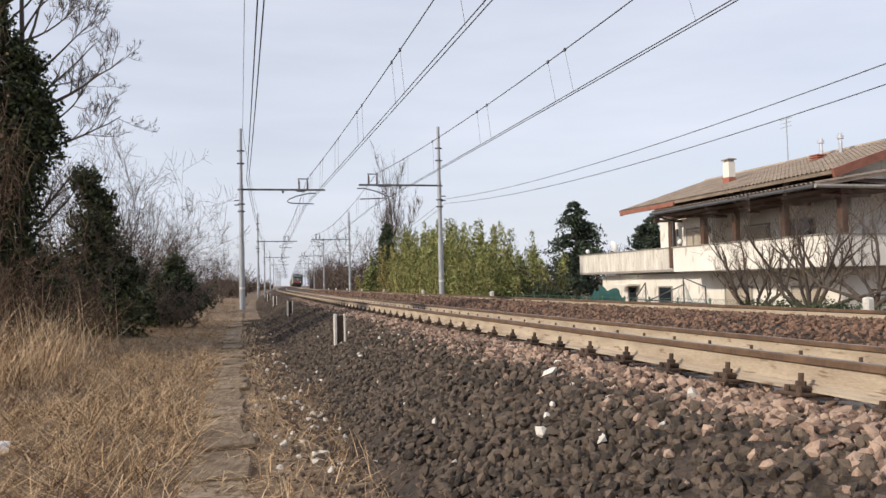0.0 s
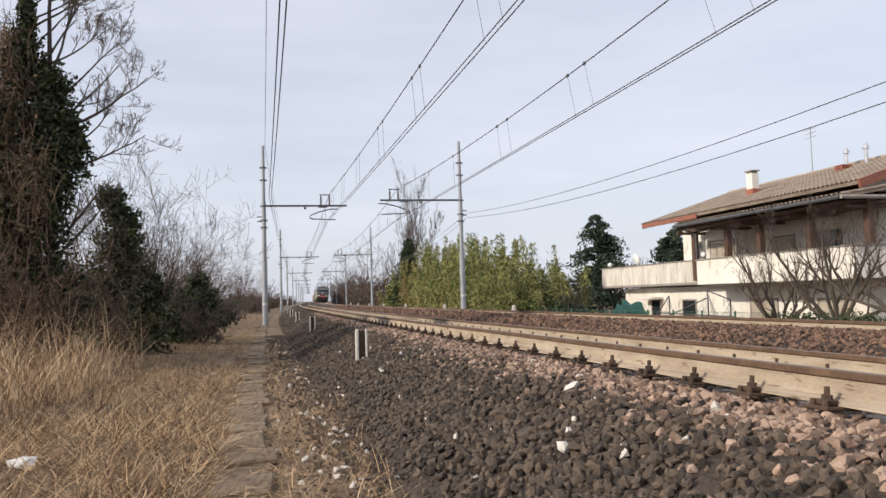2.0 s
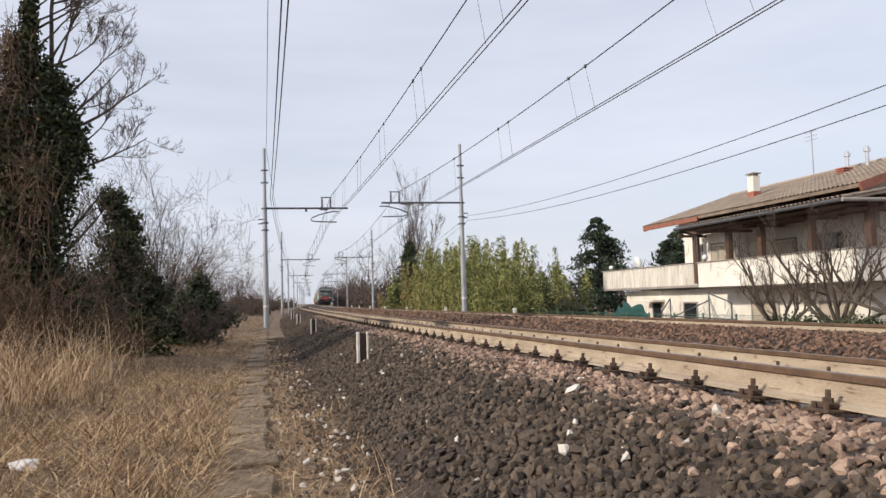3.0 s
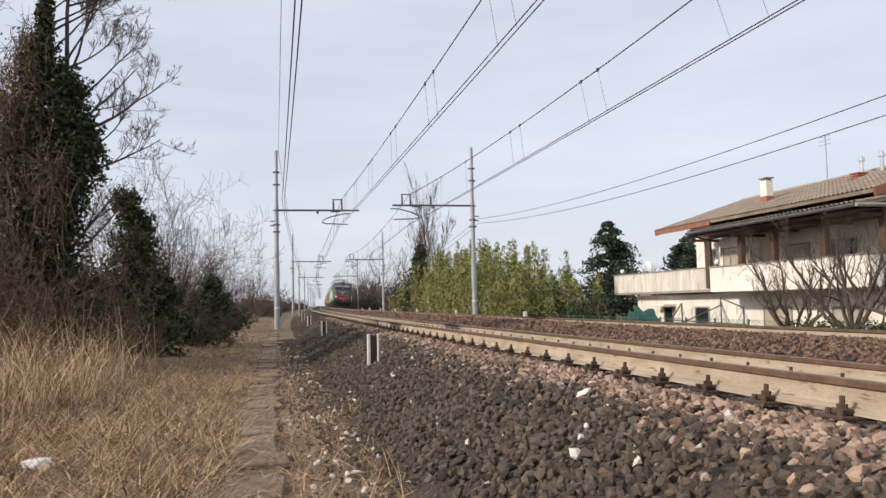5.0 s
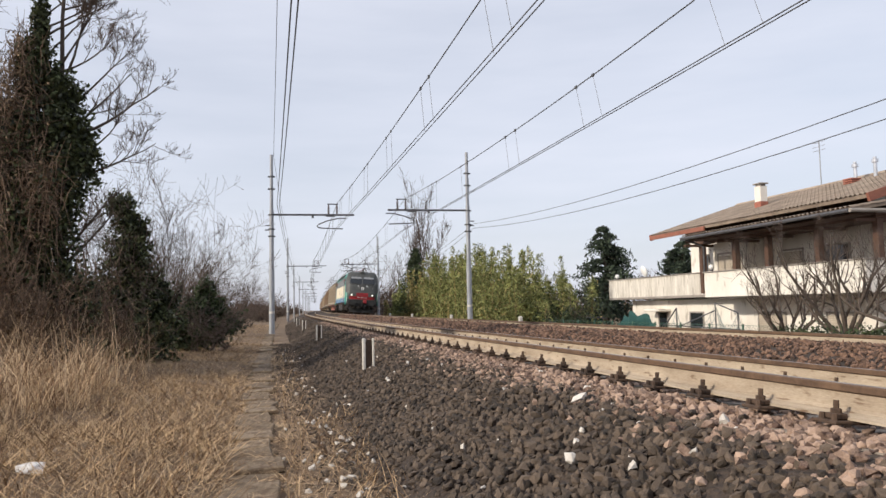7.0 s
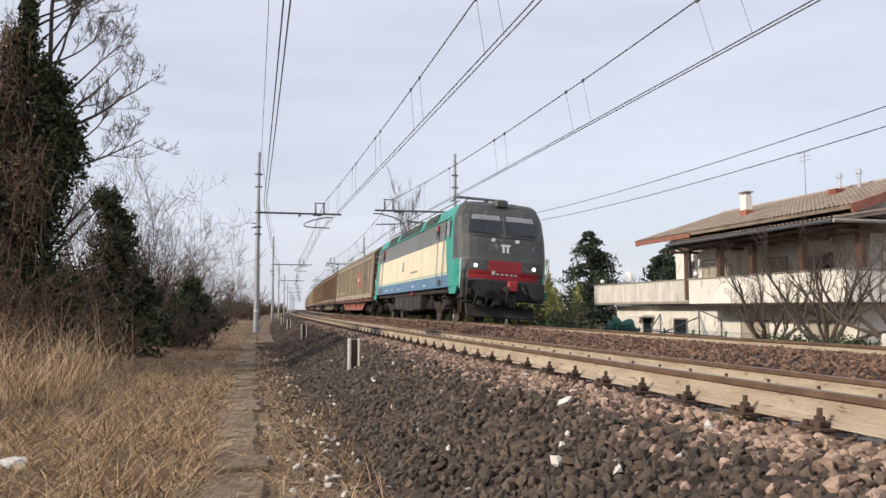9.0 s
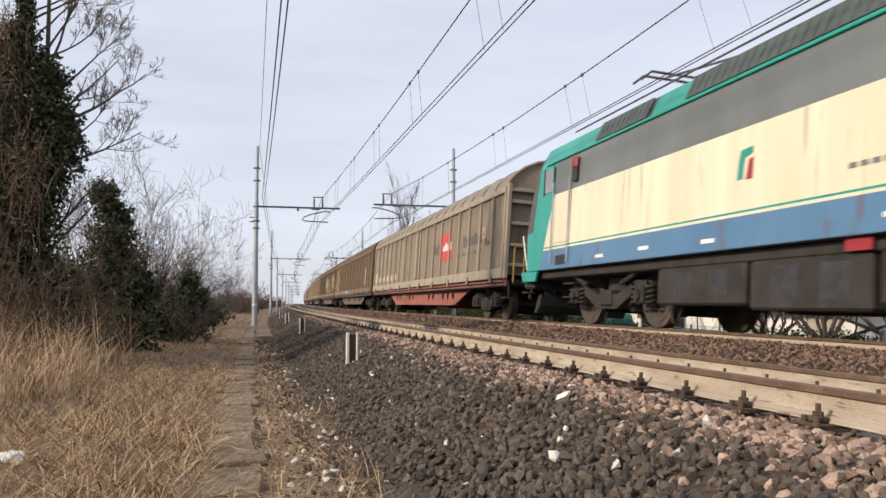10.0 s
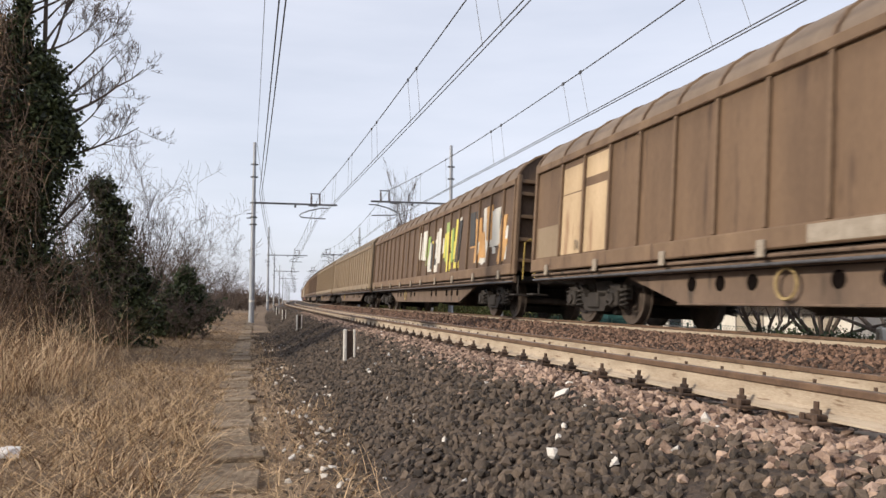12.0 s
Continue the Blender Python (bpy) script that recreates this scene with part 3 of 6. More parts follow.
grass("weed_stalks", [(6.5, 13, -5.2, -1.9, 7, 0), (3.5, 9, -4.2, -0.7, 3, 0)], (0.5, 1.4), (0.5, 1.55), (0.003, 0.005), (0.0, 0.8), M_REED, "long pale weed stalks leaning and fallen in the grass")

# a scrap of pale litter in the grass
M_RAG = material("pale_plastic_scrap", (0.55, 0.53, 0.52), (0.82, 0.80, 0.78), 12, 0.6, bump=0.3)
v = STONES[3] * np.array([0.12, 0.085, 0.085])
rag = linked("plastic_scrap", v, ICO_F, M_RAG)
rag.matrix_basis = Matrix.Translation((-1.72, 6.35, float(ground_z(-1.72)) + 0.07))
tagged(rag, "crumpled pale plastic scrap lying in dry grass", "litter")


# ---------------------------------------------------------------- trees and shrubs
M_BARK = material("grey_brown_bark", (0.038, 0.029, 0.023), (0.125, 0.097, 0.078), 7, 0.95, bump=0.5, fine=40, streak=(3, 3, 0.7))
M_TWIG = material("bare_twigs", (0.048, 0.035, 0.028), (0.145, 0.108, 0.088), 4, 0.95, bump=0, spread=0.4, islands=True)
M_VINE = material("dead_brown_vine", (0.055, 0.037, 0.026), (0.24, 0.162, 0.108), 4, 0.95, bump=0, spread=0.6, islands=True)
M_WITHERED = material("withered_leaf", (0.075, 0.052, 0.034), (0.26, 0.185, 0.115), 4, 0.95, bump=0, spread=0.7, islands=True)
M_IVY = material("dark_ivy_leaf", (0.012, 0.017, 0.008), (0.078, 0.094, 0.036), 3, 0.55, bump=0, spread=0.7, islands=True, gloss=0.35)
M_BUSH = material("evergreen_bush_leaf", (0.012, 0.022, 0.010), (0.058, 0.080, 0.030), 3, 0.6, bump=0, spread=0.7, islands=True, gloss=0.35)
M_BAMBOO = material("bamboo_leaf", (0.055, 0.068, 0.020), (0.31, 0.325, 0.115), 1.2, 0.7, bump=0, spread=0.7, islands=True, gloss=0.3)
M_DRYBAMBOO = material("yellowed_cane_leaf", (0.16, 0.115, 0.04), (0.42, 0.32, 0.14), 1.2, 0.8, bump=0, spread=0.7, islands=True, gloss=0.3)
M_CEDAR = material("cedar_needles", (0.012, 0.020, 0.014), (0.062, 0.085, 0.052), 1.5, 0.7, bump=0, spread=0.7, islands=True, gloss=0.3)


def grow(base, way, length, radius, depth, rand, spread=0.55, kids=(3, 5), shrink=0.62, wander=0.16, rise=0.12):
    """Branches of a bare tree as paths of points and radii."""
    n = 6
    pts, rad = [np.array(base, float)], [radius]
    d = np.array(way, float)
    d /= np.linalg.norm(d)
    for k in range(n):
        d = d + rand.normal(0, wander, 3) + np.array([0, 0, rise * 0.3])
        d /= np.linalg.norm(d)
        pts.append(pts[-1] + d * length / n)
        rad.append(max(radius * (1 - 0.75 * (k + 1) / n), 0.0035))
    out = [(np.array(pts), np.array(rad), depth)]
    if depth > 0:
        for _ in range(rand.integers(*kids)):
            u = rand.uniform(0.3, 0.98)
            i = min(int(u * n), n - 1)
            p = pts[i] + (pts[i + 1] - pts[i]) * (u * n - i)
            w = d * 0.55 + rand.normal(0, spread, 3) + np.array([0, 0, rise])
            out += grow(p, w, length * shrink * rand.uniform(0.75, 1.15), max(rad[i] * 0.6, 0.004), depth - 1, rand, spread, kids, shrink, wander, rise)
    return out


def leaves(points, size, rand, flat=0.0, long=1.0, hang=0.0):
    """Small folded leaf cards round points."""
    n = len(points)
    a = rand.normal(size=(n, 3))
    a[:, 2] += hang
    a /= np.linalg.norm(a, axis=1)[:, None]
    b = rand.normal(size=(n, 3))
    b[:, 2] += flat
    b = np.cross(a, b)
    b /= np.linalg.norm(b, axis=1)[:, None] + 1e-9
    c = np.cross(a, b)
    s = (size * rand.uniform(0.6, 1.3, n))[:, None]
    P = np.stack([points - a * s * long, points + b * s * 0.55 + c * s * 0.12, points + a * s * long, points - b * s * 0.55 + c * s * 0.12], 1)
    return P.reshape(-1, 3), (np.arange(n)[:, None] * 4 + np.arange(4)[None])


def cloud(blobs, n, rand, shell=0.55, ragged=0.25):
    """Points in the outer part of ellipsoids (x, y, z, rx, ry, rz), gathered in clumps with gaps."""
    w = np.array([b[3] * b[4] + b[4] * b[5] + b[3] * b[5] for b in blobs])
    which = rand.choice(len(blobs), n, p=w / w.sum())
    B = np.array(blobs)[which]
    d = rand.normal(size=(n, 3))
    d /= np.linalg.norm(d, axis=1)[:, None]
    lump = np.array([noise.noise(Vector(q)) for q in (d * 2.6 + B[:, :3] * 1.3).tolist()])
    r = rand.uniform(shell, 1.0, n) * (1 + ragged * 2.0 * lump)
    return B[:, :3] + d * r[:, None] * B[:, 3:]


def plant(name, label, category, at, group=""):
    t = thing(name, label, category, group, at=Matrix.Translation(at))
    return t


def limbs(t, paths, mat, fine, split=1):
    """Thick wood as trunk, thin wood as branches."""
    thick = [(p, r) for p, r, d in paths if d >= split]
    thin = [(p[::2], r[::2]) if d < 2 else (p, r) for p, r, d in paths if d < split]
    if thick:
        linked("trunk", *tubes(thick, 6), mat, smooth=True, parent=t)
    if thin:
        linked("twig", *tubes(thin, 3), fine, parent=t)


# the ivy-clad tree beside the path
rand = np.random.default_rng(21)
ivy_tree = plant("ivy_clad_tree", "tall bare tree with trunk smothered in dark ivy and brown vines", "tree", (-4.25, 16.5, 0.2))
paths = []
for x, y, lean, h, r in ((-0.1, 0, (-0.01, -0.02, 1), 8.8, 0.10), (-0.7, 0.3, (-0.03, 0, 1), 8.8, 0.09), (0.05, 0.3, (0.0, 0.03, 1), 5.2, 0.1), (-1.9, -0.3, (-0.1, 0, 1), 8.5, 0.12)):
    paths += grow((x, y, -0.2), lean, h, r, 3, rand, 0.42, (5, 8), 0.33, 0.05, 0.15)
# long limbs that arch out over the path, each with side shoots
for z, x0, way, ln, r in ((4.75, 0.6, (1, 0, 0.32), 1.9, 0.036), (3.85, 0.65, (1, 0.1, 0.22), 1.6, 0.030), (5.7, 0.25, (0.6, -0.1, 0.8), 2.0, 0.032), (5.9, 0.1, (0.85, 0, 0.45), 1.5, 0.026), (6.7, -0.05, (0.8, 0, 0.45), 1.6, 0.026),
                          (6.3, 0.0, (0.5, 0.1, 1.0), 1.7, 0.026), (7.1, -0.1, (0.6, 0.1, 0.6), 1.5, 0.022), (5.3, 0.45, (0.7, 0.1, 0.7), 1.7, 0.026), (6.0, 0.2, (0.7, -0.1, 0.75), 1.9, 0.028), (6.9, 0.0, (0.7, -0.1, 0.3), 1.5, 0.022), (4.3, 0.7, (0.8, 0, 0.6), 1.3, 0.022)):
    paths += grow((x0, 0.1, z), way, ln, r, 3, rand, 0.4, (6, 9), 0.42, 0.12, 0.2)
limbs(ivy_tree, paths, M_BARK, M_TWIG, 2)
blobs = [(0.1, -0.2, 3.0, 0.62, 0.6, 1.0), (0.3, -0.2, 3.75, 0.68, 0.6, 0.7), (0.55, -0.1, 4.3, 0.52, 0.5, 0.6), (0.3, -0.1, 4.8, 0.58, 0.5, 0.55), (0.25, -0.1, 5.45, 0.5, 0.4, 0.5), (-0.15, -0.1, 5.9, 0.42, 0.4, 0.7), (-0.12, 0, 6.9, 0.2, 0.2, 0.8), (-0.4, -0.1, 4.4, 0.7, 0.6, 1.2), (-0.4, -0.2, 2.4, 0.8, 0.7, 1.6), (0.3, 0, 1.2, 0.7, 0.7, 1.0)]
linked("ivy", *leaves(cloud(blobs, 42000, rand, 0.35, 0.28), 0.055, rand), M_IVY, parent=ivy_tree)
blobs = [(-0.7, -0.4, 1.4, 0.9, 0.7, 1.6), (-0.55, -0.4, 3.6, 0.75, 0.6, 1.8), (-0.45, -0.35, 5.3, 0.6, 0.45, 1.1), (-0.4, -0.2, 6.3, 0.3, 0.3, 0.6), (-1.9, 0, 2.6, 0.8, 0.8, 2.4), (-1.5, 0, 5.0, 0.6, 0.6, 1.2), (0.2, -0.7, 0.9, 0.75, 0.5, 0.9), (0.15, -0.75, 3.3, 0.4, 0.15, 1.3)]
pts = cloud(blobs, 5000, rand, 0.4, 0.4)
tangle = []
for p in pts:
    w = rand.normal(0, 1, 3) * (0.5, 0.5, 1.0) - (0, 0, 0.4)
    tangle.append((np.array([p, p + w * 0.16 + rand.normal(0, 0.04, 3), p + w * 0.40]), np.array([0.008, 0.007, 0.003])))
linked("dead_vine", *tubes(tangle, 3), M_VINE, parent=ivy_tree)
linked("withered_leaf", *leaves(cloud(blobs, 11000, rand, 0.3, 0.35), 0.036, rand), M_WITHERED, parent=ivy_tree)


def ivy_shrub(at, blobs, n, seed, label, size=0.055, mat=None, twigs=10, h=2.6):
    rd = np.random.default_rng(seed)
    t = plant("evergreen_shrub", label, "shrub", at, "shrubs along the path")
    paths = []
    for _ in range(twigs):
        w = rd.normal(0, 0.3, 3) + (0.15, 0, 1)
        paths += grow((rd.normal(0, 0.5), rd.normal(0, 0.4), -0.2), w, h * rd.uniform(0.7, 1.2), 0.035, 3, rd, 0.5, (4, 6), 0.5, 0.12, 0.12)
    limbs(t, paths, M_BARK, M_TWIG, 3)
    linked("foliage", *leaves(cloud(blobs, n, rd, 0.35, 0.55), size, rd), mat or M_IVY, parent=t)
    return t


ivy_shrub((-3.15, 20.0, 0.1), [(0.3, -0.3, 0.75, 0.75, 0.8, 0.95), (0.1, -0.2, 1.7, 0.62, 0.6, 0.8), (0.0, -0.2, 2.6, 0.48, 0.5, 0.65), (0.05, 0, 3.2, 0.34, 0.35, 0.45), (-0.25, 0, 3.75, 0.34, 0.35, 0.38), (0.55, 0, 1.5, 0.45, 0.5, 0.5), (-0.55, -0.2, 1.2, 0.6, 0.5, 1.2)], 34000, 31, "dense dark ivy-covered shrub with bare twigs rising above", 0.055, twigs=9, h=2.7)
ivy_shrub((-2.05, 24.5, 0.1), [(0.1, 0, 0.65, 0.75, 0.7, 0.7), (0.3, 0, 1.3, 0.5, 0.5, 0.55), (-0.5, 0, 0.6, 0.6, 0.6, 0.7), (0.3, 0, 1.85, 0.28, 0.3, 0.35), (0.65, 0, 0.9, 0.35, 0.4, 0.5)], 20000, 32, "rounded dark green evergreen bush beside the path", 0.055, M_BUSH, 5, 1.7)


def bare_shrub(at, stems, h, seed, label, spread=0.45, lean=(0, 0), mat=None, thick=0.03, name="bare_shrub", group="bare shrubs along the path", kids=(4, 7)):
    rd = np.random.default_rng(seed)
    t = plant(name, label, "shrub", at, group)
    paths = []
    for _ in range(stems):
        w = rd.normal(0, spread, 3) * (1, 1, 0.3) + (lean[0], lean[1], 1)
        paths += grow((rd.normal(0, h * 0.12), rd.normal(0, h * 0.1), -0.15), w, h * rd.uniform(0.55, 0.9), thick, 3, rd, 0.5, kids, 0.5, 0.1, 0.15)
    limbs(t, paths, M_BARK, mat or M_TWIG, 3)
    return t


bare_shrub((-4.0, 20.8, 0.1), 9, 4.4, 41, "tangled leafless shrub with fine grey twigs", lean=(0.12, 0), thick=0.026)
bare_shrub((-3.4, 22.6, 0.1), 11, 4.3, 42, "tangled leafless shrub with fine grey twigs", lean=(0.2, 0), thick=0.026)
bare_shrub((-3.0, 26.0, 0.1), 11, 3.8, 43, "tangled leafless shrub with fine grey twigs", lean=(0.22, 0), thick=0.026)
bare_shrub((-2.6, 28.5, 0.1), 9, 2.8, 44, "tangled leafless shrub with fine grey twigs", lean=(0.25, 0), thick=0.024)
bare_shrub((-6.6, 17.5, 0.2), 12, 4.5, 45, "brown leafless thicket of thin stems", mat=M_VINE)
bare_shrub((-5.2, 14.4, 0.25), 18, 2.4, 46, "brown leafless thicket of thin stems", mat=M_VINE, thick=0.012)
bare_shrub((-4.2, 15.2, 0.2), 12, 2.2, 49, "brown leafless thicket of thin stems", mat=M_VINE, thick=0.012)
bare_shrub((-3.5, 16.2, 0.2), 11, 1.9, 47, "brown leafless thicket of thin stems", mat=M_VINE, thick=0.012)
bare_shrub((-2.9, 17.6, 0.15), 7, 1.4, 50, "brown leafless thicket of thin stems", mat=M_VINE, thick=0.011)
bare_shrub((-1.9, 23.4, 0.05), 9, 1.5, 48, "low bare brambles leaning over the path", lean=(0.5, 0), thick=0.012)
for k, (x, y, h) in enumerate(((-3.4, 33, 3.2), (-3.6, 39, 3.2), (-2.8, 46, 3.0), (-3.9, 52, 3.4), (-1.6, 60, 3.0), (-2.0, 72, 3.4), (-0.5, 86, 3.4))):
    bare_shrub((x, y, 0.1), 17, h * 1.15, 60 + k, "grey-brown leafless bush beside the path", mat=M_TWIG if k % 3 else M_VINE, spread=0.42, kids=(3, 6), thick=0.028)
ivy_shrub((-1.75, 41, 0.05), [(0, 0, 0.6, 0.7, 0.8, 0.7), (-0.6, 0, 0.9, 0.6, 0.7, 0.9)], 4500, 33, "low dark evergreen bush among bare scrub", 0.08, M_BUSH, 3, 1.4)


def woods(name, label, rows, seed, mat=None, leaf=None):
    """A far belt of leafless trees and scrub."""
    rd = np.random.default_rng(seed)
    paths, pts = [], []
    for x, y, z, h in rows:
        for _ in range(3):
            w = rd.normal(0, 0.22, 3) + (0, 0, 1)
            paths += grow((x + rd.normal(0, 1.2), y + rd.normal(0, 2), z), w, h * rd.uniform(0.55, 0.95), 0.07, 2, rd, 0.5, (4, 6), 0.5, 0.1, 0.2)
        pts.append(cloud([(x, y, z + h * 0.3, 1.8, 2.5, h * 0.35)], 500, rd, 0.3, 0.4))
    V, F = tubes([(p, np.maximum(r, 0.02)) for p, r, d in [(p[::2], r[::2], d) for p, r, d in paths]], 3)
    ob = tagged(linked(name, V, F, mat or M_TWIG), label, "trees", kind="stuff")
    V, F = leaves(np.concatenate(pts), 0.2, rd)
    linked("undergrowth", V, F, leaf or M_VINE, parent=ob)
    return ob


def beside(s, off, z=-1.2):
    return line(s, off, z).tolist()


woods("far_thicket", "far belt of leafless brown trees and scrub beyond the line", [(*beside(s, 15.0 + rng.normal(0, 1.0), -0.9), rng.uniform(7.0, 9.5)) for s in np.arange(104, 330, 5)], 71, None, M_TWIG)
woods("far_thicket", "far row of leafless bushes along the footpath", [(*beside(s, -3.8 + rng.normal(0, 1.0), 0.0), rng.uniform(2.4, 3.6)) for s in np.arange(92, 330, 8)], 72, M_TWIG, M_TWIG)
woods("far_thicket", "distant band of bare winter woods across the fields", [(*beside(s, 55 + rng.normal(0, 8), -1.2), rng.uniform(5, 7)) for s in np.arange(70, 330, 12)], 73)
woods("far_thicket", "distant leafless trees behind the shrubs", [(*beside(s, -14 + rng.normal(0, 3), 0.2), rng.uniform(3.2, 4.6)) for s in np.arange(40, 300, 11)], 74)

# bamboo grove beyond the far track
grove = plant("bamboo_grove", "dense grove of yellow-green bamboo with feathery tops", "bamboo", (0, 0, 0))
rand = np.random.default_rng(81)
canes, tops, dry = [], [], []
for _ in range(330):
    s = rand.uniform(47, 84)
    off = 17.6 + rand.normal(0, 1.6) - 0.0002 * s * s
    h = np.interp(s, [46, 50, 54, 58, 66, 76, 80, 86], [3.6, 4.6, 6.0, 6.8, 7.2, 7.2, 6.4, 4.6]) * rand.uniform(0.55, 1.1)
    b = np.array(beside(s, off, -1.35))
    tilt = rand.normal(0, 0.35, 2)
    tip = b + (tilt[0], tilt[1], h)
    canes.append((np.array([b, (b + tip) / 2, tip]), np.array([0.03, 0.025, 0.006])))
    u = rand.uniform(0.08, 1.04, 300) ** 0.8
    rad = 0.85 * np.clip(1.05 - u, 0, 1) ** 0.7 + 0.06
    p = b + (tip - b) * u[:, None] + rand.normal(0, 1, (300, 3)) * (rad * 0.55)[:, None] * (1, 1, 0.5)
    cut = rand.random(300) < np.where(s > 77, 0.45, 0.05) + 0.16 * (u < 0.3)
    tops.append(p[~cut])
    dry.append(p[cut])
linked("cane", *tubes(canes, 4), M_DRYBAMBOO, parent=grove)
linked("foliage", *leaves(np.concatenate(tops), 0.062, rand, long=2.6, hang=0.9), M_BAMBOO, parent=grove)
linked("withered_foliage", *leaves(np.concatenate(dry), 0.065, rand, long=2.6, hang=0.9), M_DRYBAMBOO, parent=grove)


def conifer(name, label, at, h, width, seed, mat, tiers=15, n=9000, size=0.16, droop=0.25, ragged=0.25):
    rd = np.random.default_rng(seed)
    t = plant(name, label, "tree", at)
    paths = [(np.array([(0, 0, -0.3), (0.05, 0, h * 0.5), (0, 0, h)]), np.array([h * 0.028, h * 0.018, 0.02]), 9)]
    pts = []
    for k in range(tiers):
        u = (k + 0.6) / tiers
        z = h * (0.12 + 0.86 * u)
        reach = width / 2 * (1 - u) ** 0.62 + 0.12
        for _ in range(6):
            a = rd.uniform(0, 2 * np.pi)
            ln = reach * rd.uniform(0.55, 1.15)
            q = np.array([[0, 0, z], [np.cos(a) * ln * 0.5, np.sin(a) * ln * 0.5, z + 0.12], [np.cos(a) * ln, np.sin(a) * ln, z - droop * ln]])
            paths.append((q, np.array([0.03, 0.02, 0.008]), 0))
            m = int(n / tiers / 6)
            w = rd.uniform(0.15, 1.0, m)
            base = np.stack([np.interp(w, [0, 0.5, 1], q[:, c]) for c in range(3)], -1)
            pts.append(base + rd.normal(0, 1, (m, 3)) * np.array([0.19, 0.19, 0.10]) * reach * ragged * 4 * (0.4 + 0.6 * w)[:, None])
    limbs(t, paths, M_BARK, M_BARK, 3)
    linked("foliage", *leaves(np.concatenate(pts), size, rd, long=1.4), mat, parent=t)
    return t


conifer("cedar_tree", "dark green cedar with layered drooping branches", (30.6, 65.5, -1.4), 10.0, 9.4, 91, M_CEDAR, 14, 10000, 0.15, 0.3, 0.2)
conifer("cedar_tree", "blue-green cedar standing behind the house", (31.5, 53.5, -1.4), 7.5, 7.4, 92, M_CEDAR, 12, 8000, 0.14, 0.25, 0.2)
conifer("ivy_column_tree", "narrow dark evergreen tree beside the bamboo", (18.5, 94, -1.2), 10.0, 5.2, 93, M_BUSH, 18, 12000, 0.13, 0.1, 0.3)
rand = np.random.default_rng(95)
yellow = plant("cane_clump", "clump of yellowing cane beside the evergreen tree", "bamboo", (16.9, 95, -1.2))
linked("foliage", *leaves(cloud([(0, 0, 2.2, 1.2, 1.5, 3.4), (-0.6, 0, 1.5, 1.0, 1.2, 2.4)], 7000, rand, 0.3, 0.4), 0.13, rand, long=1.6), M_BAMBOO, parent=yellow)
linked("withered_foliage", *leaves(cloud([(0.2, 0, 0.8, 2.0, 1.6, 1.0), (3.0, -6, 1.0, 1.6, 1.5, 1.5), (5.0, -12, 0.8, 1.2, 1.5, 1.2)], 3500, rand, 0.3, 0.4), 0.12, rand, long=1.6), M_DRYBAMBOO, parent=yellow)
for k, (x, y, h) in enumerate(((20.6, 104, 16.0), (23.5, 112, 13.0))):
    rd = np.random.default_rng(97 + k)
    t = plant("bare_tree", "tall slender leafless tree behind the grove", "tree", (x, y, -1.2), "tall bare trees")
    pp = []
    for _ in range(3):
        pp += grow((rd.normal(0, 0.3), 0, 0), rd.normal(0, 0.08, 3) + (0, 0, 1), h * 0.85, 0.13, 3, rd, 0.35, (6, 9), 0.42, 0.05, 0.3)
    limbs(t, [(p, np.maximum(r, 0.012), d) for p, r, d in pp], M_TWIG, M_TWIG, 2)
for k, (s, off, h) in enumerate(((48, 17.5, 3.6), (51.5, 18.5, 4.2), (45, 18.0, 3.0), (55, 16.5, 2.2))):
    rd = np.random.default_rng(130 + k)
    t = plant("evergreen_shrub", "dark green shrub beside the bamboo grove", "shrub", beside(s, off, -1.35), "shrubs beside the grove")
    paths = []
    for _ in range(5):
        paths += grow((rd.normal(0, 0.4), rd.normal(0, 0.4), 0), rd.normal(0, 0.3, 3) + (0, 0, 1), h * 0.95, 0.04, 2, rd, 0.5, (4, 6), 0.5, 0.1, 0.15)
    limbs(t, paths, M_BARK, M_TWIG, 2)
    linked("foliage", *leaves(cloud([(0, 0, h * 0.42, 1.3, 1.4, h * 0.42), (0.5, 0.8, h * 0.3, 1.1, 1.2, h * 0.34)], 4200, rd, 0.35, 0.4), 0.09, rd), M_BUSH, parent=t)


# ---------------------------------------------------------------- the house beyond the line
M_PLASTER = material("cream_white_plaster", (0.62, 0.58, 0.51), (0.82, 0.79, 0.73), 1.2, 0.9, bump=0.15, fine=60, spots=((0.45, 0.41, 0.35), 0.03), streak=(1, 1, 0.4))
M_STAINED = material("rain_stained_plaster", (0.36, 0.33, 0.28), (0.80, 0.77, 0.70), 1.6, 0.9, bump=0.15, fine=30, spots=((0.30, 0.27, 0.22), 0.05), streak=(1, 2.2, 0.25))
M_TILE = material("weathered_roof_tiles", (0.17, 0.13, 0.10), (0.37, 0.30, 0.235), 1.5, 0.9, bump=0.4, fine=14, spread=0.25)
M_WOOD = material("dark_stained_timber", (0.045, 0.022, 0.014), (0.13, 0.07, 0.045), 4, 0.7, bump=0.2, streak=(1, 1, 6))
M_FASCIA = material("red_brown_fascia", (0.16, 0.055, 0.035), (0.32, 0.13, 0.085), 3, 0.7, bump=0.1)
M_SHUTTER = material("beige_roller_shutter", (0.36, 0.31, 0.25), (0.52, 0.46, 0.38), 2, 0.7, bump=0.1)
M_BRICK = material("red_chimney_brick", (0.20, 0.06, 0.04), (0.42, 0.17, 0.12), 9, 0.9, bump=0.4)
M_CHROME = material("stainless_flue", (0.55, 0.55, 0.56), (0.8, 0.8, 0.82), 3, 0.3, 0.9, bump=0)
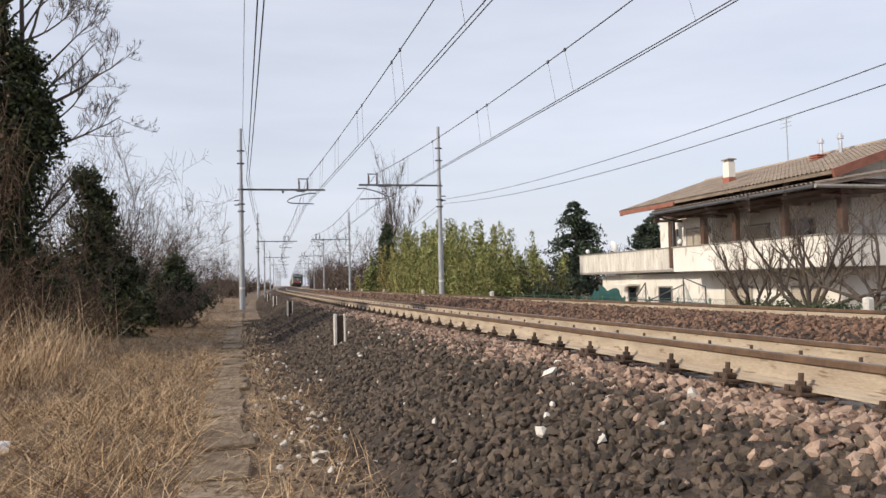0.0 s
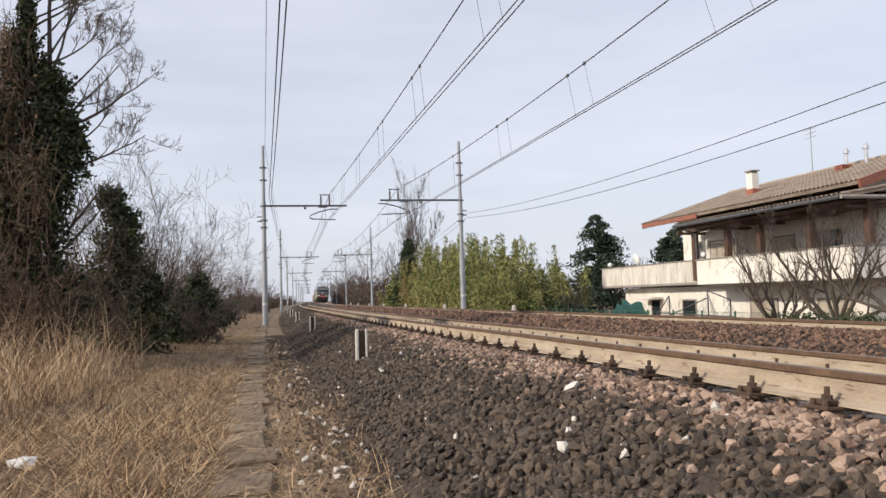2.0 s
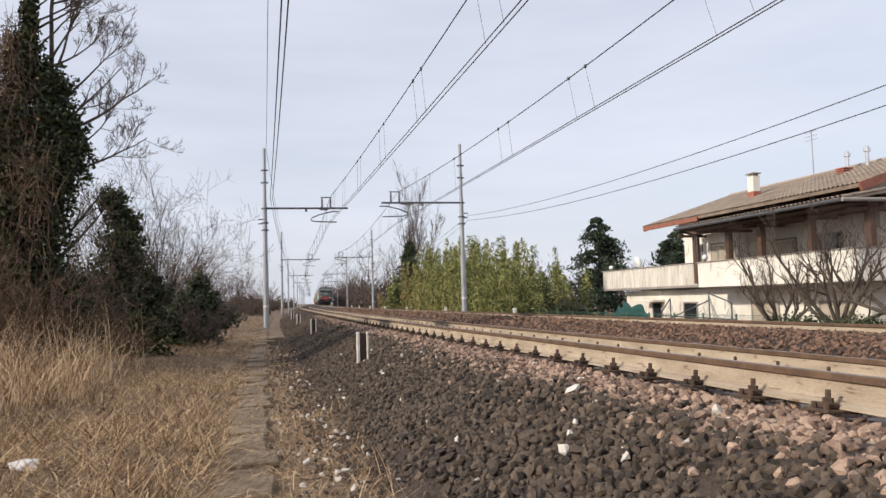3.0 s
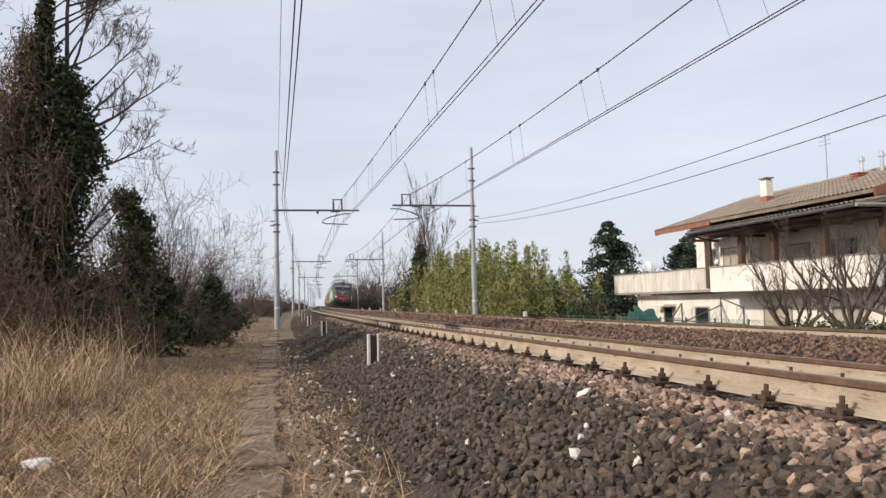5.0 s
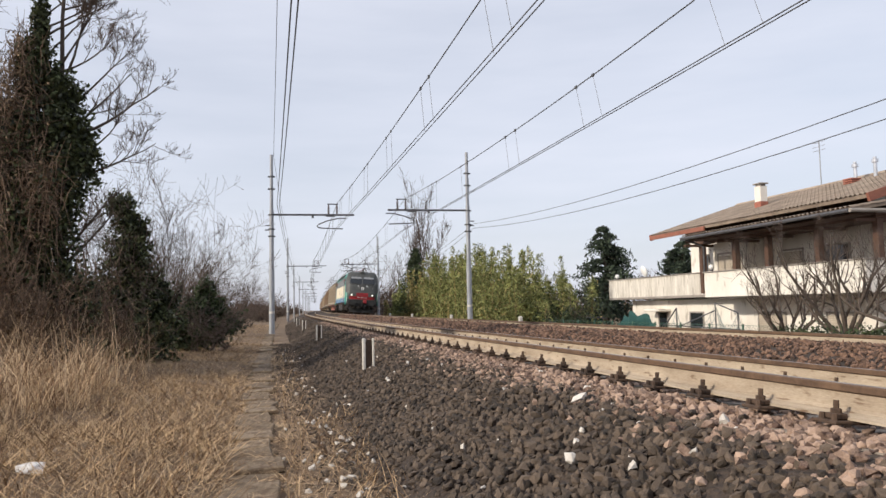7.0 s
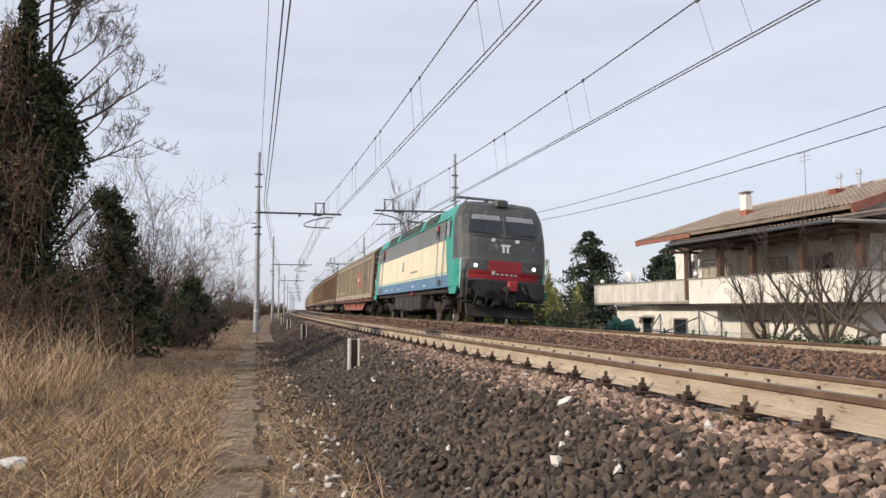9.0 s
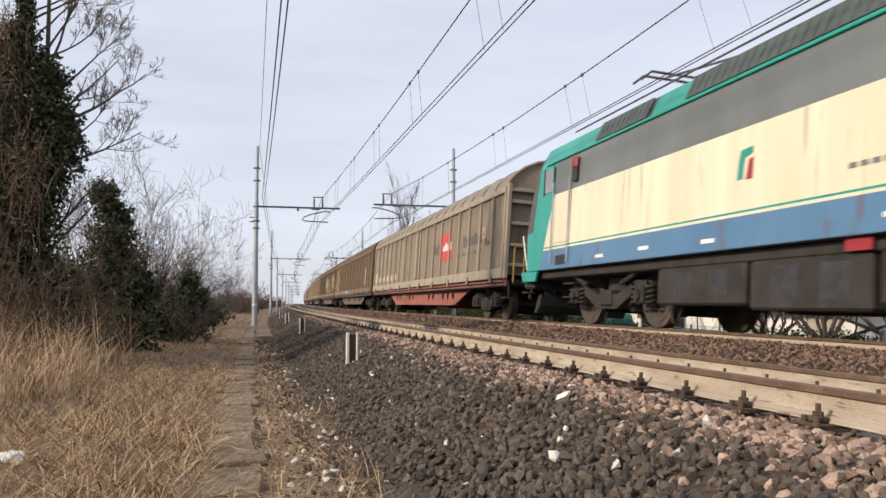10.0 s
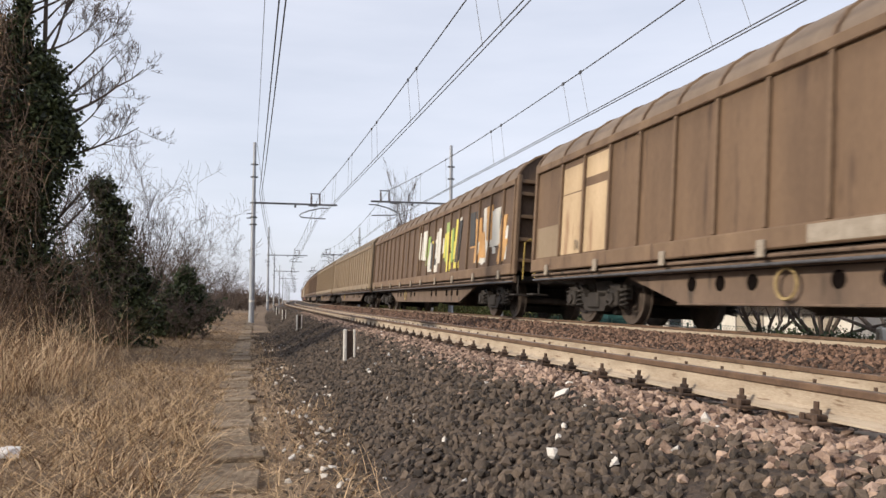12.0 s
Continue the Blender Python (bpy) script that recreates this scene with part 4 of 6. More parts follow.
M_LAMP = material("opal_globe", (0.75, 0.75, 0.73), (0.88, 0.88, 0.86), 3, 0.3, bump=0)
M_SOFFIT = material("grey_slab_edge", (0.20, 0.18, 0.16), (0.36, 0.33, 0.30), 3, 0.9, bump=0.2)
M_PANE = glass("dark_window_pane")

house = thing("house", "two-storey cream plastered house with tiled roof, balcony and loggia", "house", at=Matrix.Identity(4))
GZ = -1.5
SOUTH = 22.5      # where the house ends towards the footpath's start
part("ground_floor_wall", boxes((22.0, 31.5, 24.0, 43.4, GZ, 1.42), bevel=0.02), M_PLASTER, house)
part("balcony_slab", boxes((20.3, 31.5, SOUTH + 0.1, 32.5, 1.42, 1.56), bevel=0.02), M_SOFFIT, house)
part("terrace_slab", boxes((21.2, 31.5, 32.51, 44.9, 1.50, 1.64), bevel=0.02), M_SOFFIT, house)
part("parapet", boxes((20.2, 20.42, SOUTH, 32.5, 1.48, 2.62), (20.42, 21.3, 32.28, 32.5, 1.56, 2.62), (20.42, 31.5, SOUTH, SOUTH + 0.22, 1.48, 2.62), bevel=0.015), M_PLASTER, house, "white plastered balcony parapet")
part("terrace_parapet", boxes((21.2, 21.4, 32.52, 44.9, 1.62, 2.70), (21.4, 31.5, 44.7, 44.9, 1.66, 2.70), bevel=0.015), M_STAINED, house, "stained white terrace parapet")
coping = part("coping", boxes((20.14, 20.48, SOUTH - 0.06, 32.56, 2.622, 2.67), (20.482, 31.5, SOUTH - 0.06, SOUTH + 0.28, 2.622, 2.67), bevel=0.01), M_SOFFIT, house)
part("coping", boxes((21.14, 21.46, 32.57, 44.95, 2.702, 2.75), bevel=0.01), M_SOFFIT, house)
# upper storey: a lit end wall, then a deep loggia behind posts
part("upper_wall", boxes((21.75, 31.0, 31.6, 36.15, 1.66, 4.42), bevel=0.02), M_PLASTER, house)
part("loggia_wall", boxes((23.2, 31.0, 24.6, 31.58, 1.58, 4.42), bevel=0.02), M_PLASTER, house)
for s in (22.9, 25.9, 29.0, 31.35, 34.1):
    part("post", boxes((21.05, 21.31, s - 0.13, s + 0.13, 1.68, 4.1), bevel=0.015), M_WOOD, house, "dark timber post")
for x in (24.5, 28.0):
    part("post", boxes((x - 0.13, x + 0.13, 22.85, 23.1, 1.58, 4.1), bevel=0.015), M_WOOD, house, "dark timber post")
part("beam", boxes((20.95, 21.4, SOUTH + 0.2, 34.3, 4.1, 4.3), bevel=0.015), M_WOOD, house, "dark timber beam")
for s in (22.9, 25.9, 29.0, 31.35, 34.1):
    part("bracket", boxes((20.2, 22.4, s - 0.09, s + 0.09, 3.98, 4.098), bevel=0.01), M_WOOD, house)


def house_window(s0, s1, z0, z1, x, shutter):
    w = part("window", boxes((x - 0.06, x, s0 - 0.08, s0, z0 - 0.08, z1 + 0.08), (x - 0.06, x, s1, s1 + 0.08, z0 - 0.08, z1 + 0.08), (x - 0.06, x, s0, s1, z0 - 0.08, z0), (x - 0.06, x, s0, s1, z1, z1 + 0.08), bevel=0.006), M_SOFFIT, house)
    if shutter:
        for k in range(int((z1 - z0) / 0.09)):
            part("slat", boxes((x - 0.035, x - 0.004, s0, s1, z0 + 0.09 * k + 0.004, z0 + 0.09 * k + 0.086), bevel=0.006), M_SHUTTER, w, "beige shutter slat")
    else:
        part("pane", boxes((x - 0.02, x - 0.004, s0, s1, z0, z1)), M_PANE, w)
    part("sill", boxes((x - 0.16, x, s0 - 0.12, s1 + 0.12, z0 - 0.15, z0 - 0.085), bevel=0.01), M_SOFFIT, w)


house_window(31.75, 33.6, 1.95, 3.55, 21.75, True)
house_window(34.5, 35.2, 1.75, 3.6, 21.75, False)
house_window(29.4, 30.8, 1.75, 3.5, 23.2, True)
house_window(26.6, 28.0, 1.75, 3.5, 23.2, False)
for s0, s1 in ((39.2, 40.1), (35.6, 36.8), (29.2, 31.0), (24.9, 26.6)):
    house_window(s0, s1, GZ + 0.25, 0.7, 22.0, s1 - s0 > 1.5)
part("canopy", boxes((21.2, 21.99, 38.8, 40.5, 0.78, 0.92), bevel=0.03), M_PLASTER, house, "small white door canopy")


def roof(name, x0, z0, x1, z1, s0, s1, thick, label):
    """A tiled roof plane, low edge at x0, with courses of rounded tiles."""
    length, rise = math.hypot(x1 - x0, z1 - z0), math.atan2(z1 - z0, x1 - x0)
    m = pose(x0, 0, z0) @ Matrix.Rotation(-rise, 4, "Y")
    bm = bmesh.new()
    box(bm, 0, length, s0, s1, -thick, 0, m=m)
    deck = part(name, bm, M_TILE, house, label)
    V, F, k = [], [], 0
    rows = np.arange(s0 + 0.06, s1, 0.24)
    for y in rows:
        for u in np.arange(0.0, length - 0.1, 0.42):
            for a in range(5):
                t = math.pi * a / 4
                for e, lift in ((u, 0.018), (min(u + 0.45, length), 0.0)):
                    V.append(m @ Vector((e, y + 0.085 * math.cos(t) + rng.normal(0, 0.003), lift + 0.07 * math.sin(t) + 0.004)))
            for a in range(4):
                F.append((k + 2 * a, k + 2 * a + 1, k + 2 * a + 3, k + 2 * a + 2))
            k += 10
    tagged(linked("roof_tile", [tuple(v) for v in V], F, M_TILE, parent=deck), kind="stuff")
    return deck


roof("main_roof", 21.0, 4.98, 26.5, 6.72, 23.1, 38.9, 0.12, "weathered grey-brown tiled roof slope")
roof("balcony_roof", 19.7, 4.40, 22.9, 4.90, SOUTH, 33.5, 0.12, "weathered tiled lean-to roof over the balcony")
part("rear_roof", boxes((0, 5.6, 23.1, 38.9, -0.12, 0)), M_TILE, house).matrix_basis = pose(26.5, 0, 6.72) @ Matrix.Rotation(0.31, 4, "Y")
bm = boxes((22.9, 31.5, 0, 1.9, -0.12, 0), bevel=0.01)
bmesh.ops.transform(bm, matrix=pose(0, SOUTH, 4.40, 12, 0, 0), verts=bm.verts)
part("end_roof", bm, M_TILE, house, "tiled lean-to roof over the end of the balcony")
# added dark infill that keeps sky from showing between the two roofs
part("attic_wall", boxes((22.2, 30.0, 24.4, 37.4, 4.43, 5.1), bevel=0.02), M_WOOD, house, "dark infill wall closing the gap under the eaves")
bm = bmesh.new()
prism(bm, [(22.2, 4.9), (26.5, 6.5), (30.8, 4.9)], 24.38, 24.5)
bmesh.ops.transform(bm, matrix=Matrix(((0, 1, 0, 0), (1, 0, 0, 0), (0, 0, 1, 0), (0, 0, 0, 1))), verts=bm.verts)
part("gable_wall", bm, M_PLASTER, house, "plastered gable under the roof")
part("ridge", rods(((26.5, 23.1, 6.74), (26.5, 38.9, 6.74), 0.12)), M_TILE, house)
for y in (38.9, 22.98):
    bm = bmesh.new()
    box(bm, -0.05, 5.77, y, y + 0.12, -0.26, 0.06, m=pose(21.0, 0, 4.98) @ Matrix.Rotation(-math.atan2(1.74, 5.5), 4, "Y"))
    part("fascia", bm, M_FASCIA, house, "red-brown painted verge board")
part("fascia", boxes((20.9, 20.99, 33.5, 38.9, 4.74, 4.96), bevel=0.01), M_FASCIA, house, "red-brown painted eaves board")
part("gutter", rods(((19.66, SOUTH, 4.32), (19.66, 33.5, 4.32), 0.075)), M_DARKSTEEL, house, "dark metal gutter")
part("gutter", rods(((19.66, SOUTH - 0.06, 4.32), (31.5, SOUTH - 0.06, 4.32), 0.075)), M_SOFFIT, house, "pale metal gutter")
part("downpipe", rods(((19.7, 33.3, 4.3), (20.4, 32.75, 3.9), 0.05), ((20.4, 32.75, 3.9), (20.4, 32.75, 2.6), 0.05)), M_DARKSTEEL, house)
part("soffit", boxes((20.0, 23.4, SOUTH + 0.15, 33.4, 4.2, 4.23)), M_WOOD, house)
bm = boxes((23.3, 23.72, 32.3, 32.8, 5.2, 6.05), bevel=0.01)
chimney = part("chimney", bm, M_BRICK, house, "red brick chimney foot")
part("chimney_shaft", boxes((23.32, 23.70, 32.32, 32.78, 6.052, 6.8), bevel=0.01), M_PLASTER, chimney, "white plastered shaft")
part("chimney_cap", boxes((23.27, 23.75, 32.25, 32.85, 6.9, 6.96), (23.36, 23.66, 32.36, 32.74, 6.802, 6.9), bevel=0.01), M_SOFFIT, chimney)
flue_base = part("flue_base", boxes((24.8, 25.2, 28.1, 28.5, 5.6, 6.25), bevel=0.01), M_BRICK, house)
for k in range(3):
    part("cap_slab", boxes((24.74, 25.26, 28.04, 28.56, 6.26 + 0.09 * k, 6.32 + 0.09 * k), bevel=0.01), M_BRICK, flue_base)
for y in (28.75, 27.6):
    bm = rods(((25.6, y, 6.0), (25.6, y, 7.1), 0.08), ((25.6, y, 7.1), (25.6, y, 7.24), 0.14), ((25.6, y, 7.26), (25.6, y, 7.34), 0.08), n=12)
    part("flue", bm, M_CHROME, house, "shiny stainless steel flue with cowl")
antenna = part("antenna", rods(((26.5, 32, 6.2), (26.5, 32, 9.0), 0.025)), M_STEEL, house)
for k, z in enumerate((8.95, 8.75, 8.55)):
    part("element", rods(((26.5, 31.6, z), (26.5, 32.45, z), 0.012)), M_STEEL, antenna)
bm = bmesh.new()
bmesh.ops.create_uvsphere(bm, u_segments=14, v_segments=8, radius=0.36, matrix=Matrix.Diagonal((0.3, 1, 1, 1)))
dish = part("satellite_dish", bm, M_LAMP, house, "white satellite dish", smooth=True)
dish.matrix_basis = pose(22.6, 42.9, 3.2, 0, -20, 0)
part("dish_stand", rods(((22.7, 42.9, 1.6), (22.7, 42.9, 3.15), 0.04)), M_DARKSTEEL, house)
for x, y in ((20.3, 32.0), (21.3, 43.9)):
    bm = bmesh.new()
    bmesh.ops.create_uvsphere(bm, u_segments=14, v_segments=8, radius=0.13, matrix=Matrix.Translation((x, y, 2.88 if x < 21 else 2.94)))
    globe = part("globe_lamp", bm, M_LAMP, house, "white globe lamp on the parapet", smooth=True)
    part("lamp_foot", rods(((x, y, 2.66), (x, y, 2.84), 0.06)), M_DARKSTEEL, globe)

# garden edge: fence, net, hedge, bare fruit trees
M_FENCE = material("green_coated_wire", (0.03, 0.08, 0.06), (0.07, 0.15, 0.11), 5, 0.6, bump=0)
M_NET = material("green_shade_net", (0.006, 0.042, 0.04), (0.016, 0.085, 0.078), 2, 0.8, bump=0.3, streak=(1, 8, 1))
fence = thing("garden_fence", "chain-link garden fence with green posts below the embankment", "fence", at=Matrix.Identity(4))
for k in range(14):
    y = 21 + 2.2 * k
    part("post", rods(((17.3, y, -1.4), (17.3, y, 0.42), 0.035)), M_FENCE, fence)
for k in range(7):
    z = -0.95 + 0.22 * k
    linked("wire", *tubes([(np.array([(17.3, 20, z), (17.3, 35, z - 0.02), (17.3, 50, z)]), np.array([0.007] * 3))], 3), M_FENCE, parent=fence)
mesh_lines = []
for k in range(170):
    y = 20.5 + 0.17 * k
    mesh_lines.append((np.array([(17.3, y, -1.2), (17.31, y + 0.8, -0.4), (17.3, y + 1.6, 0.38)]), np.array([0.004] * 3)))
    mesh_lines.append((np.array([(17.3, y + 1.6, -1.2), (17.29, y + 0.8, -0.4), (17.3, y, 0.38)]), np.array([0.004] * 3)))
tagged(linked("wire_mesh", *tubes(mesh_lines, 3), M_FENCE, parent=fence), kind="stuff")
S, Z = np.meshgrid(np.linspace(32.6, 36.4, 26), np.linspace(-1.3, 0.8, 9), indexing="ij")
X = 17.6 + 0.12 * np.sin(S * 2.3 + Z) + 0.05 * np.sin(S * 7)
Zt = -1.3 + (Z + 1.3) * (0.78 + 0.22 * np.sin((S - 32.6) * 0.83) + 0.06 * np.sin(S * 5.3))
i, j = np.meshgrid(np.arange(25), np.arange(8), indexing="ij")
net = linked("shade_net", np.stack([X, S, Zt], -1).reshape(-1, 3), np.stack([i * 9 + j, (i + 1) * 9 + j, (i + 1) * 9 + j + 1, i * 9 + j + 1], -1).reshape(-1, 4), M_NET, smooth=True)
net.modifiers.new("thickness", "SOLIDIFY").thickness = 0.02
tagged(net, "dark green shade net hung along the garden fence", "net")
shed = thing("garden_shed", "low dark shed behind the green garden fence", "shed", at=pose(19.5, 47.5, -1.45))
part("wall", boxes((0, 2.4, 0, 3.2, 0, 1.75), bevel=0.02), M_NET, shed)
part("roof", boxes((-0.2, 2.6, -0.2, 3.4, 1.752, 1.86), bevel=0.02), M_DARKSTEEL, shed)
pergola = thing("pergola", "garden frame of thin poles hung with pale torn netting", "frame", at=pose(18.8, 29.5, -1.4))
for a, b in (((0, 0, 0), (0, 0, 2.6)), ((0, 3.2, 0), (0, 3.2, 2.4)), ((0, -1.6, 0), (0, -1.6, 2.2)), ((0, -1.6, 2.2), (0, 0, 2.6)), ((0, 3.2, 2.4), (0.2, 5.5, 0.9)), ((0, 0, 2.3), (0, 3.2, 1.5)), ((0.1, -1.6, 1.5), (0.1, 4.6, 1.6))):
    part("pole", rods((a, b, 0.03)), M_DARKSTEEL, pergola)
M_PALENET = material("pale_torn_netting", (0.20, 0.24, 0.24), (0.42, 0.46, 0.45), 5, 0.9, bump=0.2)
for k, (y0, y1, h0, h1) in enumerate(((-1.6, 0, 2.15, 2.55), (0, 3.2, 2.5, 1.6), (3.2, 5.4, 2.3, 0.95))):
    lines = []
    for u in np.linspace(0, 1, 15):
        y, h = y0 + (y1 - y0) * u, (h0 + (h1 - h0) * u) * (1 - 0.35 * math.sin(math.pi * u))
        lines.append((np.array([(0.02, y, h), (0.3, y + 0.1, h * 0.55), (0.15, y, 0.1)]), np.array([0.012] * 3)))
    for v in np.linspace(0.1, 1, 8):
        lines.append((np.array([(0.3 * math.sin(math.pi * v), y0 + (y1 - y0) * u, v * (h0 + (h1 - h0) * u) * (1 - 0.35 * math.sin(math.pi * u))) for u in np.linspace(0, 1, 7)]), np.array([0.012] * 7)))
    linked("netting", *tubes(lines, 3), M_PALENET, parent=pergola)
for k, (x, y, h, n) in enumerate(((16.3, 21.8, 4.0, 8), (16.4, 18.8, 4.7, 8), (16.9, 17.0, 5.4, 7))):
    rd = np.random.default_rng(110 + k)
    t = plant("bare_garden_tree", "gnarled leafless garden tree with many upright twigs", "tree", (x, y, -1.1), "bare trees in the garden")
    paths = grow((0, 0, -0.2), (0.05, 0.1, 1), h * 0.36, 0.16, 0, rd, wander=0.12)
    fork = paths[0][0][-2]
    for a in range(n):
        w = np.array([0.6 * math.cos(a * 6.283 / n), 1.1 * math.sin(a * 6.283 / n), 0.6]) + rd.normal(0, 0.22, 3)
        paths += grow(fork, w, h * rd.uniform(0.5, 0.75), 0.07, 3, rd, 0.45, (3, 6), 0.5, 0.18, 0.4)
    paths = [(p, r, 3 if q == 0 else d) for q, (p, r, d) in enumerate(paths)]
    limbs(t, paths, M_BARK, M_TWIG, 2)
rand = np.random.default_rng(120)
hedge = plant("low_hedge", "low straggling hedge along the garden edge", "hedge", (14.6, 17.2, -0.75))
linked("foliage", *leaves(cloud([(0, k * 1.1 - 2.2, 0.75 + 0.15 * (k % 2), 0.6, 0.8, 0.5) for k in range(5)], 6000, rand, 0.3, 0.4), 0.05, rand), M_BUSH, parent=hedge)
grass("embankment_grass", [(14, 60, 9.6, 14.5, 26, 1.3)], (0.15, 0.5), (0.1, 1.0), (0.006, 0.012), (0.2, 1.0), M_STRAW, "dry grass on the far embankment shoulder")


# ---------------------------------------------------------------- marker posts beside the line
def marker():
    """A short channel-shaped concrete post with a deep recess between two flanges."""
    t = thing("marker_post", "short pale concrete channel post set in the ballast", "post", "marker posts in the ballast")
    part("flange", boxes((-0.09, -0.045, -0.05, 0.05, -0.3, 0.46), bevel=0.008), M_CONCRETE, t)
    part("flange", boxes((0.06, 0.09, -0.05, 0.05, -0.3, 0.46), bevel=0.008), M_CONCRETE, t)
    # back plate much darker than the flanges, in the brown of the rail fastenings
    part("web", boxes((-0.0445, 0.0595, 0.0, 0.045, -0.3, 0.44), bevel=0.004), M_BOLT, t, "dark brown back plate")
    return t


first = marker()
first.matrix_basis = on_line(11.9, 1.52, 0.34)
for s in (24, 36.5, 49, 61, 74):
    copy_thing(first, on_line(s, 1.5, 0.33))
stub = thing("distance_stone", "small pale concrete stone at the edge of the far track", "post", "small stones along the far track")
part("stone", boxes((-0.08, 0.08, -0.07, 0.07, -0.4, 0.58), bevel=0.03), M_CONCRETE, stub)
stub.matrix_basis = on_line(30.5, 10.1, 0.25)
for s, off in ((44, 10.2), (58, 10.2), (71, 10.2), (84, 10.2), (98, 10.2), (112, 10.2), (10.75, 10.3)):
    copy_thing(stub, on_line(s, off, 0.25))


# ---------------------------------------------------------------- the freight train
M_TEAL = material("teal_green_paint", (0.010, 0.20, 0.155), (0.022, 0.31, 0.245), 1.2, 0.42, bump=0.03, spots=((0.015, 0.16, 0.12), 0.03), streak=(1, 1, 0.3))
M_CREAM = material("cream_paint", (0.58, 0.50, 0.34), (0.76, 0.69, 0.51), 0.9, 0.45, bump=0.03, spots=((0.46, 0.38, 0.25), 0.03), streak=(1, 2.5, 0.25))
M_GREY = material("mid_grey_paint", (0.095, 0.102, 0.098), (0.165, 0.175, 0.17), 1.1, 0.5, bump=0.03, streak=(1, 1, 0.3))
M_MASK = material("dusty_dark_grey_paint", (0.042, 0.045, 0.043), (0.084, 0.088, 0.084), 1.6, 0.55, bump=0.05, spots=((0.15, 0.145, 0.135), 0.04))
M_BLUE = material("blue_paint", (0.055, 0.13, 0.235), (0.105, 0.215, 0.345), 1.2, 0.5, bump=0.04, spots=((0.10, 0.12, 0.17), 0.05), streak=(1, 1, 0.4))
M_RED = material("dark_red_paint", (0.22, 0.015, 0.02), (0.36, 0.03, 0.035), 2, 0.5, bump=0.03)
M_GRILLE = material("dark_green_grey_grille", (0.040, 0.052, 0.048), (0.085, 0.10, 0.092), 3, 0.7, bump=0.5, fine=30)
M_GRIME = material("oily_underframe_grime", (0.009, 0.0075, 0.0065), (0.044, 0.035, 0.028), 4, 0.8, bump=0.3, fine=40)
M_WHEEL = material("brown_wheel_steel", (0.035, 0.026, 0.02), (0.12, 0.09, 0.07), 5, 0.7, 0.2, bump=0.2)
M_RUBBER = material("black_rubber", (0.012, 0.012, 0.012), (0.035, 0.035, 0.035), 5, 0.8, bump=0.2)
# near-black without gloss: the shade inside the girder holes, put into the colour
M_HOLE = material("hole_shade_black", (0.004, 0.003, 0.003), (0.010, 0.008, 0.007), 5, 1.0, bump=0, gloss=0.0)
M_SCREEN = glass("tinted_windscreen", (0.018, 0.022, 0.026), 0.08)
M_BLIND = material("pale_grey_blind", (0.20, 0.21, 0.22), (0.30, 0.31, 0.32), 4, 0.5, bump=0)
M_SIDEGLASS = glass("pale_cab_window", (0.20, 0.21, 0.22), 0.2)
M_HEADLAMP = glow("lit_headlamp", (1.0, 0.95, 0.82), 1.8)
M_LENS = material("clear_lamp_lens", (0.5, 0.52, 0.5), (0.75, 0.77, 0.75), 5, 0.15, bump=0)
M_LATCH = material("dusty_latch_steel", (0.20, 0.165, 0.125), (0.36, 0.31, 0.25), 9, 0.8, bump=0.1)
M_INK = material("off_white_lettering", (0.62, 0.61, 0.58), (0.78, 0.77, 0.74), 5, 0.6, bump=0)
M_YELLOW = material("yellow_handrail_paint", (0.26, 0.18, 0.04), (0.40, 0.29, 0.08), 5, 0.5, bump=0)
M_WORNYELLOW = material("worn_yellow_paint", (0.20, 0.14, 0.06), (0.40, 0.30, 0.14), 9, 0.8, bump=0.1)
M_TEXT = material("dark_stencil_paint", (0.05, 0.045, 0.04), (0.11, 0.10, 0.09), 5, 0.7, bump=0)

SPEED = 23.9
TURNING = []        # wheelsets that are seen close by: (part, place, radius)


def wheelset(parent, y, r, turning):
    bm = bmesh.new()
    rod(bm, (-1.0, 0, 0), (1.0, 0, 0), 0.085, n=12)
    for x in (-0.75, 0.75):
        d = 1 if x > 0 else -1
        rod(bm, (x - 0.065, 0, 0), (x + 0.065, 0, 0), r, n=28)
        rod(bm, (x - d * 0.095, 0, 0), (x - d * 0.065, 0, 0), r + 0.028, n=28)
        rod(bm, (x + d * 0.06, 0, 0), (x + d * 0.075, 0, 0), r * 0.82, n=24)
        rod(bm, (x + d * 0.07, 0, 0), (x + d * 0.11, 0, 0), r * 0.35, n=16)
        for k in range(5):
            a = k * 2 * math.pi / 5
            rod(bm, (x + d * 0.07, r * 0.58 * math.cos(a), r * 0.58 * math.sin(a)), (x + d * 0.085, r * 0.58 * math.cos(a), r * 0.58 * math.sin(a)), 0.05, n=8)
    w = part("wheelset", bm, M_WHEEL, parent)
    w.matrix_basis = pose(0, y, r)
    if turning:
        TURNING.append((w, y, r))
    return w


def coil(parent, x, y, z0, z1, r):
    n = 40
    a = np.linspace(0, 2 * np.pi * 4.5, n)
    pts = np.stack([x + r * np.cos(a), y + r * np.sin(a), np.linspace(z0, z1, n)], -1)
    return linked("spring", *tubes([(pts, [0.022] * n)], 5), M_GRIME, smooth=True, parent=parent)


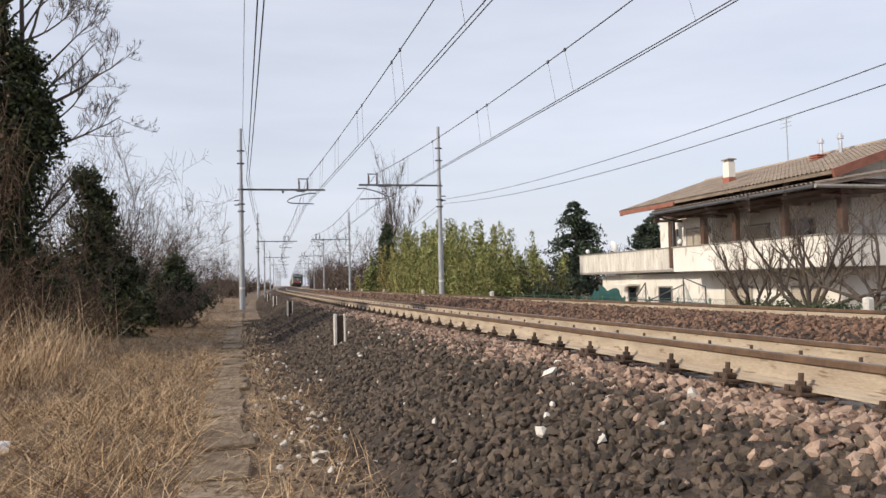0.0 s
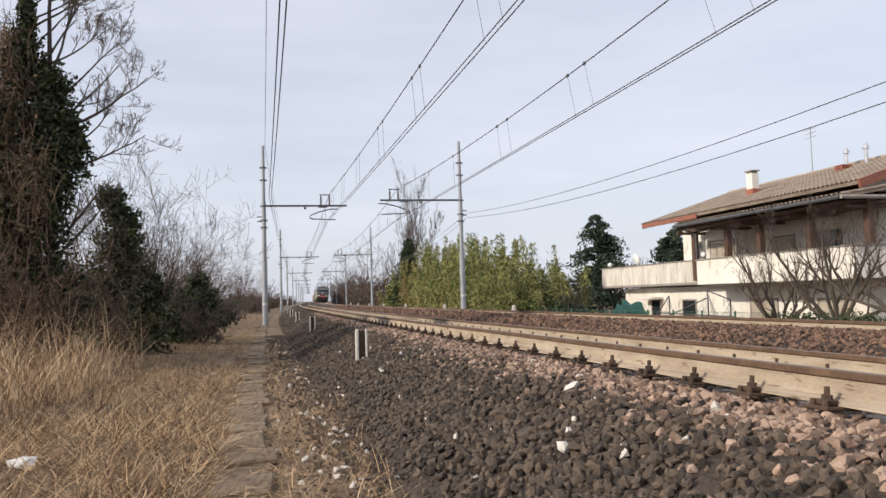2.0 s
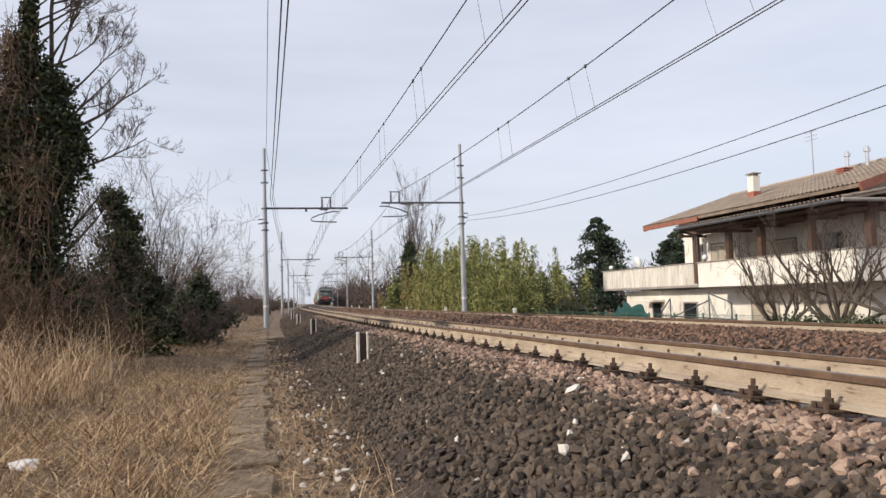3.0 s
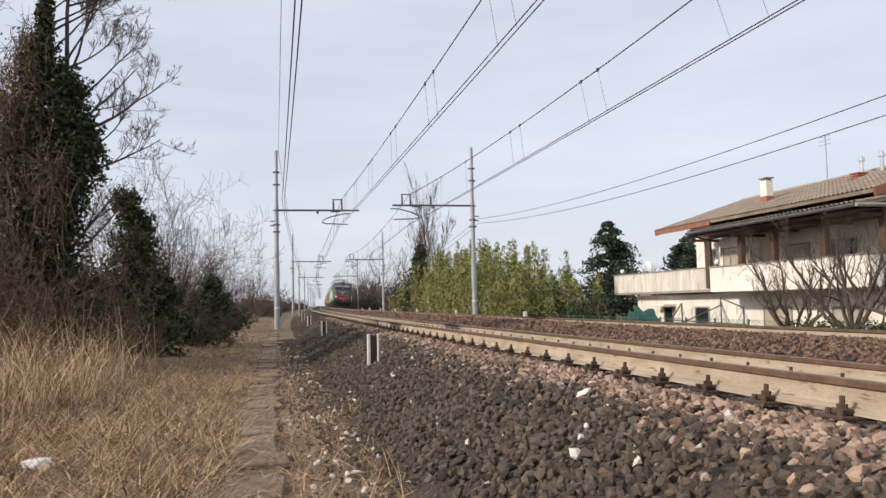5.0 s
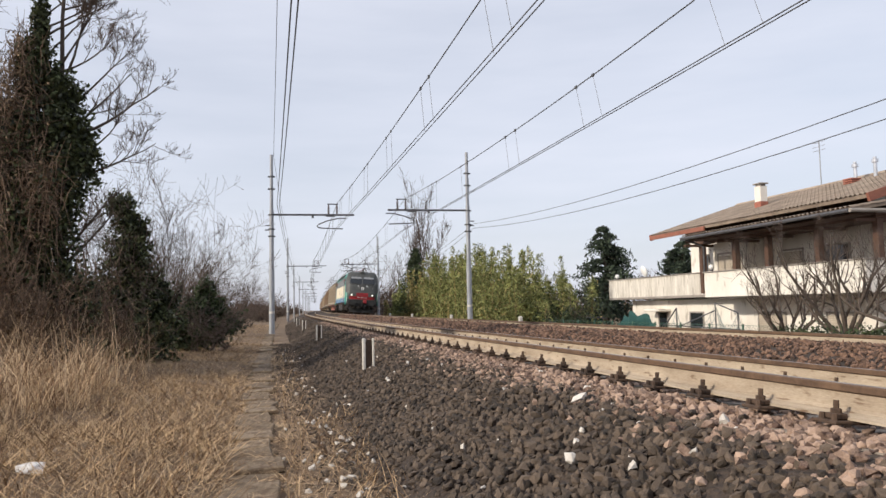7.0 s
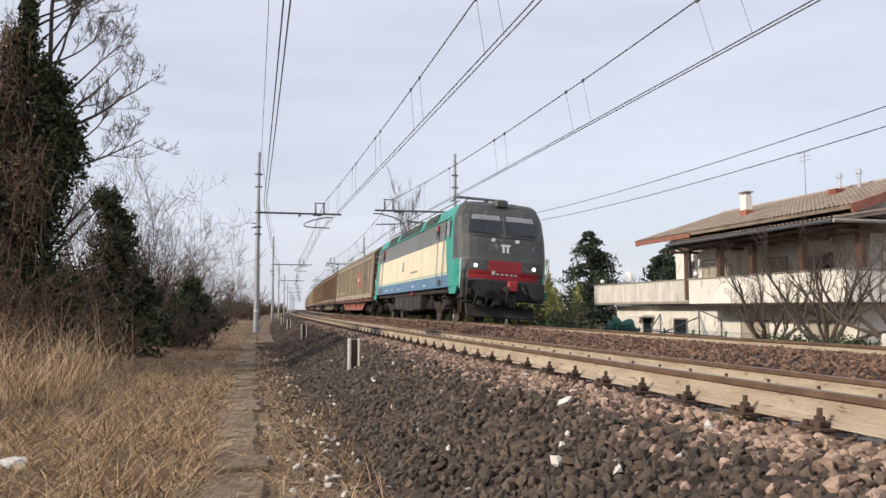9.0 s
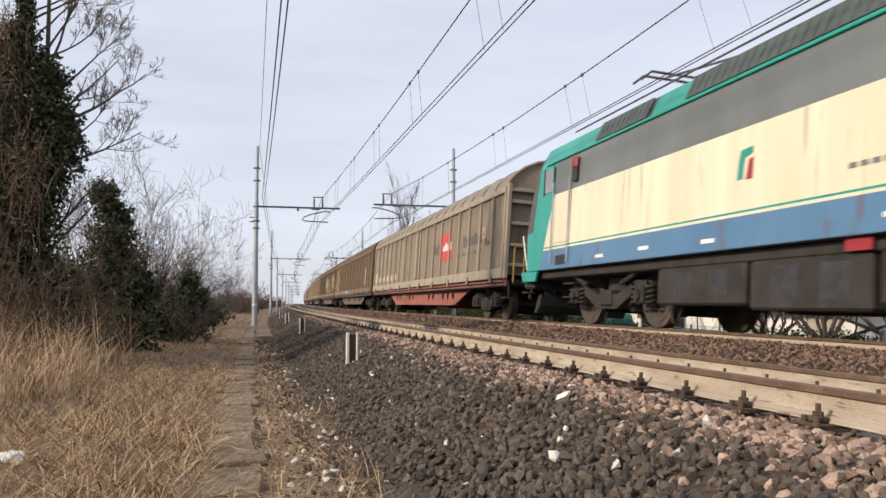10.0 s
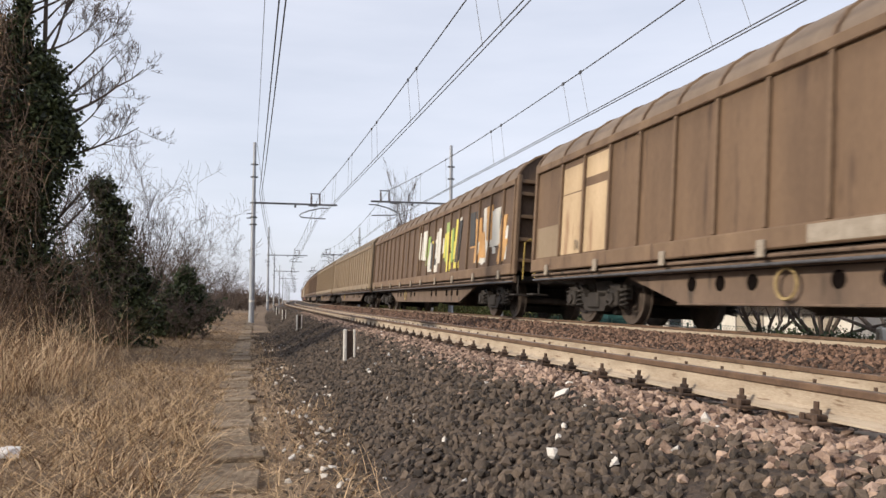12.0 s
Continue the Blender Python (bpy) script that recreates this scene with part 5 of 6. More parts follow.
def bogie(t, y, base, r, detail, turning, loco=False):
    b = new("bogie")
    b.parent, b.matrix_basis = t, pose(0, y, 0)
    b.empty_display_size = 0.3
    h = base / 2
    for side in (-1, 1):
        bm = bmesh.new()
        x0, x1 = (side * 0.98, side * 1.12) if side > 0 else (-1.12, -0.98)
        prism(bm, [(-h - 0.32, r - 0.02), (-h - 0.32, r + 0.22), (-h + 0.25, r + 0.26), (-0.42, r + 0.02), (0.42, r + 0.02), (h - 0.25, r + 0.26), (h + 0.32, r + 0.22), (h + 0.32, r - 0.02), (h - 0.28, r + 0.05), (0.4, r - 0.25), (-0.4, r - 0.25), (-h + 0.28, r + 0.05)], x0, x1)
        part("side_frame", bm, M_GRIME, b)
        if detail:
            for yy in (-h, h):
                xs = side * 1.12
                bm = boxes((xs - 0.09, xs + 0.09, yy - 0.15, yy + 0.15, r - 0.16, r + 0.13), bevel=0.03)
                rod(bm, (xs + side * 0.08, yy, r - 0.02), (xs + side * 0.13, yy, r - 0.02), 0.1, n=10)
                part("axle_box", bm, M_GRIME, b)
                for dy in (-0.26, 0.26):
                    coil(b, side * 1.1, yy + dy, r - 0.18, r + 0.2, 0.075)
            bm = boxes((side * 1.05 - 0.12, side * 1.05 + 0.12, -0.22, 0.22, r - 0.2, r + 0.1), bevel=0.03)
            part("bolster_end", bm, M_GRIME, b)
            if loco:
                part("damper", rods(((side * 1.2, -h - 0.1, r + 0.42), (side * 1.2, -h + 0.6, r + 0.2), 0.045)), M_GRIME, b)
                part("damper", rods(((side * 1.2, h + 0.1, r + 0.42), (side * 1.2, h - 0.6, r + 0.2), 0.045)), M_GRIME, b)
                part("sand_pipe", rods(((side * 1.0, -h - 0.62, r + 0.5), (side * 0.85, -h - 0.55, 0.1), 0.03)), M_GRIME, b)
    part("bolster", boxes((-0.95, 0.95, -0.3, 0.3, r - 0.12, r + 0.35), bevel=0.03), M_GRIME, b)
    if detail:
        for yy in (-h, h):
            part("brake_beam", boxes((-0.9, 0.9, yy * 0.42 - 0.05, yy * 0.42 + 0.05, r - 0.3, r - 0.12), bevel=0.02), M_GRIME, b)
    for yy in (-h, h):
        wheelset(b, yy, r, turning)
    return b


def buffers(t, y_end, z=1.05, mat=None):
    mat = mat or M_GRIME
    d = 1 if y_end > 0 else -1
    for x in (-0.875, 0.875):
        bm = rods(((x, y_end, z), (x, y_end + d * 0.32, z), 0.10), ((x, y_end + d * 0.3, z), (x, y_end + d * 0.5, z), 0.075), n=14)
        rod(bm, (x, y_end + d * 0.5, z), (x, y_end + d * 0.54, z), 0.24, n=18)
        part("buffer", bm, mat, t)
    bm = boxes((-0.06, 0.06, min(y_end, y_end + d * 0.4), max(y_end, y_end + d * 0.4), z - 0.06, z + 0.1), bevel=0.02)
    rod(bm, (0, y_end + d * 0.36, z), (0, y_end + d * 0.3, z - 0.45), 0.05, n=8)
    part("coupling_hook", bm, M_GRIME, t)
    pts = [(0.3, y_end, z - 0.15), (0.33, y_end + d * 0.22, z - 0.35), (0.28, y_end + d * 0.3, z - 0.55), (0.15, y_end + d * 0.25, z - 0.5)]
    linked("brake_hose", *tubes([(pts, [0.03] * 4)], 6), M_RUBBER, smooth=True, parent=t)


# ---- the electric locomotive
ROWS = [1.08, 1.36, 1.50, 1.54, 1.57, 1.62, 1.95, 2.66, 2.72, 3.26, 3.35, 3.41, 3.60, 3.80, 3.90, 3.94]
WIDE = [1.5, 1.5, 1.5, 1.5, 1.5, 1.5, 1.5, 1.49, 1.49, 1.47, 1.46, 1.44, 1.37, 1.27, 1.10, 0.45]
NOSE = [8.88, 8.96, 8.98, 9.0, 9.01, 9.02, 9.03, 8.86, 8.84, 8.56, 8.51, 8.47, 8.36, 8.2, 8.0, 7.9]


def loco_row(z):
    w, yf = np.interp(z, ROWS, WIDE), np.interp(z, ROWS, NOSE)
    mask = 7.95 + max(3.4 - z, -0.4) * 0.17
    ys = max(yf - 0.6, mask + 0.06)
    slant = 7.05 + max(2.66 - z, 0) * 0.43
    return w, yf, mask, ys, slant


def nose_y(x, z):
    """How far the front reaches at height z, x from the middle."""
    w, yf, mask, ys, slant = loco_row(z)
    c = min(abs(x) / w, 1.0) ** 2.4
    return ys + (yf - ys) * math.sqrt(max(1 - c * c, 0)) ** 0.9


def loco_shell(t):
    V, F, skin, ring = [], [], [], 0
    arc = [math.radians(a) for a in (0, 20, 40, 58, 72, 80, 85, 90)]
    for z in ROWS:
        w, yf, mask, ys, slant = loco_row(z)
        q = [(w, y) for y in (0.0, 2.2, 3.2, 5.3, 6.2)] + [(w, slant), (w, mask)]
        q += [(w * max(math.cos(a), 0) ** (1 / 2.4), ys + (yf - ys) * math.sin(a) ** 0.9) for a in arc]
        full = [(-x, -y) for x, y in q] + [(x, -y) for x, y in q[-2::-1]] + [(x, y) for x, y in q[1:]] + [(-x, y) for x, y in q[-2:0:-1]]
        V += [(x, y, z) for x, y in full]
        ring = len(full)
    n = 15
    for i in range(len(ROWS) - 1):
        for k in range(ring):
            F.append((i * ring + k, i * ring + (k + 1) % ring, (i + 1) * ring + (k + 1) % ring, (i + 1) * ring + k))
            e = k % (2 * n - 2)
            c = min(e, 2 * n - 3 - e)           # strip from the middle of the side to the middle of the front
            z = ROWS[i]
            if c < 5:
                if z < 1.5:
                    m = 2
                elif z < 1.54:
                    m = 1
                elif z < 1.57:
                    m = 0
                elif z < 2.66:
                    m = 1
                elif z < 3.35:
                    m = 3
                elif z < 3.41:
                    m = 0
                elif z < 3.8:
                    m = 4 if c in (0, 2) else 0
                else:
                    m = 4
            elif c == 5:
                m = 0
            else:
                m = 4 if z >= 1.95 else (5 if z >= 1.36 and (c >= 13 or (c >= 10 and z < 1.62)) else (4 if c >= 9 else 0))
            skin.append(m)
    last = (len(ROWS) - 1) * ring
    F.append(tuple(last + k for k in range(ring)))
    skin.append(4)
    F.append(tuple(k for k in range(ring - 1, -1, -1)))
    skin.append(4)
    body = linked("body", V, F, [M_TEAL, M_CREAM, M_BLUE, M_GREY, M_MASK, M_RED], mat_index=skin, parent=t)
    bev = body.modifiers.new("edges", "BEVEL")
    bev.width, bev.segments, bev.limit_method, bev.angle_limit = 0.02, 2, "ANGLE", radians(50)
    return body


def on_nose(name, x0, x1, z0, z1, end, mat, parent, out=0.012, nx=6, nz=4, slope=0.0, label="", depth=0.03):
    """A curved plate that follows the front."""
    V, F = [], []
    for i in range(nz + 1):
        z = z0 + (z1 - z0) * i / nz
        for j in range(nx + 1):
            x = x0 + (x1 - x0) * j / nx + slope * (z - z0) * (1 if x0 + x1 > 0 else -1) * j / nx
            y = nose_y(x, z)
            V += [(x, end * (y + out), z), (x, end * (y + out - depth), z)]
    w = nx + 1
    idx = lambda i, j, k: 2 * (i * w + j) + k
    for i in range(nz):
        for j in range(nx):
            F.append((idx(i, j, 0), idx(i, j + 1, 0), idx(i + 1, j + 1, 0), idx(i + 1, j, 0)))
    rim = [(0, j) for j in range(nx)] + [(i, nx) for i in range(nz)] + [(nz, j) for j in range(nx, 0, -1)] + [(i, 0) for i in range(nz, 0, -1)]
    for a, b in zip(rim, rim[1:] + rim[:1]):
        F.append((idx(*a, 0), idx(*a, 1), idx(*b, 1), idx(*b, 0)))
    return linked(name, V, F, mat, smooth=False, parent=parent, label=label)


def locomotive():
    t = thing("electric_locomotive", "teal, cream and blue electric locomotive with dark grey front", "locomotive")
    loco_shell(t)
    part("underframe", boxes((-1.35, 1.35, -8.2, 8.2, 0.92, 1.078), bevel=0.02), M_GRIME, t)
    for end in (-1, 1):
        # cab skirt down to the buffers
        bm = bmesh.new()
        for side in (-1, 1):
            prism(bm, [(end * 7.85, 1.076), (end * 7.95, 0.86), (end * 8.75, 0.86), (end * 8.85, 1.076)], side * 1.44, side * 1.495)
        part("cab_skirt", bm, M_TEAL, t, "teal painted cab skirt")
        part("buffer_beam", boxes((-1.36, 1.36, min(end * 8.4, end * 8.99), max(end * 8.4, end * 8.99), 0.72, 1.34), bevel=0.04), M_RUBBER, t)
        bm = bmesh.new()
        prism(bm, [(end * 8.5, 0.6), (end * 8.7, 0.58), (end * 8.92, 0.2), (end * 8.8, 0.17), (end * 8.6, 0.35)], -1.1, 1.1)
        part("snow_plough", bm, M_RUBBER, t, "black grimy snow plough")
        buffers(t, end * 9.0, 1.05, M_RUBBER)
        for x, z, r in ((-1.15, 0.95, 0.09), (-0.2, 0.72, 0.12), (0.25, 0.66, 0.1), (1.1, 0.9, 0.08), (-0.75, 0.62, 0.07), (0.7, 0.6, 0.07)):
            part("coupler_fitting", boxes((x - r, x + r, min(end * 8.7, end * 9.1), max(end * 8.7, end * 9.1), z - r * 1.3, z + r), bevel=0.025), M_GRIME, t)
        part("front_rail", rods(((-1.2, end * 9.02, 1.3), (-0.7, end * 9.1, 1.34), 0.018), ((-1.2, end * 9.02, 1.3), (-1.2, end * 9.0, 0.7), 0.018)), M_DARKSTEEL, t)
        part("red_coupling_cover", boxes((0.1, 0.42, min(end * 8.9, end * 9.16), max(end * 8.9, end * 9.16), 1.0, 1.34), bevel=0.04), M_RED, t, "faded red coupling cover")
        for x in (-0.85, -0.55, 0.55, -0.35, 0.85):
            pts = [(x, end * 9.1, 1.2), (x * 1.1, end * 9.42, 0.95), (x * 1.25, end * 9.4, 0.55), (x * 1.3, end * 9.2, 0.5)]
            linked("brake_hose", *tubes([(pts, [0.032] * 4)], 6), M_RUBBER, smooth=True, parent=t)
        for side in (-1, 1):
            scr = on_nose("windscreen", side * 0.07, side * 1.16, 2.80, 3.46, end, M_SCREEN, t, 0.012, 8, 5, -0.16, "tinted windscreen")
            on_nose("sun_blind", side * 0.10, side * 1.05, 3.27, 3.44, end, M_BLIND, scr, 0.018, 8, 2, -0.16, "pale lowered sun blind")
            on_nose("lower_trim", side * 0.10, side * 1.0, 2.70, 2.735, end, M_RUBBER, t, 0.012, 6, 1)
            wipe = [(side * 0.2, end * (nose_y(0.2, 2.78) + 0.05), 2.78), (side * 0.6, end * (nose_y(0.6, 2.81) + 0.05), 2.81), (side * 1.0, end * (nose_y(1.0, 2.84) + 0.05), 2.84)]
            linked("wiper", *tubes([(wipe, [0.012] * 3)], 5), M_RUBBER, parent=scr)
            y = nose_y(0.955, 1.76)
            lamp = on_nose("headlamp_housing", side * 0.62, side * 1.18, 1.64, 1.90, end, M_MASK, t, 0.015, 4, 2)
            bm = rods(((side * 0.955, end * (y - 0.02), 1.76), (side * 0.955, end * (y + 0.04), 1.76), 0.06), n=16)
            part("headlamp", bm, M_HEADLAMP if (end < 0) else M_LENS, lamp, "lit round headlamp" if end < 0 else "round lamp lens")
            y = nose_y(0.4, 2.6)
            bm = rods(((side * 0.4, end * (y - 0.03), 2.6), (side * 0.4, end * (y + 0.07), 2.6), 0.06), n=12)
            part("marker_lamp", bm, M_LENS, t, "small clear marker lamp")
            part("step_rail", rods(((side * 1.36, end * 8.75, 1.0), (side * 1.44, end * 9.0, 1.95), 0.018)), M_INK, t)
            part("foot_step", boxes((side * 1.2 - 0.12, side * 1.2 + 0.12, min(end * 8.9, end * 9.25), max(end * 8.9, end * 9.25), 0.62, 0.66), bevel=0.01), M_GRIME, t)
        on_nose("pillar", -0.045, 0.045, 2.70, 3.40, end, M_MASK, t, 0.03, 2, 5)
        # plain shapes for the emblem and the lettering on the front
        on_nose("emblem", -0.13, 0.17, 2.42, 2.48, end, M_INK, t, 0.012, 2, 2, 0, "pale front emblem")
        on_nose("emblem", -0.09, -0.02, 2.22, 2.41, end, M_INK, t, 0.012, 2, 2, 0, "pale front emblem")
        on_nose("emblem", 0.05, 0.12, 2.22, 2.41, end, M_INK, t, 0.012, 2, 2, 0, "pale front emblem")
        for k in range(6):
            x = -0.42 + 0.15 * k
            on_nose("lettering", x, x + (0.085 if k else 0.1), 1.50, 1.555 if k else 1.62, end, M_INK, t, 0.012, 1, 1)
        part("top_lamp", boxes((-0.22, 0.22, min(end * 7.9, end * 8.34), max(end * 7.9, end * 8.34), 3.72, 4.0), bevel=0.06), M_MASK, t, "dark roof lamp housing")
        for side in (-1, 1):
            x = side * 1.502
            lo, hi = min(end * 7.12, end * 7.62), max(end * 7.12, end * 7.62)
            sw = part("cab_window", boxes((min(x, x - side * 0.05), max(x, x - side * 0.05), lo, hi, 2.74, 3.26), bevel=0.01), M_SIDEGLASS, t, "pale cab side window")
            part("window_frame", boxes((min(x, x + side * 0.012), max(x, x + side * 0.012), lo - 0.04, lo, 2.70, 3.30), (min(x, x + side * 0.012), max(x, x + side * 0.012), hi, hi + 0.04, 2.70, 3.30)), M_RUBBER, sw)
            lo, hi = min(end * 6.2, end * 6.95), max(end * 6.2, end * 6.95)
            door = part("cab_door", boxes((min(x, x + side * 0.01), max(x, x + side * 0.01), lo, hi, 1.62, 2.655), bevel=0.004), M_CREAM, t, "cream cab door")
            part("door_upper", boxes((min(x - side * 0.02, x), max(x - side * 0.02, x), lo, hi, 2.662, 3.3), bevel=0.004), M_GREY, door, "grey upper door panel")
            for y in (lo - 0.05, hi + 0.05):
                part("grab_rail", rods(((x + side * 0.05, y, 1.2), (x + side * 0.05, y, 2.9), 0.018)), M_STEEL, t)
            # no hollow here: a thin black plate gives the footstep recess its shade
            part("foot_recess", boxes((min(x, x + side * 0.008), max(x, x + side * 0.008), (lo + hi) / 2 - 0.25, (lo + hi) / 2 + 0.25, 1.16, 1.36), bevel=0.003), M_RUBBER, t, "black plate painted as the shade in a footstep recess")
            for z in (0.5, 0.78):
                part("foot_step", boxes((x - side * 0.3 - 0.1, x - side * 0.3 + 0.1, lo + 0.1, hi - 0.1, z, z + 0.03), bevel=0.005), M_GRIME, t)
            y = end * 5.95
            mir = part("side_lamp_box", boxes((min(x, x + side * 0.05), max(x, x + side * 0.05), y - 0.1, y + 0.1, 3.06, 3.28), bevel=0.015), M_RED, t, "red side box")
            part("side_box_foot", boxes((min(x, x + side * 0.05), max(x, x + side * 0.05), y - 0.1, y + 0.1, 2.78, 3.055), bevel=0.015), M_RUBBER, mir)
    for side in (-1, 1):
        x = side * 1.502
        bm = prism(bmesh.new(), [(0.62, 1.98), (0.74, 1.98), (0.70, 2.22), (0.66, 2.36), (0.42, 2.38), (0.42, 2.30), (0.58, 2.26)], min(x, x + side * 0.006), max(x, x + side * 0.006))
        emb = part("side_emblem", bm, M_TEAL, t, "green part of the side emblem")
        bm = prism(bmesh.new(), [(0.42, 1.96), (0.55, 1.96), (0.49, 2.22), (0.40, 2.24)], min(x, x + side * 0.006), max(x, x + side * 0.006))
        part("emblem_stroke", bm, M_RED, emb, "red part of the side emblem")
        for k in range(9):
            y = -2.6 + 0.16 * k
            part("lettering", boxes((min(x, x + side * 0.005), max(x, x + side * 0.005), y, y + 0.11, 1.8, 1.86)), M_GREY, t)
        for k, y in enumerate((-4.2, -2.0, 1.2, 3.0, 4.6)):
            part("data_plate", boxes((min(x, x + side * 0.005), max(x, x + side * 0.005), y, y + 0.32, 1.2 + 0.03 * (k % 2), 1.26 + 0.03 * (k % 2))), M_INK, t)
        part("gutter", boxes((side * 1.47 - 0.03, side * 1.47 + 0.03, -7.6, 7.6, 3.36, 3.41), bevel=0.008), M_TEAL, t)
        for y0, y1 in ((-2.1, 2.1), (3.3, 5.2), (-5.2, -3.3)):
            g = part("roof_grille", boxes((-0.2, 0.2, y0, y1, -0.02, 0.02), bevel=0.008), M_GRILLE, t, "dark louvred roof grille")
            g.matrix_basis = pose(side * 1.392, 0, 3.61, 0, side * 66.5, 0)
            for k in range(int((y1 - y0) / 0.2)):
                part("louvre", boxes((-0.17, 0.17, y0 + 0.1 + 0.2 * k, y0 + 0.13 + 0.2 * k, 0.02, 0.03)), M_GRILLE, g)
        linked("roof_rail", *tubes([(np.array([(side * 1.1, y, 4.05) for y in np.linspace(-7, 7, 8)]), np.array([0.018] * 8))], 5), M_DARKSTEEL, parent=t)
        for y0, y1, z0 in ((-2.9, -1.5, 0.36), (-1.4, 0.6, 0.3), (0.7, 2.9, 0.36)):
            b = part("equipment_box", boxes((side * 1.15 - 0.22, side * 1.15 + 0.22, y0, y1, z0, 0.918), bevel=0.03), M_GRIME, t, "grimy underfloor equipment box")
            for k in range(2):
                y = y0 + (y1 - y0) * (0.25 + 0.4 * k)
                part("box_lid", boxes((side * 1.37, side * 1.37 + 0.015, y - 0.2, y + 0.25, z0 + 0.12, 0.85), bevel=0.006), M_DARKSTEEL, b)
        part("tail_plate", boxes((min(side * 1.40, side * 1.42), max(side * 1.40, side * 1.42), -1.45, -1.08, 0.93, 1.07), bevel=0.004), M_RED, t)
    part("roof_deck", boxes((-0.9, 0.9, -6.6, 6.6, 3.93, 3.97), bevel=0.02), M_MASK, t)
    for y in (-1.2, 0.4, 1.0, -4.6, -5.4):
        bm = bmesh.new()
        for k in range(4):
            rod(bm, (0.3, y, 4.0 + 0.09 * k), (0.3, y, 4.05 + 0.09 * k), 0.09, n=10)
        part("roof_insulator", bm, M_PORCELAIN, t)
    linked("roof_busbar", *tubes([(np.array([(0.3, y, 4.38) for y in np.linspace(-5.5, 1.2, 5)]), np.array([0.025] * 5))], 5), M_RED, parent=t)
    for base, d in ((3.3, 1), (-4.2, -1)):
        pan = part("pantograph", boxes((-0.5, 0.5, base - 0.3, base + 1.2, 4.05, 4.12), bevel=0.02), M_RED, t, "folded red and grey pantograph")
        up = 0.42 if d > 0 else 0.2
        for x in (-0.25, 0.25):
            part("lower_arm", rods(((x, base, 4.14), (x * 0.7, base + d * -1.1, 4.2 + up * 0.5), 0.03)), M_RED, pan)
            part("upper_arm", rods(((x * 0.7, base + d * -1.1, 4.2 + up * 0.5), (x * 1.6, base + d * 1.2, 4.2 + up), 0.022)), M_DARKSTEEL, pan)
        head = [(-0.95, base + d * 1.2, 4.08 + up), (-0.75, base + d * 1.2, 4.26 + up), (0.75, base + d * 1.2, 4.26 + up), (0.95, base + d * 1.2, 4.08 + up)]
        linked("contact_strip", *tubes([(head, [0.025] * 4)], 6), M_DARKSTEEL, parent=pan)
        linked("contact_strip", *tubes([([(x, y + 0.3, z) for x, y, z in head], [0.025] * 4)], 6), M_DARKSTEEL, parent=pan)
    for y in (-5.15, 5.15):
        bogie(t, y, 2.65, 0.55, True, True, True)
    return t


# ---- sliding-wall wagons
HALF, EAVE = 11.0, 3.30
SHARED = {}


def shared(key, build, mat):
    if key not in SHARED:
        bm = build()
        me = bpy.data.meshes.new(key[0])
        bmesh.ops.recalc_face_normals(bm, faces=bm.faces)
        bm.to_mesh(me)
        bm.free()
        me.materials.append(mat)
        SHARED[key] = me
    return SHARED[key]


def put(name, me, parent, m, label=""):
    ob = new(name, me)
    ob.parent, ob.matrix_basis = parent, m
    if label:
        ob["label"] = label
    return ob


def arch(z_lift=0.0):
    """The roof's outline from eave to eave."""
    return [(1.47, EAVE), (1.42, 3.45), (1.28, 3.66), (1.03, 3.86), (0.7, 4.01), (0.35, 4.09), (0, 4.115), (-0.35, 4.09), (-0.7, 4.01), (-1.03, 3.86), (-1.28, 3.66), (-1.42, 3.45), (-1.47, EAVE)]


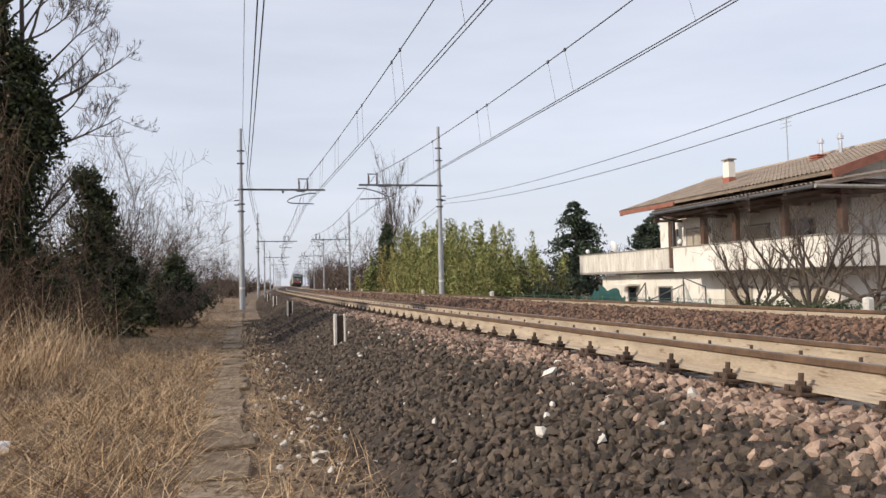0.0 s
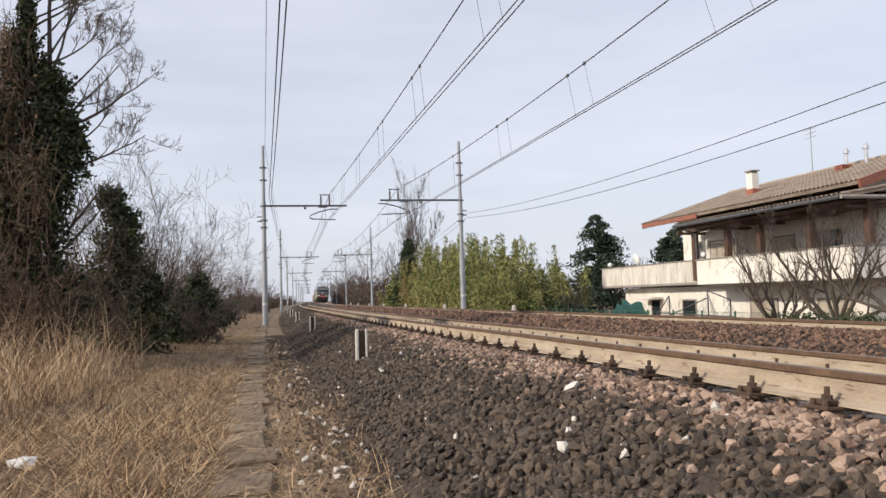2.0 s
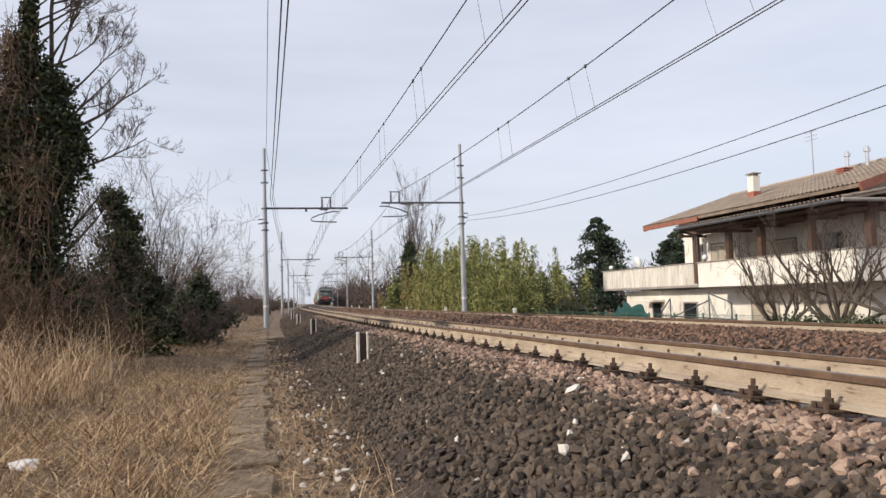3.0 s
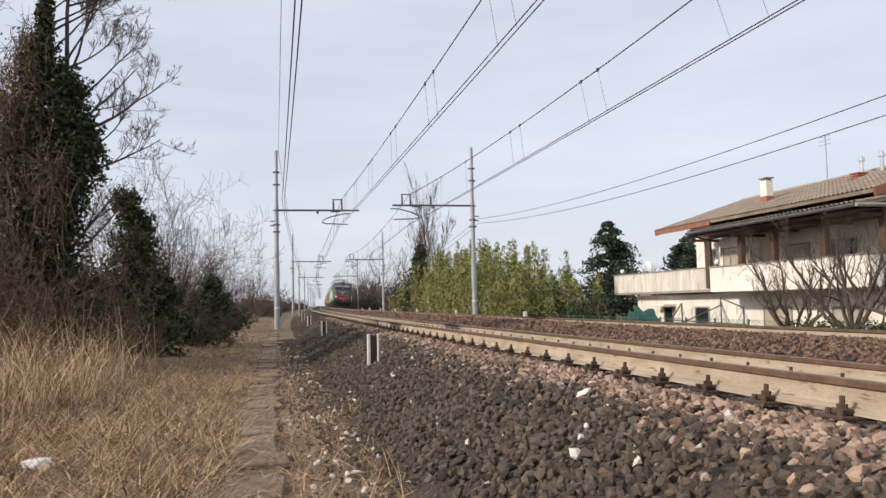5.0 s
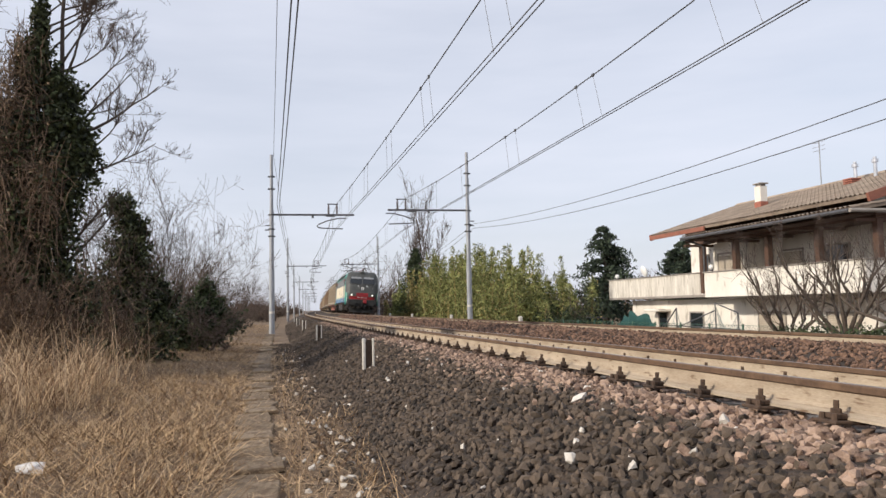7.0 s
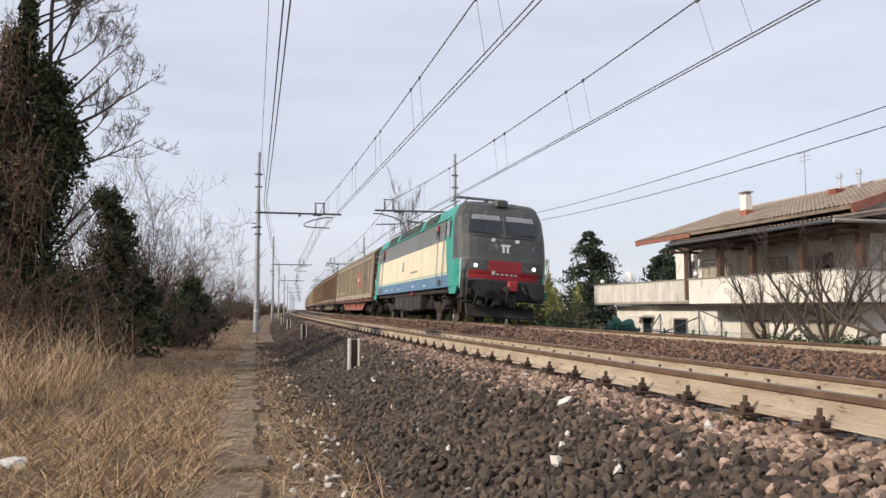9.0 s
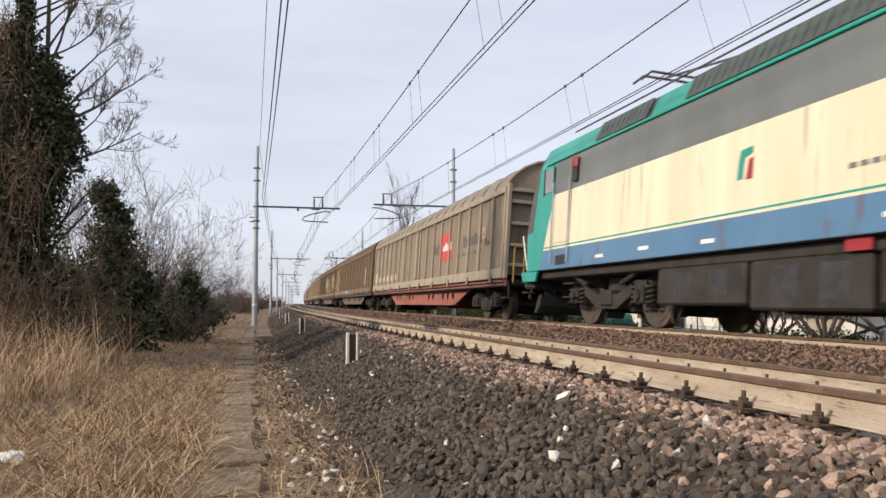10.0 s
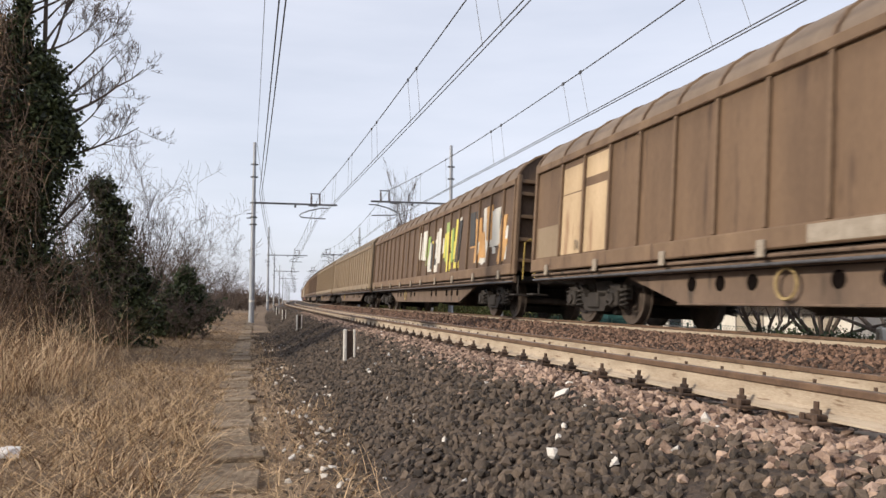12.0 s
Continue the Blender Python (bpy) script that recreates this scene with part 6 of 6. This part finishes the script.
def wagon(label, wall, rib, frame_mat, roof_mat, detail=True, turning=False, first=1.0, lead=0.46, bay=1.07, broad=0.03):
    """first, lead, bay: places of the ribs next to the middle, behind and ahead, and the step from rib to rib."""
    t = thing("freight_wagon", label, "wagon", "wagons of the freight train")
    step = HALF / 10
    places = {1: list(np.arange(first, HALF - 0.45, bay)) + [HALF - 0.05], -1: list(np.arange(lead, HALF - 0.45, bay)) + [HALF - 0.05]}
    # roof: panels bulging between arched ribs
    prof = arch()
    V, F = [], []
    hoops = [-HALF] + [-y for y in places[-1][-2::-1]] + places[1][:-1] + [HALF]
    ys = []
    for a, b in zip(hoops[:-1], hoops[1:]):
        ys += [(a, 0.0), (a + (b - a) * 0.2, 0.028), (a + (b - a) * 0.8, 0.028)]
    ys.append((HALF, 0.0))
    for y, b in ys:
        for x, z in prof:
            s = 1 + b / 1.6
            V.append((x * (1 + b / 3 * (z > EAVE + 0.05)), y, EAVE + (z - EAVE) * s))
    n = len(prof)
    for i in range(len(ys) - 1):
        for j in range(n - 1):
            F.append((i * n + j, (i + 1) * n + j, (i + 1) * n + j + 1, i * n + j + 1))
    roof_ob = linked("roof", V, F, roof_mat, smooth=True, parent=t)

    def hoop():
        bm = bmesh.new()
        p = prof
        rows = []
        for x, z in p:
            d = Vector((x, 0, (z - 2.6))).normalized()
            o = Vector((x, 0, z)) + d * 0.035
            i = Vector((x, 0, z)) - d * 0.01
            rows.append([bm.verts.new((o.x, -0.03, o.z)), bm.verts.new((o.x, 0.03, o.z)), bm.verts.new((i.x, 0.04, i.z)), bm.verts.new((i.x, -0.04, i.z))])
        for a, b in zip(rows[:-1], rows[1:]):
            for q in range(4):
                bm.faces.new((a[q], a[(q + 1) % 4], b[(q + 1) % 4], b[q]))
        bm.faces.new(rows[0])
        bm.faces.new(rows[-1][::-1])
        return bm
    me = shared(("roof_rib", rib.name), hoop, rib)
    for y in hoops:
        put("roof_rib", me, roof_ob, pose(0, y, 0.003))
    # sliding walls, two a side, with ribs, top and bottom rails
    for side in (-1, 1):
        for half in (-1, 1):
            y0, y1 = (-HALF + 0.03, -0.02) if half < 0 else (0.02, HALF - 0.03)
            x0, x1 = (-1.455, -1.40) if side < 0 else (1.40, 1.455)
            w = part("sliding_wall", boxes((x0, x1, y0, y1, 1.26, EAVE)), wall, t)
            xr = side * 1.485
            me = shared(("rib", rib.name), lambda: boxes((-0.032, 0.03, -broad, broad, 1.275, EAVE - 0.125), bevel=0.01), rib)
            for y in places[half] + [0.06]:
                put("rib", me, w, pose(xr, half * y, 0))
            me = shared(("wall_rail", rib.name), lambda: boxes((-0.035, 0.035, -5.47, 5.47, EAVE - 0.12, EAVE + 0.03), bevel=0.012), rib)
            put("top_rail", me, w, pose(xr, (y0 + y1) / 2, 0.0))
            me = shared(("bottom_rail", rib.name), lambda: boxes((-0.04, 0.05, -5.47, 5.47, 1.0, 1.268), bevel=0.02), rib)
            put("bottom_rail", me, w, pose(xr, (y0 + y1) / 2, 0))
            if detail and side < 0:
                for k in range(5):
                    put("latch", shared(("latch", "a"), lambda: boxes((-0.04, 0.01, -0.07, 0.07, 0.9, 1.12), bevel=0.012), M_LATCH), w, pose(xr - 0.05, y0 + 0.8 + 2.3 * k, 0))
    # ends
    for end in (-1, 1):
        bm = bmesh.new()
        prism_pts = [(x * 0.985, z) for x, z in arch()]
        a = [bm.verts.new((x, end * (HALF - 0.1), z)) for x, z in prism_pts + [(-1.44, 1.1), (1.44, 1.1)]]
        b = [bm.verts.new((x, end * (HALF - 0.02), z)) for x, z in prism_pts + [(-1.44, 1.1), (1.44, 1.1)]]
        bm.faces.new(a)
        bm.faces.new(b[::-1])
        for k in range(len(a)):
            bm.faces.new((a[k], b[k], b[(k + 1) % len(a)], a[(k + 1) % len(a)]))
        e = part("end_wall", bm, wall, t)
        me = shared(("crossbar", rib.name), lambda: boxes((-1.38, 1.38, -0.06, 0.06, -0.045, 0.045), bevel=0.015), rib)
        for z in (1.35, 1.85, 2.4, 2.95, 3.25):
            put("crossbar", me, e, pose(0, end * (HALF + 0.04), z))
        me = shared(("corner_post", rib.name), lambda: boxes((-0.05, 0.05, -0.09, 0.09, 1.0, EAVE + 0.1), bevel=0.015), rib)
        for x in (-1.43, 1.43):
            put("corner_post", me, e, pose(x, end * (HALF + 0.03), 0))
        buffers(t, end * (HALF + 0.12), 1.03)
        if detail:
            for x in (-1.3, 1.3):
                rail = [(x, end * (HALF + 0.3), 0.9), (x, end * (HALF + 0.32), 1.75), (x * 0.9, end * (HALF + 0.32), 1.85), (x * 0.8, end * (HALF + 0.32), 1.75), (x * 0.8, end * (HALF + 0.3), 1.0)]
                linked("handrail", *tubes([(rail, [0.018] * 5)], 5), M_YELLOW, parent=t)
                part("foot_step", boxes((x - 0.18, x + 0.18, min(end * (HALF - 0.1), end * (HALF + 0.25)), max(end * (HALF - 0.1), end * (HALF + 0.25)), 0.5, 0.54), bevel=0.008), M_GRIME, t)
                part("step_hanger", rods(((x, end * HALF, 0.52), (x, end * HALF, 1.0), 0.02)), M_GRIME, t)
    # underframe: sills, fish-bellied girders, slide rails
    part("floor_frame", boxes((-1.2, 1.2, -HALF, HALF, 0.86, 1.0), bevel=0.02), M_GRIME, t)
    for side in (-1, 1):
        x0, x1 = (side * 1.34, side * 1.42) if side > 0 else (-1.42, -1.34)
        part("side_sill", boxes((x0, x1, -HALF, HALF, 0.80, 0.985), bevel=0.012), frame_mat, t)
        bm = bmesh.new()
        xg = side * 1.22
        prism(bm, [(-7.1, 0.80), (-5.4, 0.36), (5.4, 0.36), (7.1, 0.80)], min(xg, xg + 0.06), max(xg, xg + 0.06))
        girder = part("girder", bm, frame_mat, t)
        me = shared(("flange", frame_mat.name), lambda: boxes((-0.09, 0.09, -5.4, 5.4, 0.33, 0.36), bevel=0.006), frame_mat)
        put("flange", me, girder, pose(xg + 0.03, 0, 0))
        if detail:
            # flush discs on the solid girder, their black painted as the holes' shade
            for y in (1.5, 2.2, 3.7, 4.4, 5.1, -1.5, -2.2, -3.7, -4.4, -5.1):
                put("girder_hole", shared(("girder_hole", "a"), lambda: rods(((-0.005, 0, 0), (0.005, 0, 0), 0.11), n=14), M_HOLE), girder, pose(xg + (0.066 if side > 0 else -0.006), y, 0.64))
            ring_pts = [(0, 0.19 * math.cos(a), 0.19 * math.sin(a)) for a in np.linspace(0, 2 * math.pi, 15)]
            key = ("brake_wheel", "a")
            if key not in SHARED:
                ob = linked("brake_wheel", *tubes([(ring_pts, [0.022] * 15)], 5), M_WORNYELLOW)
                SHARED[key] = ob.data
                bpy.data.objects.remove(ob)
            put("brake_wheel", SHARED[key], t, pose(xg + (0.14 if side > 0 else -0.09), 2.95, 0.6), "worn yellow brake handwheel")
        part("slide_rail", rods(((side * 1.47, -HALF, 0.93), (side * 1.47, HALF, 0.93), 0.028)), M_STEEL if frame_mat is M_GRIME else frame_mat, t)
        part("slide_rail", rods(((side * 1.45, -HALF, 0.83), (side * 1.45, HALF, 0.83), 0.022)), M_DARKSTEEL, t)
    for y in (-8.55, 8.55):
        bogie(t, y, 1.8, 0.46, detail, turning)
    if detail:
        part("brake_cylinder", rods(((-0.6, -1.6, 0.55), (-0.6, -0.6, 0.55), 0.2), n=14), M_GRIME, t)
        part("air_tank", rods(((0.3, 0.8, 0.55), (0.3, 2.6, 0.55), 0.22), n=14), M_GRIME, t)
    return t


def plate(t, y0, y1, z0, z1, mat, label="", name="label_plate", skew=0.0, out=0.003):
    """A painted patch on the wall beside the path."""
    x = -1.4555
    bm = bmesh.new()
    prism(bm, [(y0, z0), (y1, z0), (y1 + skew, z1), (y0 + skew, z1)], x - out, x)
    return part(name, bm, mat, t, label)


def paint(name, a, b, rough=0.75, **k):
    return material(name, a, b, 0.9, rough, bump=0.08, fine=30, streak=(1, 2.2, 0.3), **k)


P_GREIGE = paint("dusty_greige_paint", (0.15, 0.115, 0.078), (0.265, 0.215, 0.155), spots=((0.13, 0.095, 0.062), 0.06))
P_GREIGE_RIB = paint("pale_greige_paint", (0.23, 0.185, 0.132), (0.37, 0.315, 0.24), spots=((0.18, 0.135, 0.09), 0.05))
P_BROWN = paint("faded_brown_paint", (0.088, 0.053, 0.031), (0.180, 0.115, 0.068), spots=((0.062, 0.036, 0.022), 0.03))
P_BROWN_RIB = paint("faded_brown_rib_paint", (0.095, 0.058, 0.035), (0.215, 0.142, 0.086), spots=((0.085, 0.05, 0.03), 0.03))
P_DARK = paint("dark_brown_paint", (0.070, 0.043, 0.028), (0.15, 0.097, 0.063))
P_OCHRE = paint("ochre_beige_paint", (0.17, 0.122, 0.075), (0.29, 0.22, 0.145), spots=((0.12, 0.085, 0.05), 0.05))
P_ROOF = paint("grey_brown_roof_sheet", (0.11, 0.08, 0.057), (0.21, 0.158, 0.115))
P_ROOF_PALE = paint("pale_roof_sheet", (0.165, 0.14, 0.105), (0.29, 0.25, 0.195))
P_REDFRAME = paint("red_oxide_underframe", (0.20, 0.062, 0.045), (0.36, 0.125, 0.09), spots=((0.11, 0.06, 0.045), 0.05))
P_BROWNFRAME = paint("brown_underframe", (0.075, 0.05, 0.035), (0.19, 0.13, 0.09), spots=((0.04, 0.03, 0.022), 0.06))
P_PANEL = paint("cream_yellow_panel", (0.35, 0.25, 0.145), (0.58, 0.44, 0.28), spots=((0.30, 0.19, 0.11), 0.06))
P_PANELRED = paint("faded_red_panel", (0.19, 0.055, 0.05), (0.28, 0.09, 0.08))
P_SIGNRED = paint("bright_red_sign", (0.36, 0.04, 0.034), (0.52, 0.085, 0.07))
P_PLATE = paint("tan_data_plate", (0.30, 0.245, 0.165), (0.50, 0.415, 0.29), spots=((0.24, 0.19, 0.13), 0.06))
P_PINK = paint("faded_pink_disc", (0.33, 0.20, 0.15), (0.44, 0.29, 0.22))
SPRAY = [paint("spray_yellow", (0.52, 0.44, 0.06), (0.68, 0.60, 0.14)), paint("spray_green", (0.20, 0.30, 0.08), (0.34, 0.45, 0.15)), paint("spray_white", (0.50, 0.48, 0.42), (0.68, 0.66, 0.60)),
         paint("spray_orange", (0.46, 0.24, 0.08), (0.60, 0.36, 0.15)), paint("spray_black", (0.03, 0.03, 0.03), (0.07, 0.07, 0.07))]

PITCH = 23.45
CARS = [(locomotive(), 8.0)]
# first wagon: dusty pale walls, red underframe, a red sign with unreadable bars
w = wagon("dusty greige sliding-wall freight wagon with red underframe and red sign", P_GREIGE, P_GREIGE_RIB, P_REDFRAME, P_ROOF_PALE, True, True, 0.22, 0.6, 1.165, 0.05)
plate(w, -5.65, -3.8, 1.75, 2.70, P_SIGNRED, "red slanted sign panel", "sign", 0.25)
for y0, y1, z0, z1, m in ((-3.7, -2.5, 2.05, 2.4, M_TEXT), (-5.4, -4.1, 2.10, 2.36, M_INK), (-8.9, -6.6, 2.05, 2.4, M_TEXT), (-8.9, -6.0, 1.8, 1.9, M_TEXT), (-10.0, -9.1, 1.95, 2.15, M_TEXT)):
    for k in range(max(int((y1 - y0) / 0.3), 1)):
        plate(w, y0 + 0.3 * k, y0 + 0.3 * k + 0.2, z0, z1 - 0.08 * (k % 2), m, "", "lettering", 0.03, 0.006)
for k in range(6):
    plate(w, 4.35 + 1.08 * k, 5.25 + 1.08 * k, 1.42, 1.66 if k < 5 else 1.9, P_PLATE, "tan data plate with faint lettering")
for y in (9.1, -9.05):
    bm = bmesh.new()
    rod(bm, (-1.462, y, 2.3), (-1.455, y, 2.3), 0.17, n=20)
    disc = part("warning_disc", bm, P_PINK, w, "faded round warning sign")
    part("disc_mark", boxes((-1.466, -1.462, y - 0.04, y + 0.04, 2.24, 2.35)), P_PANELRED, disc)
plate(w, 8.3, 8.6, 1.45, 1.62, M_TEXT, "dark document frame")
CARS.append((w, 17.6 + PITCH / 2))
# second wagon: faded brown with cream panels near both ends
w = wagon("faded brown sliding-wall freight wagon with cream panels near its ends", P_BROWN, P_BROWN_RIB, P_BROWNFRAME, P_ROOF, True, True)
plate(w, -8.95, -8.1, 1.42, 2.42, P_PANEL, "cream yellow panel")
plate(w, -8.95, -8.1, 2.42, 3.0, P_PANELRED, "faded red panel")
bm = bmesh.new()
rod(bm, (-1.463, -8.53, 2.05), (-1.4555, -8.53, 2.05), 0.15, n=20)
disc = part("warning_disc", bm, M_TEXT, w, "worn round sign")
bm = bmesh.new()
rod(bm, (-1.467, -8.53, 2.05), (-1.4632, -8.53, 2.05), 0.11, n=20)
part("disc_face", bm, P_PANEL, disc)
for y0, y1, z0, z1, m in ((7.46, 8.45, 1.3, 3.12, P_PANEL), (8.53, 9.52, 1.3, 2.5, P_PANEL), (8.53, 9.52, 2.52, 3.05, P_PANEL), (9.60, 10.85, 1.3, 1.95, P_OCHRE), (7.46, 8.45, 2.55, 2.72, P_BROWN)):
    plate(w, y0, y1, z0, z1, m, "cream yellow panel", out=0.003 if m is not P_BROWN else 0.006)
plate(w, -0.07, 0.07, 1.3, 3.15, M_LATCH, "pale strip down the middle post", out=0.05)
plate(w, 8.66, 8.88, 1.36, 1.56, M_TEXT, "dark document frame")
plate(w, 0.1, 2.35, 1.03, 1.24, M_LATCH, "pale scraped patch on the bottom rail", "worn_patch", 0.0, 0.0725)
CARS.append((w, 17.6 + PITCH * 1.5))
# third wagon: brown, sprayed with colours toward its front
w = wagon("dark brown sliding-wall freight wagon sprayed with yellow and green paint", P_DARK, P_BROWN_RIB, P_BROWNFRAME, P_ROOF, True, True)
rs = np.random.default_rng(12)
for k in range(52):
    y = rs.uniform(-10.6, -0.6)
    ww, z0 = rs.uniform(0.15, 0.6), rs.uniform(1.3, 2.0)
    hue = SPRAY[int(rs.choice([3, 2, 4], p=[0.35, 0.45, 0.2]))] if y < -6.5 else SPRAY[int(rs.choice([0, 1, 2, 4], p=[0.42, 0.25, 0.2, 0.13]))]
    plate(w, y, y + ww, z0, min(z0 + rs.uniform(0.5, 1.3), 2.9), hue, "sprayed paint stroke", "paint_stroke", rs.uniform(-0.25, 0.25), 0.0016 + 0.0005 * k)
CARS.append((w, 17.6 + PITCH * 2.5))
for k, (label, wall, rib, fr, rf) in enumerate((
        ("ochre beige sliding-wall freight wagon", P_OCHRE, P_OCHRE, P_BROWNFRAME, P_ROOF_PALE), ("ochre beige sliding-wall freight wagon", P_OCHRE, P_OCHRE, P_BROWNFRAME, P_ROOF_PALE),
        ("dark brown sliding-wall freight wagon", P_DARK, P_DARK, P_BROWNFRAME, P_ROOF), ("faded brown sliding-wall freight wagon", P_BROWN, P_BROWN_RIB, P_BROWNFRAME, P_ROOF),
        ("dark brown sliding-wall freight wagon", P_DARK, P_DARK, P_BROWNFRAME, P_ROOF), ("dusty greige sliding-wall freight wagon", P_GREIGE, P_GREIGE_RIB, P_REDFRAME, P_ROOF_PALE),
        ("faded brown sliding-wall freight wagon", P_BROWN, P_BROWN_RIB, P_BROWNFRAME, P_ROOF), ("dark brown sliding-wall freight wagon", P_DARK, P_DARK, P_BROWNFRAME, P_ROOF),
        ("faded brown sliding-wall freight wagon", P_BROWN, P_BROWN_RIB, P_BROWNFRAME, P_ROOF))):
    CARS.append((wagon(label, wall, rib, fr, rf, k < 2), 17.6 + PITCH * (3.5 + k)))


def motions():
    """The train runs past at a steady pace; its wheels turn by just under a quarter each thirtieth of a second."""
    for t, s10 in CARS:
        walk(t, [(u, on_line(s10 + SPEED * (10 - u), T2, TOP2, CANT)) for u in np.arange(0, 12.01, 1.0)])
    for w, y, r in TURNING:
        step = min(math.degrees(SPEED / r / FPS), 86)
        walk(w, [(k / FPS, pose(0, y, r, (step * k) % 360)) for k in range(12 * FPS + 1)])


motions()
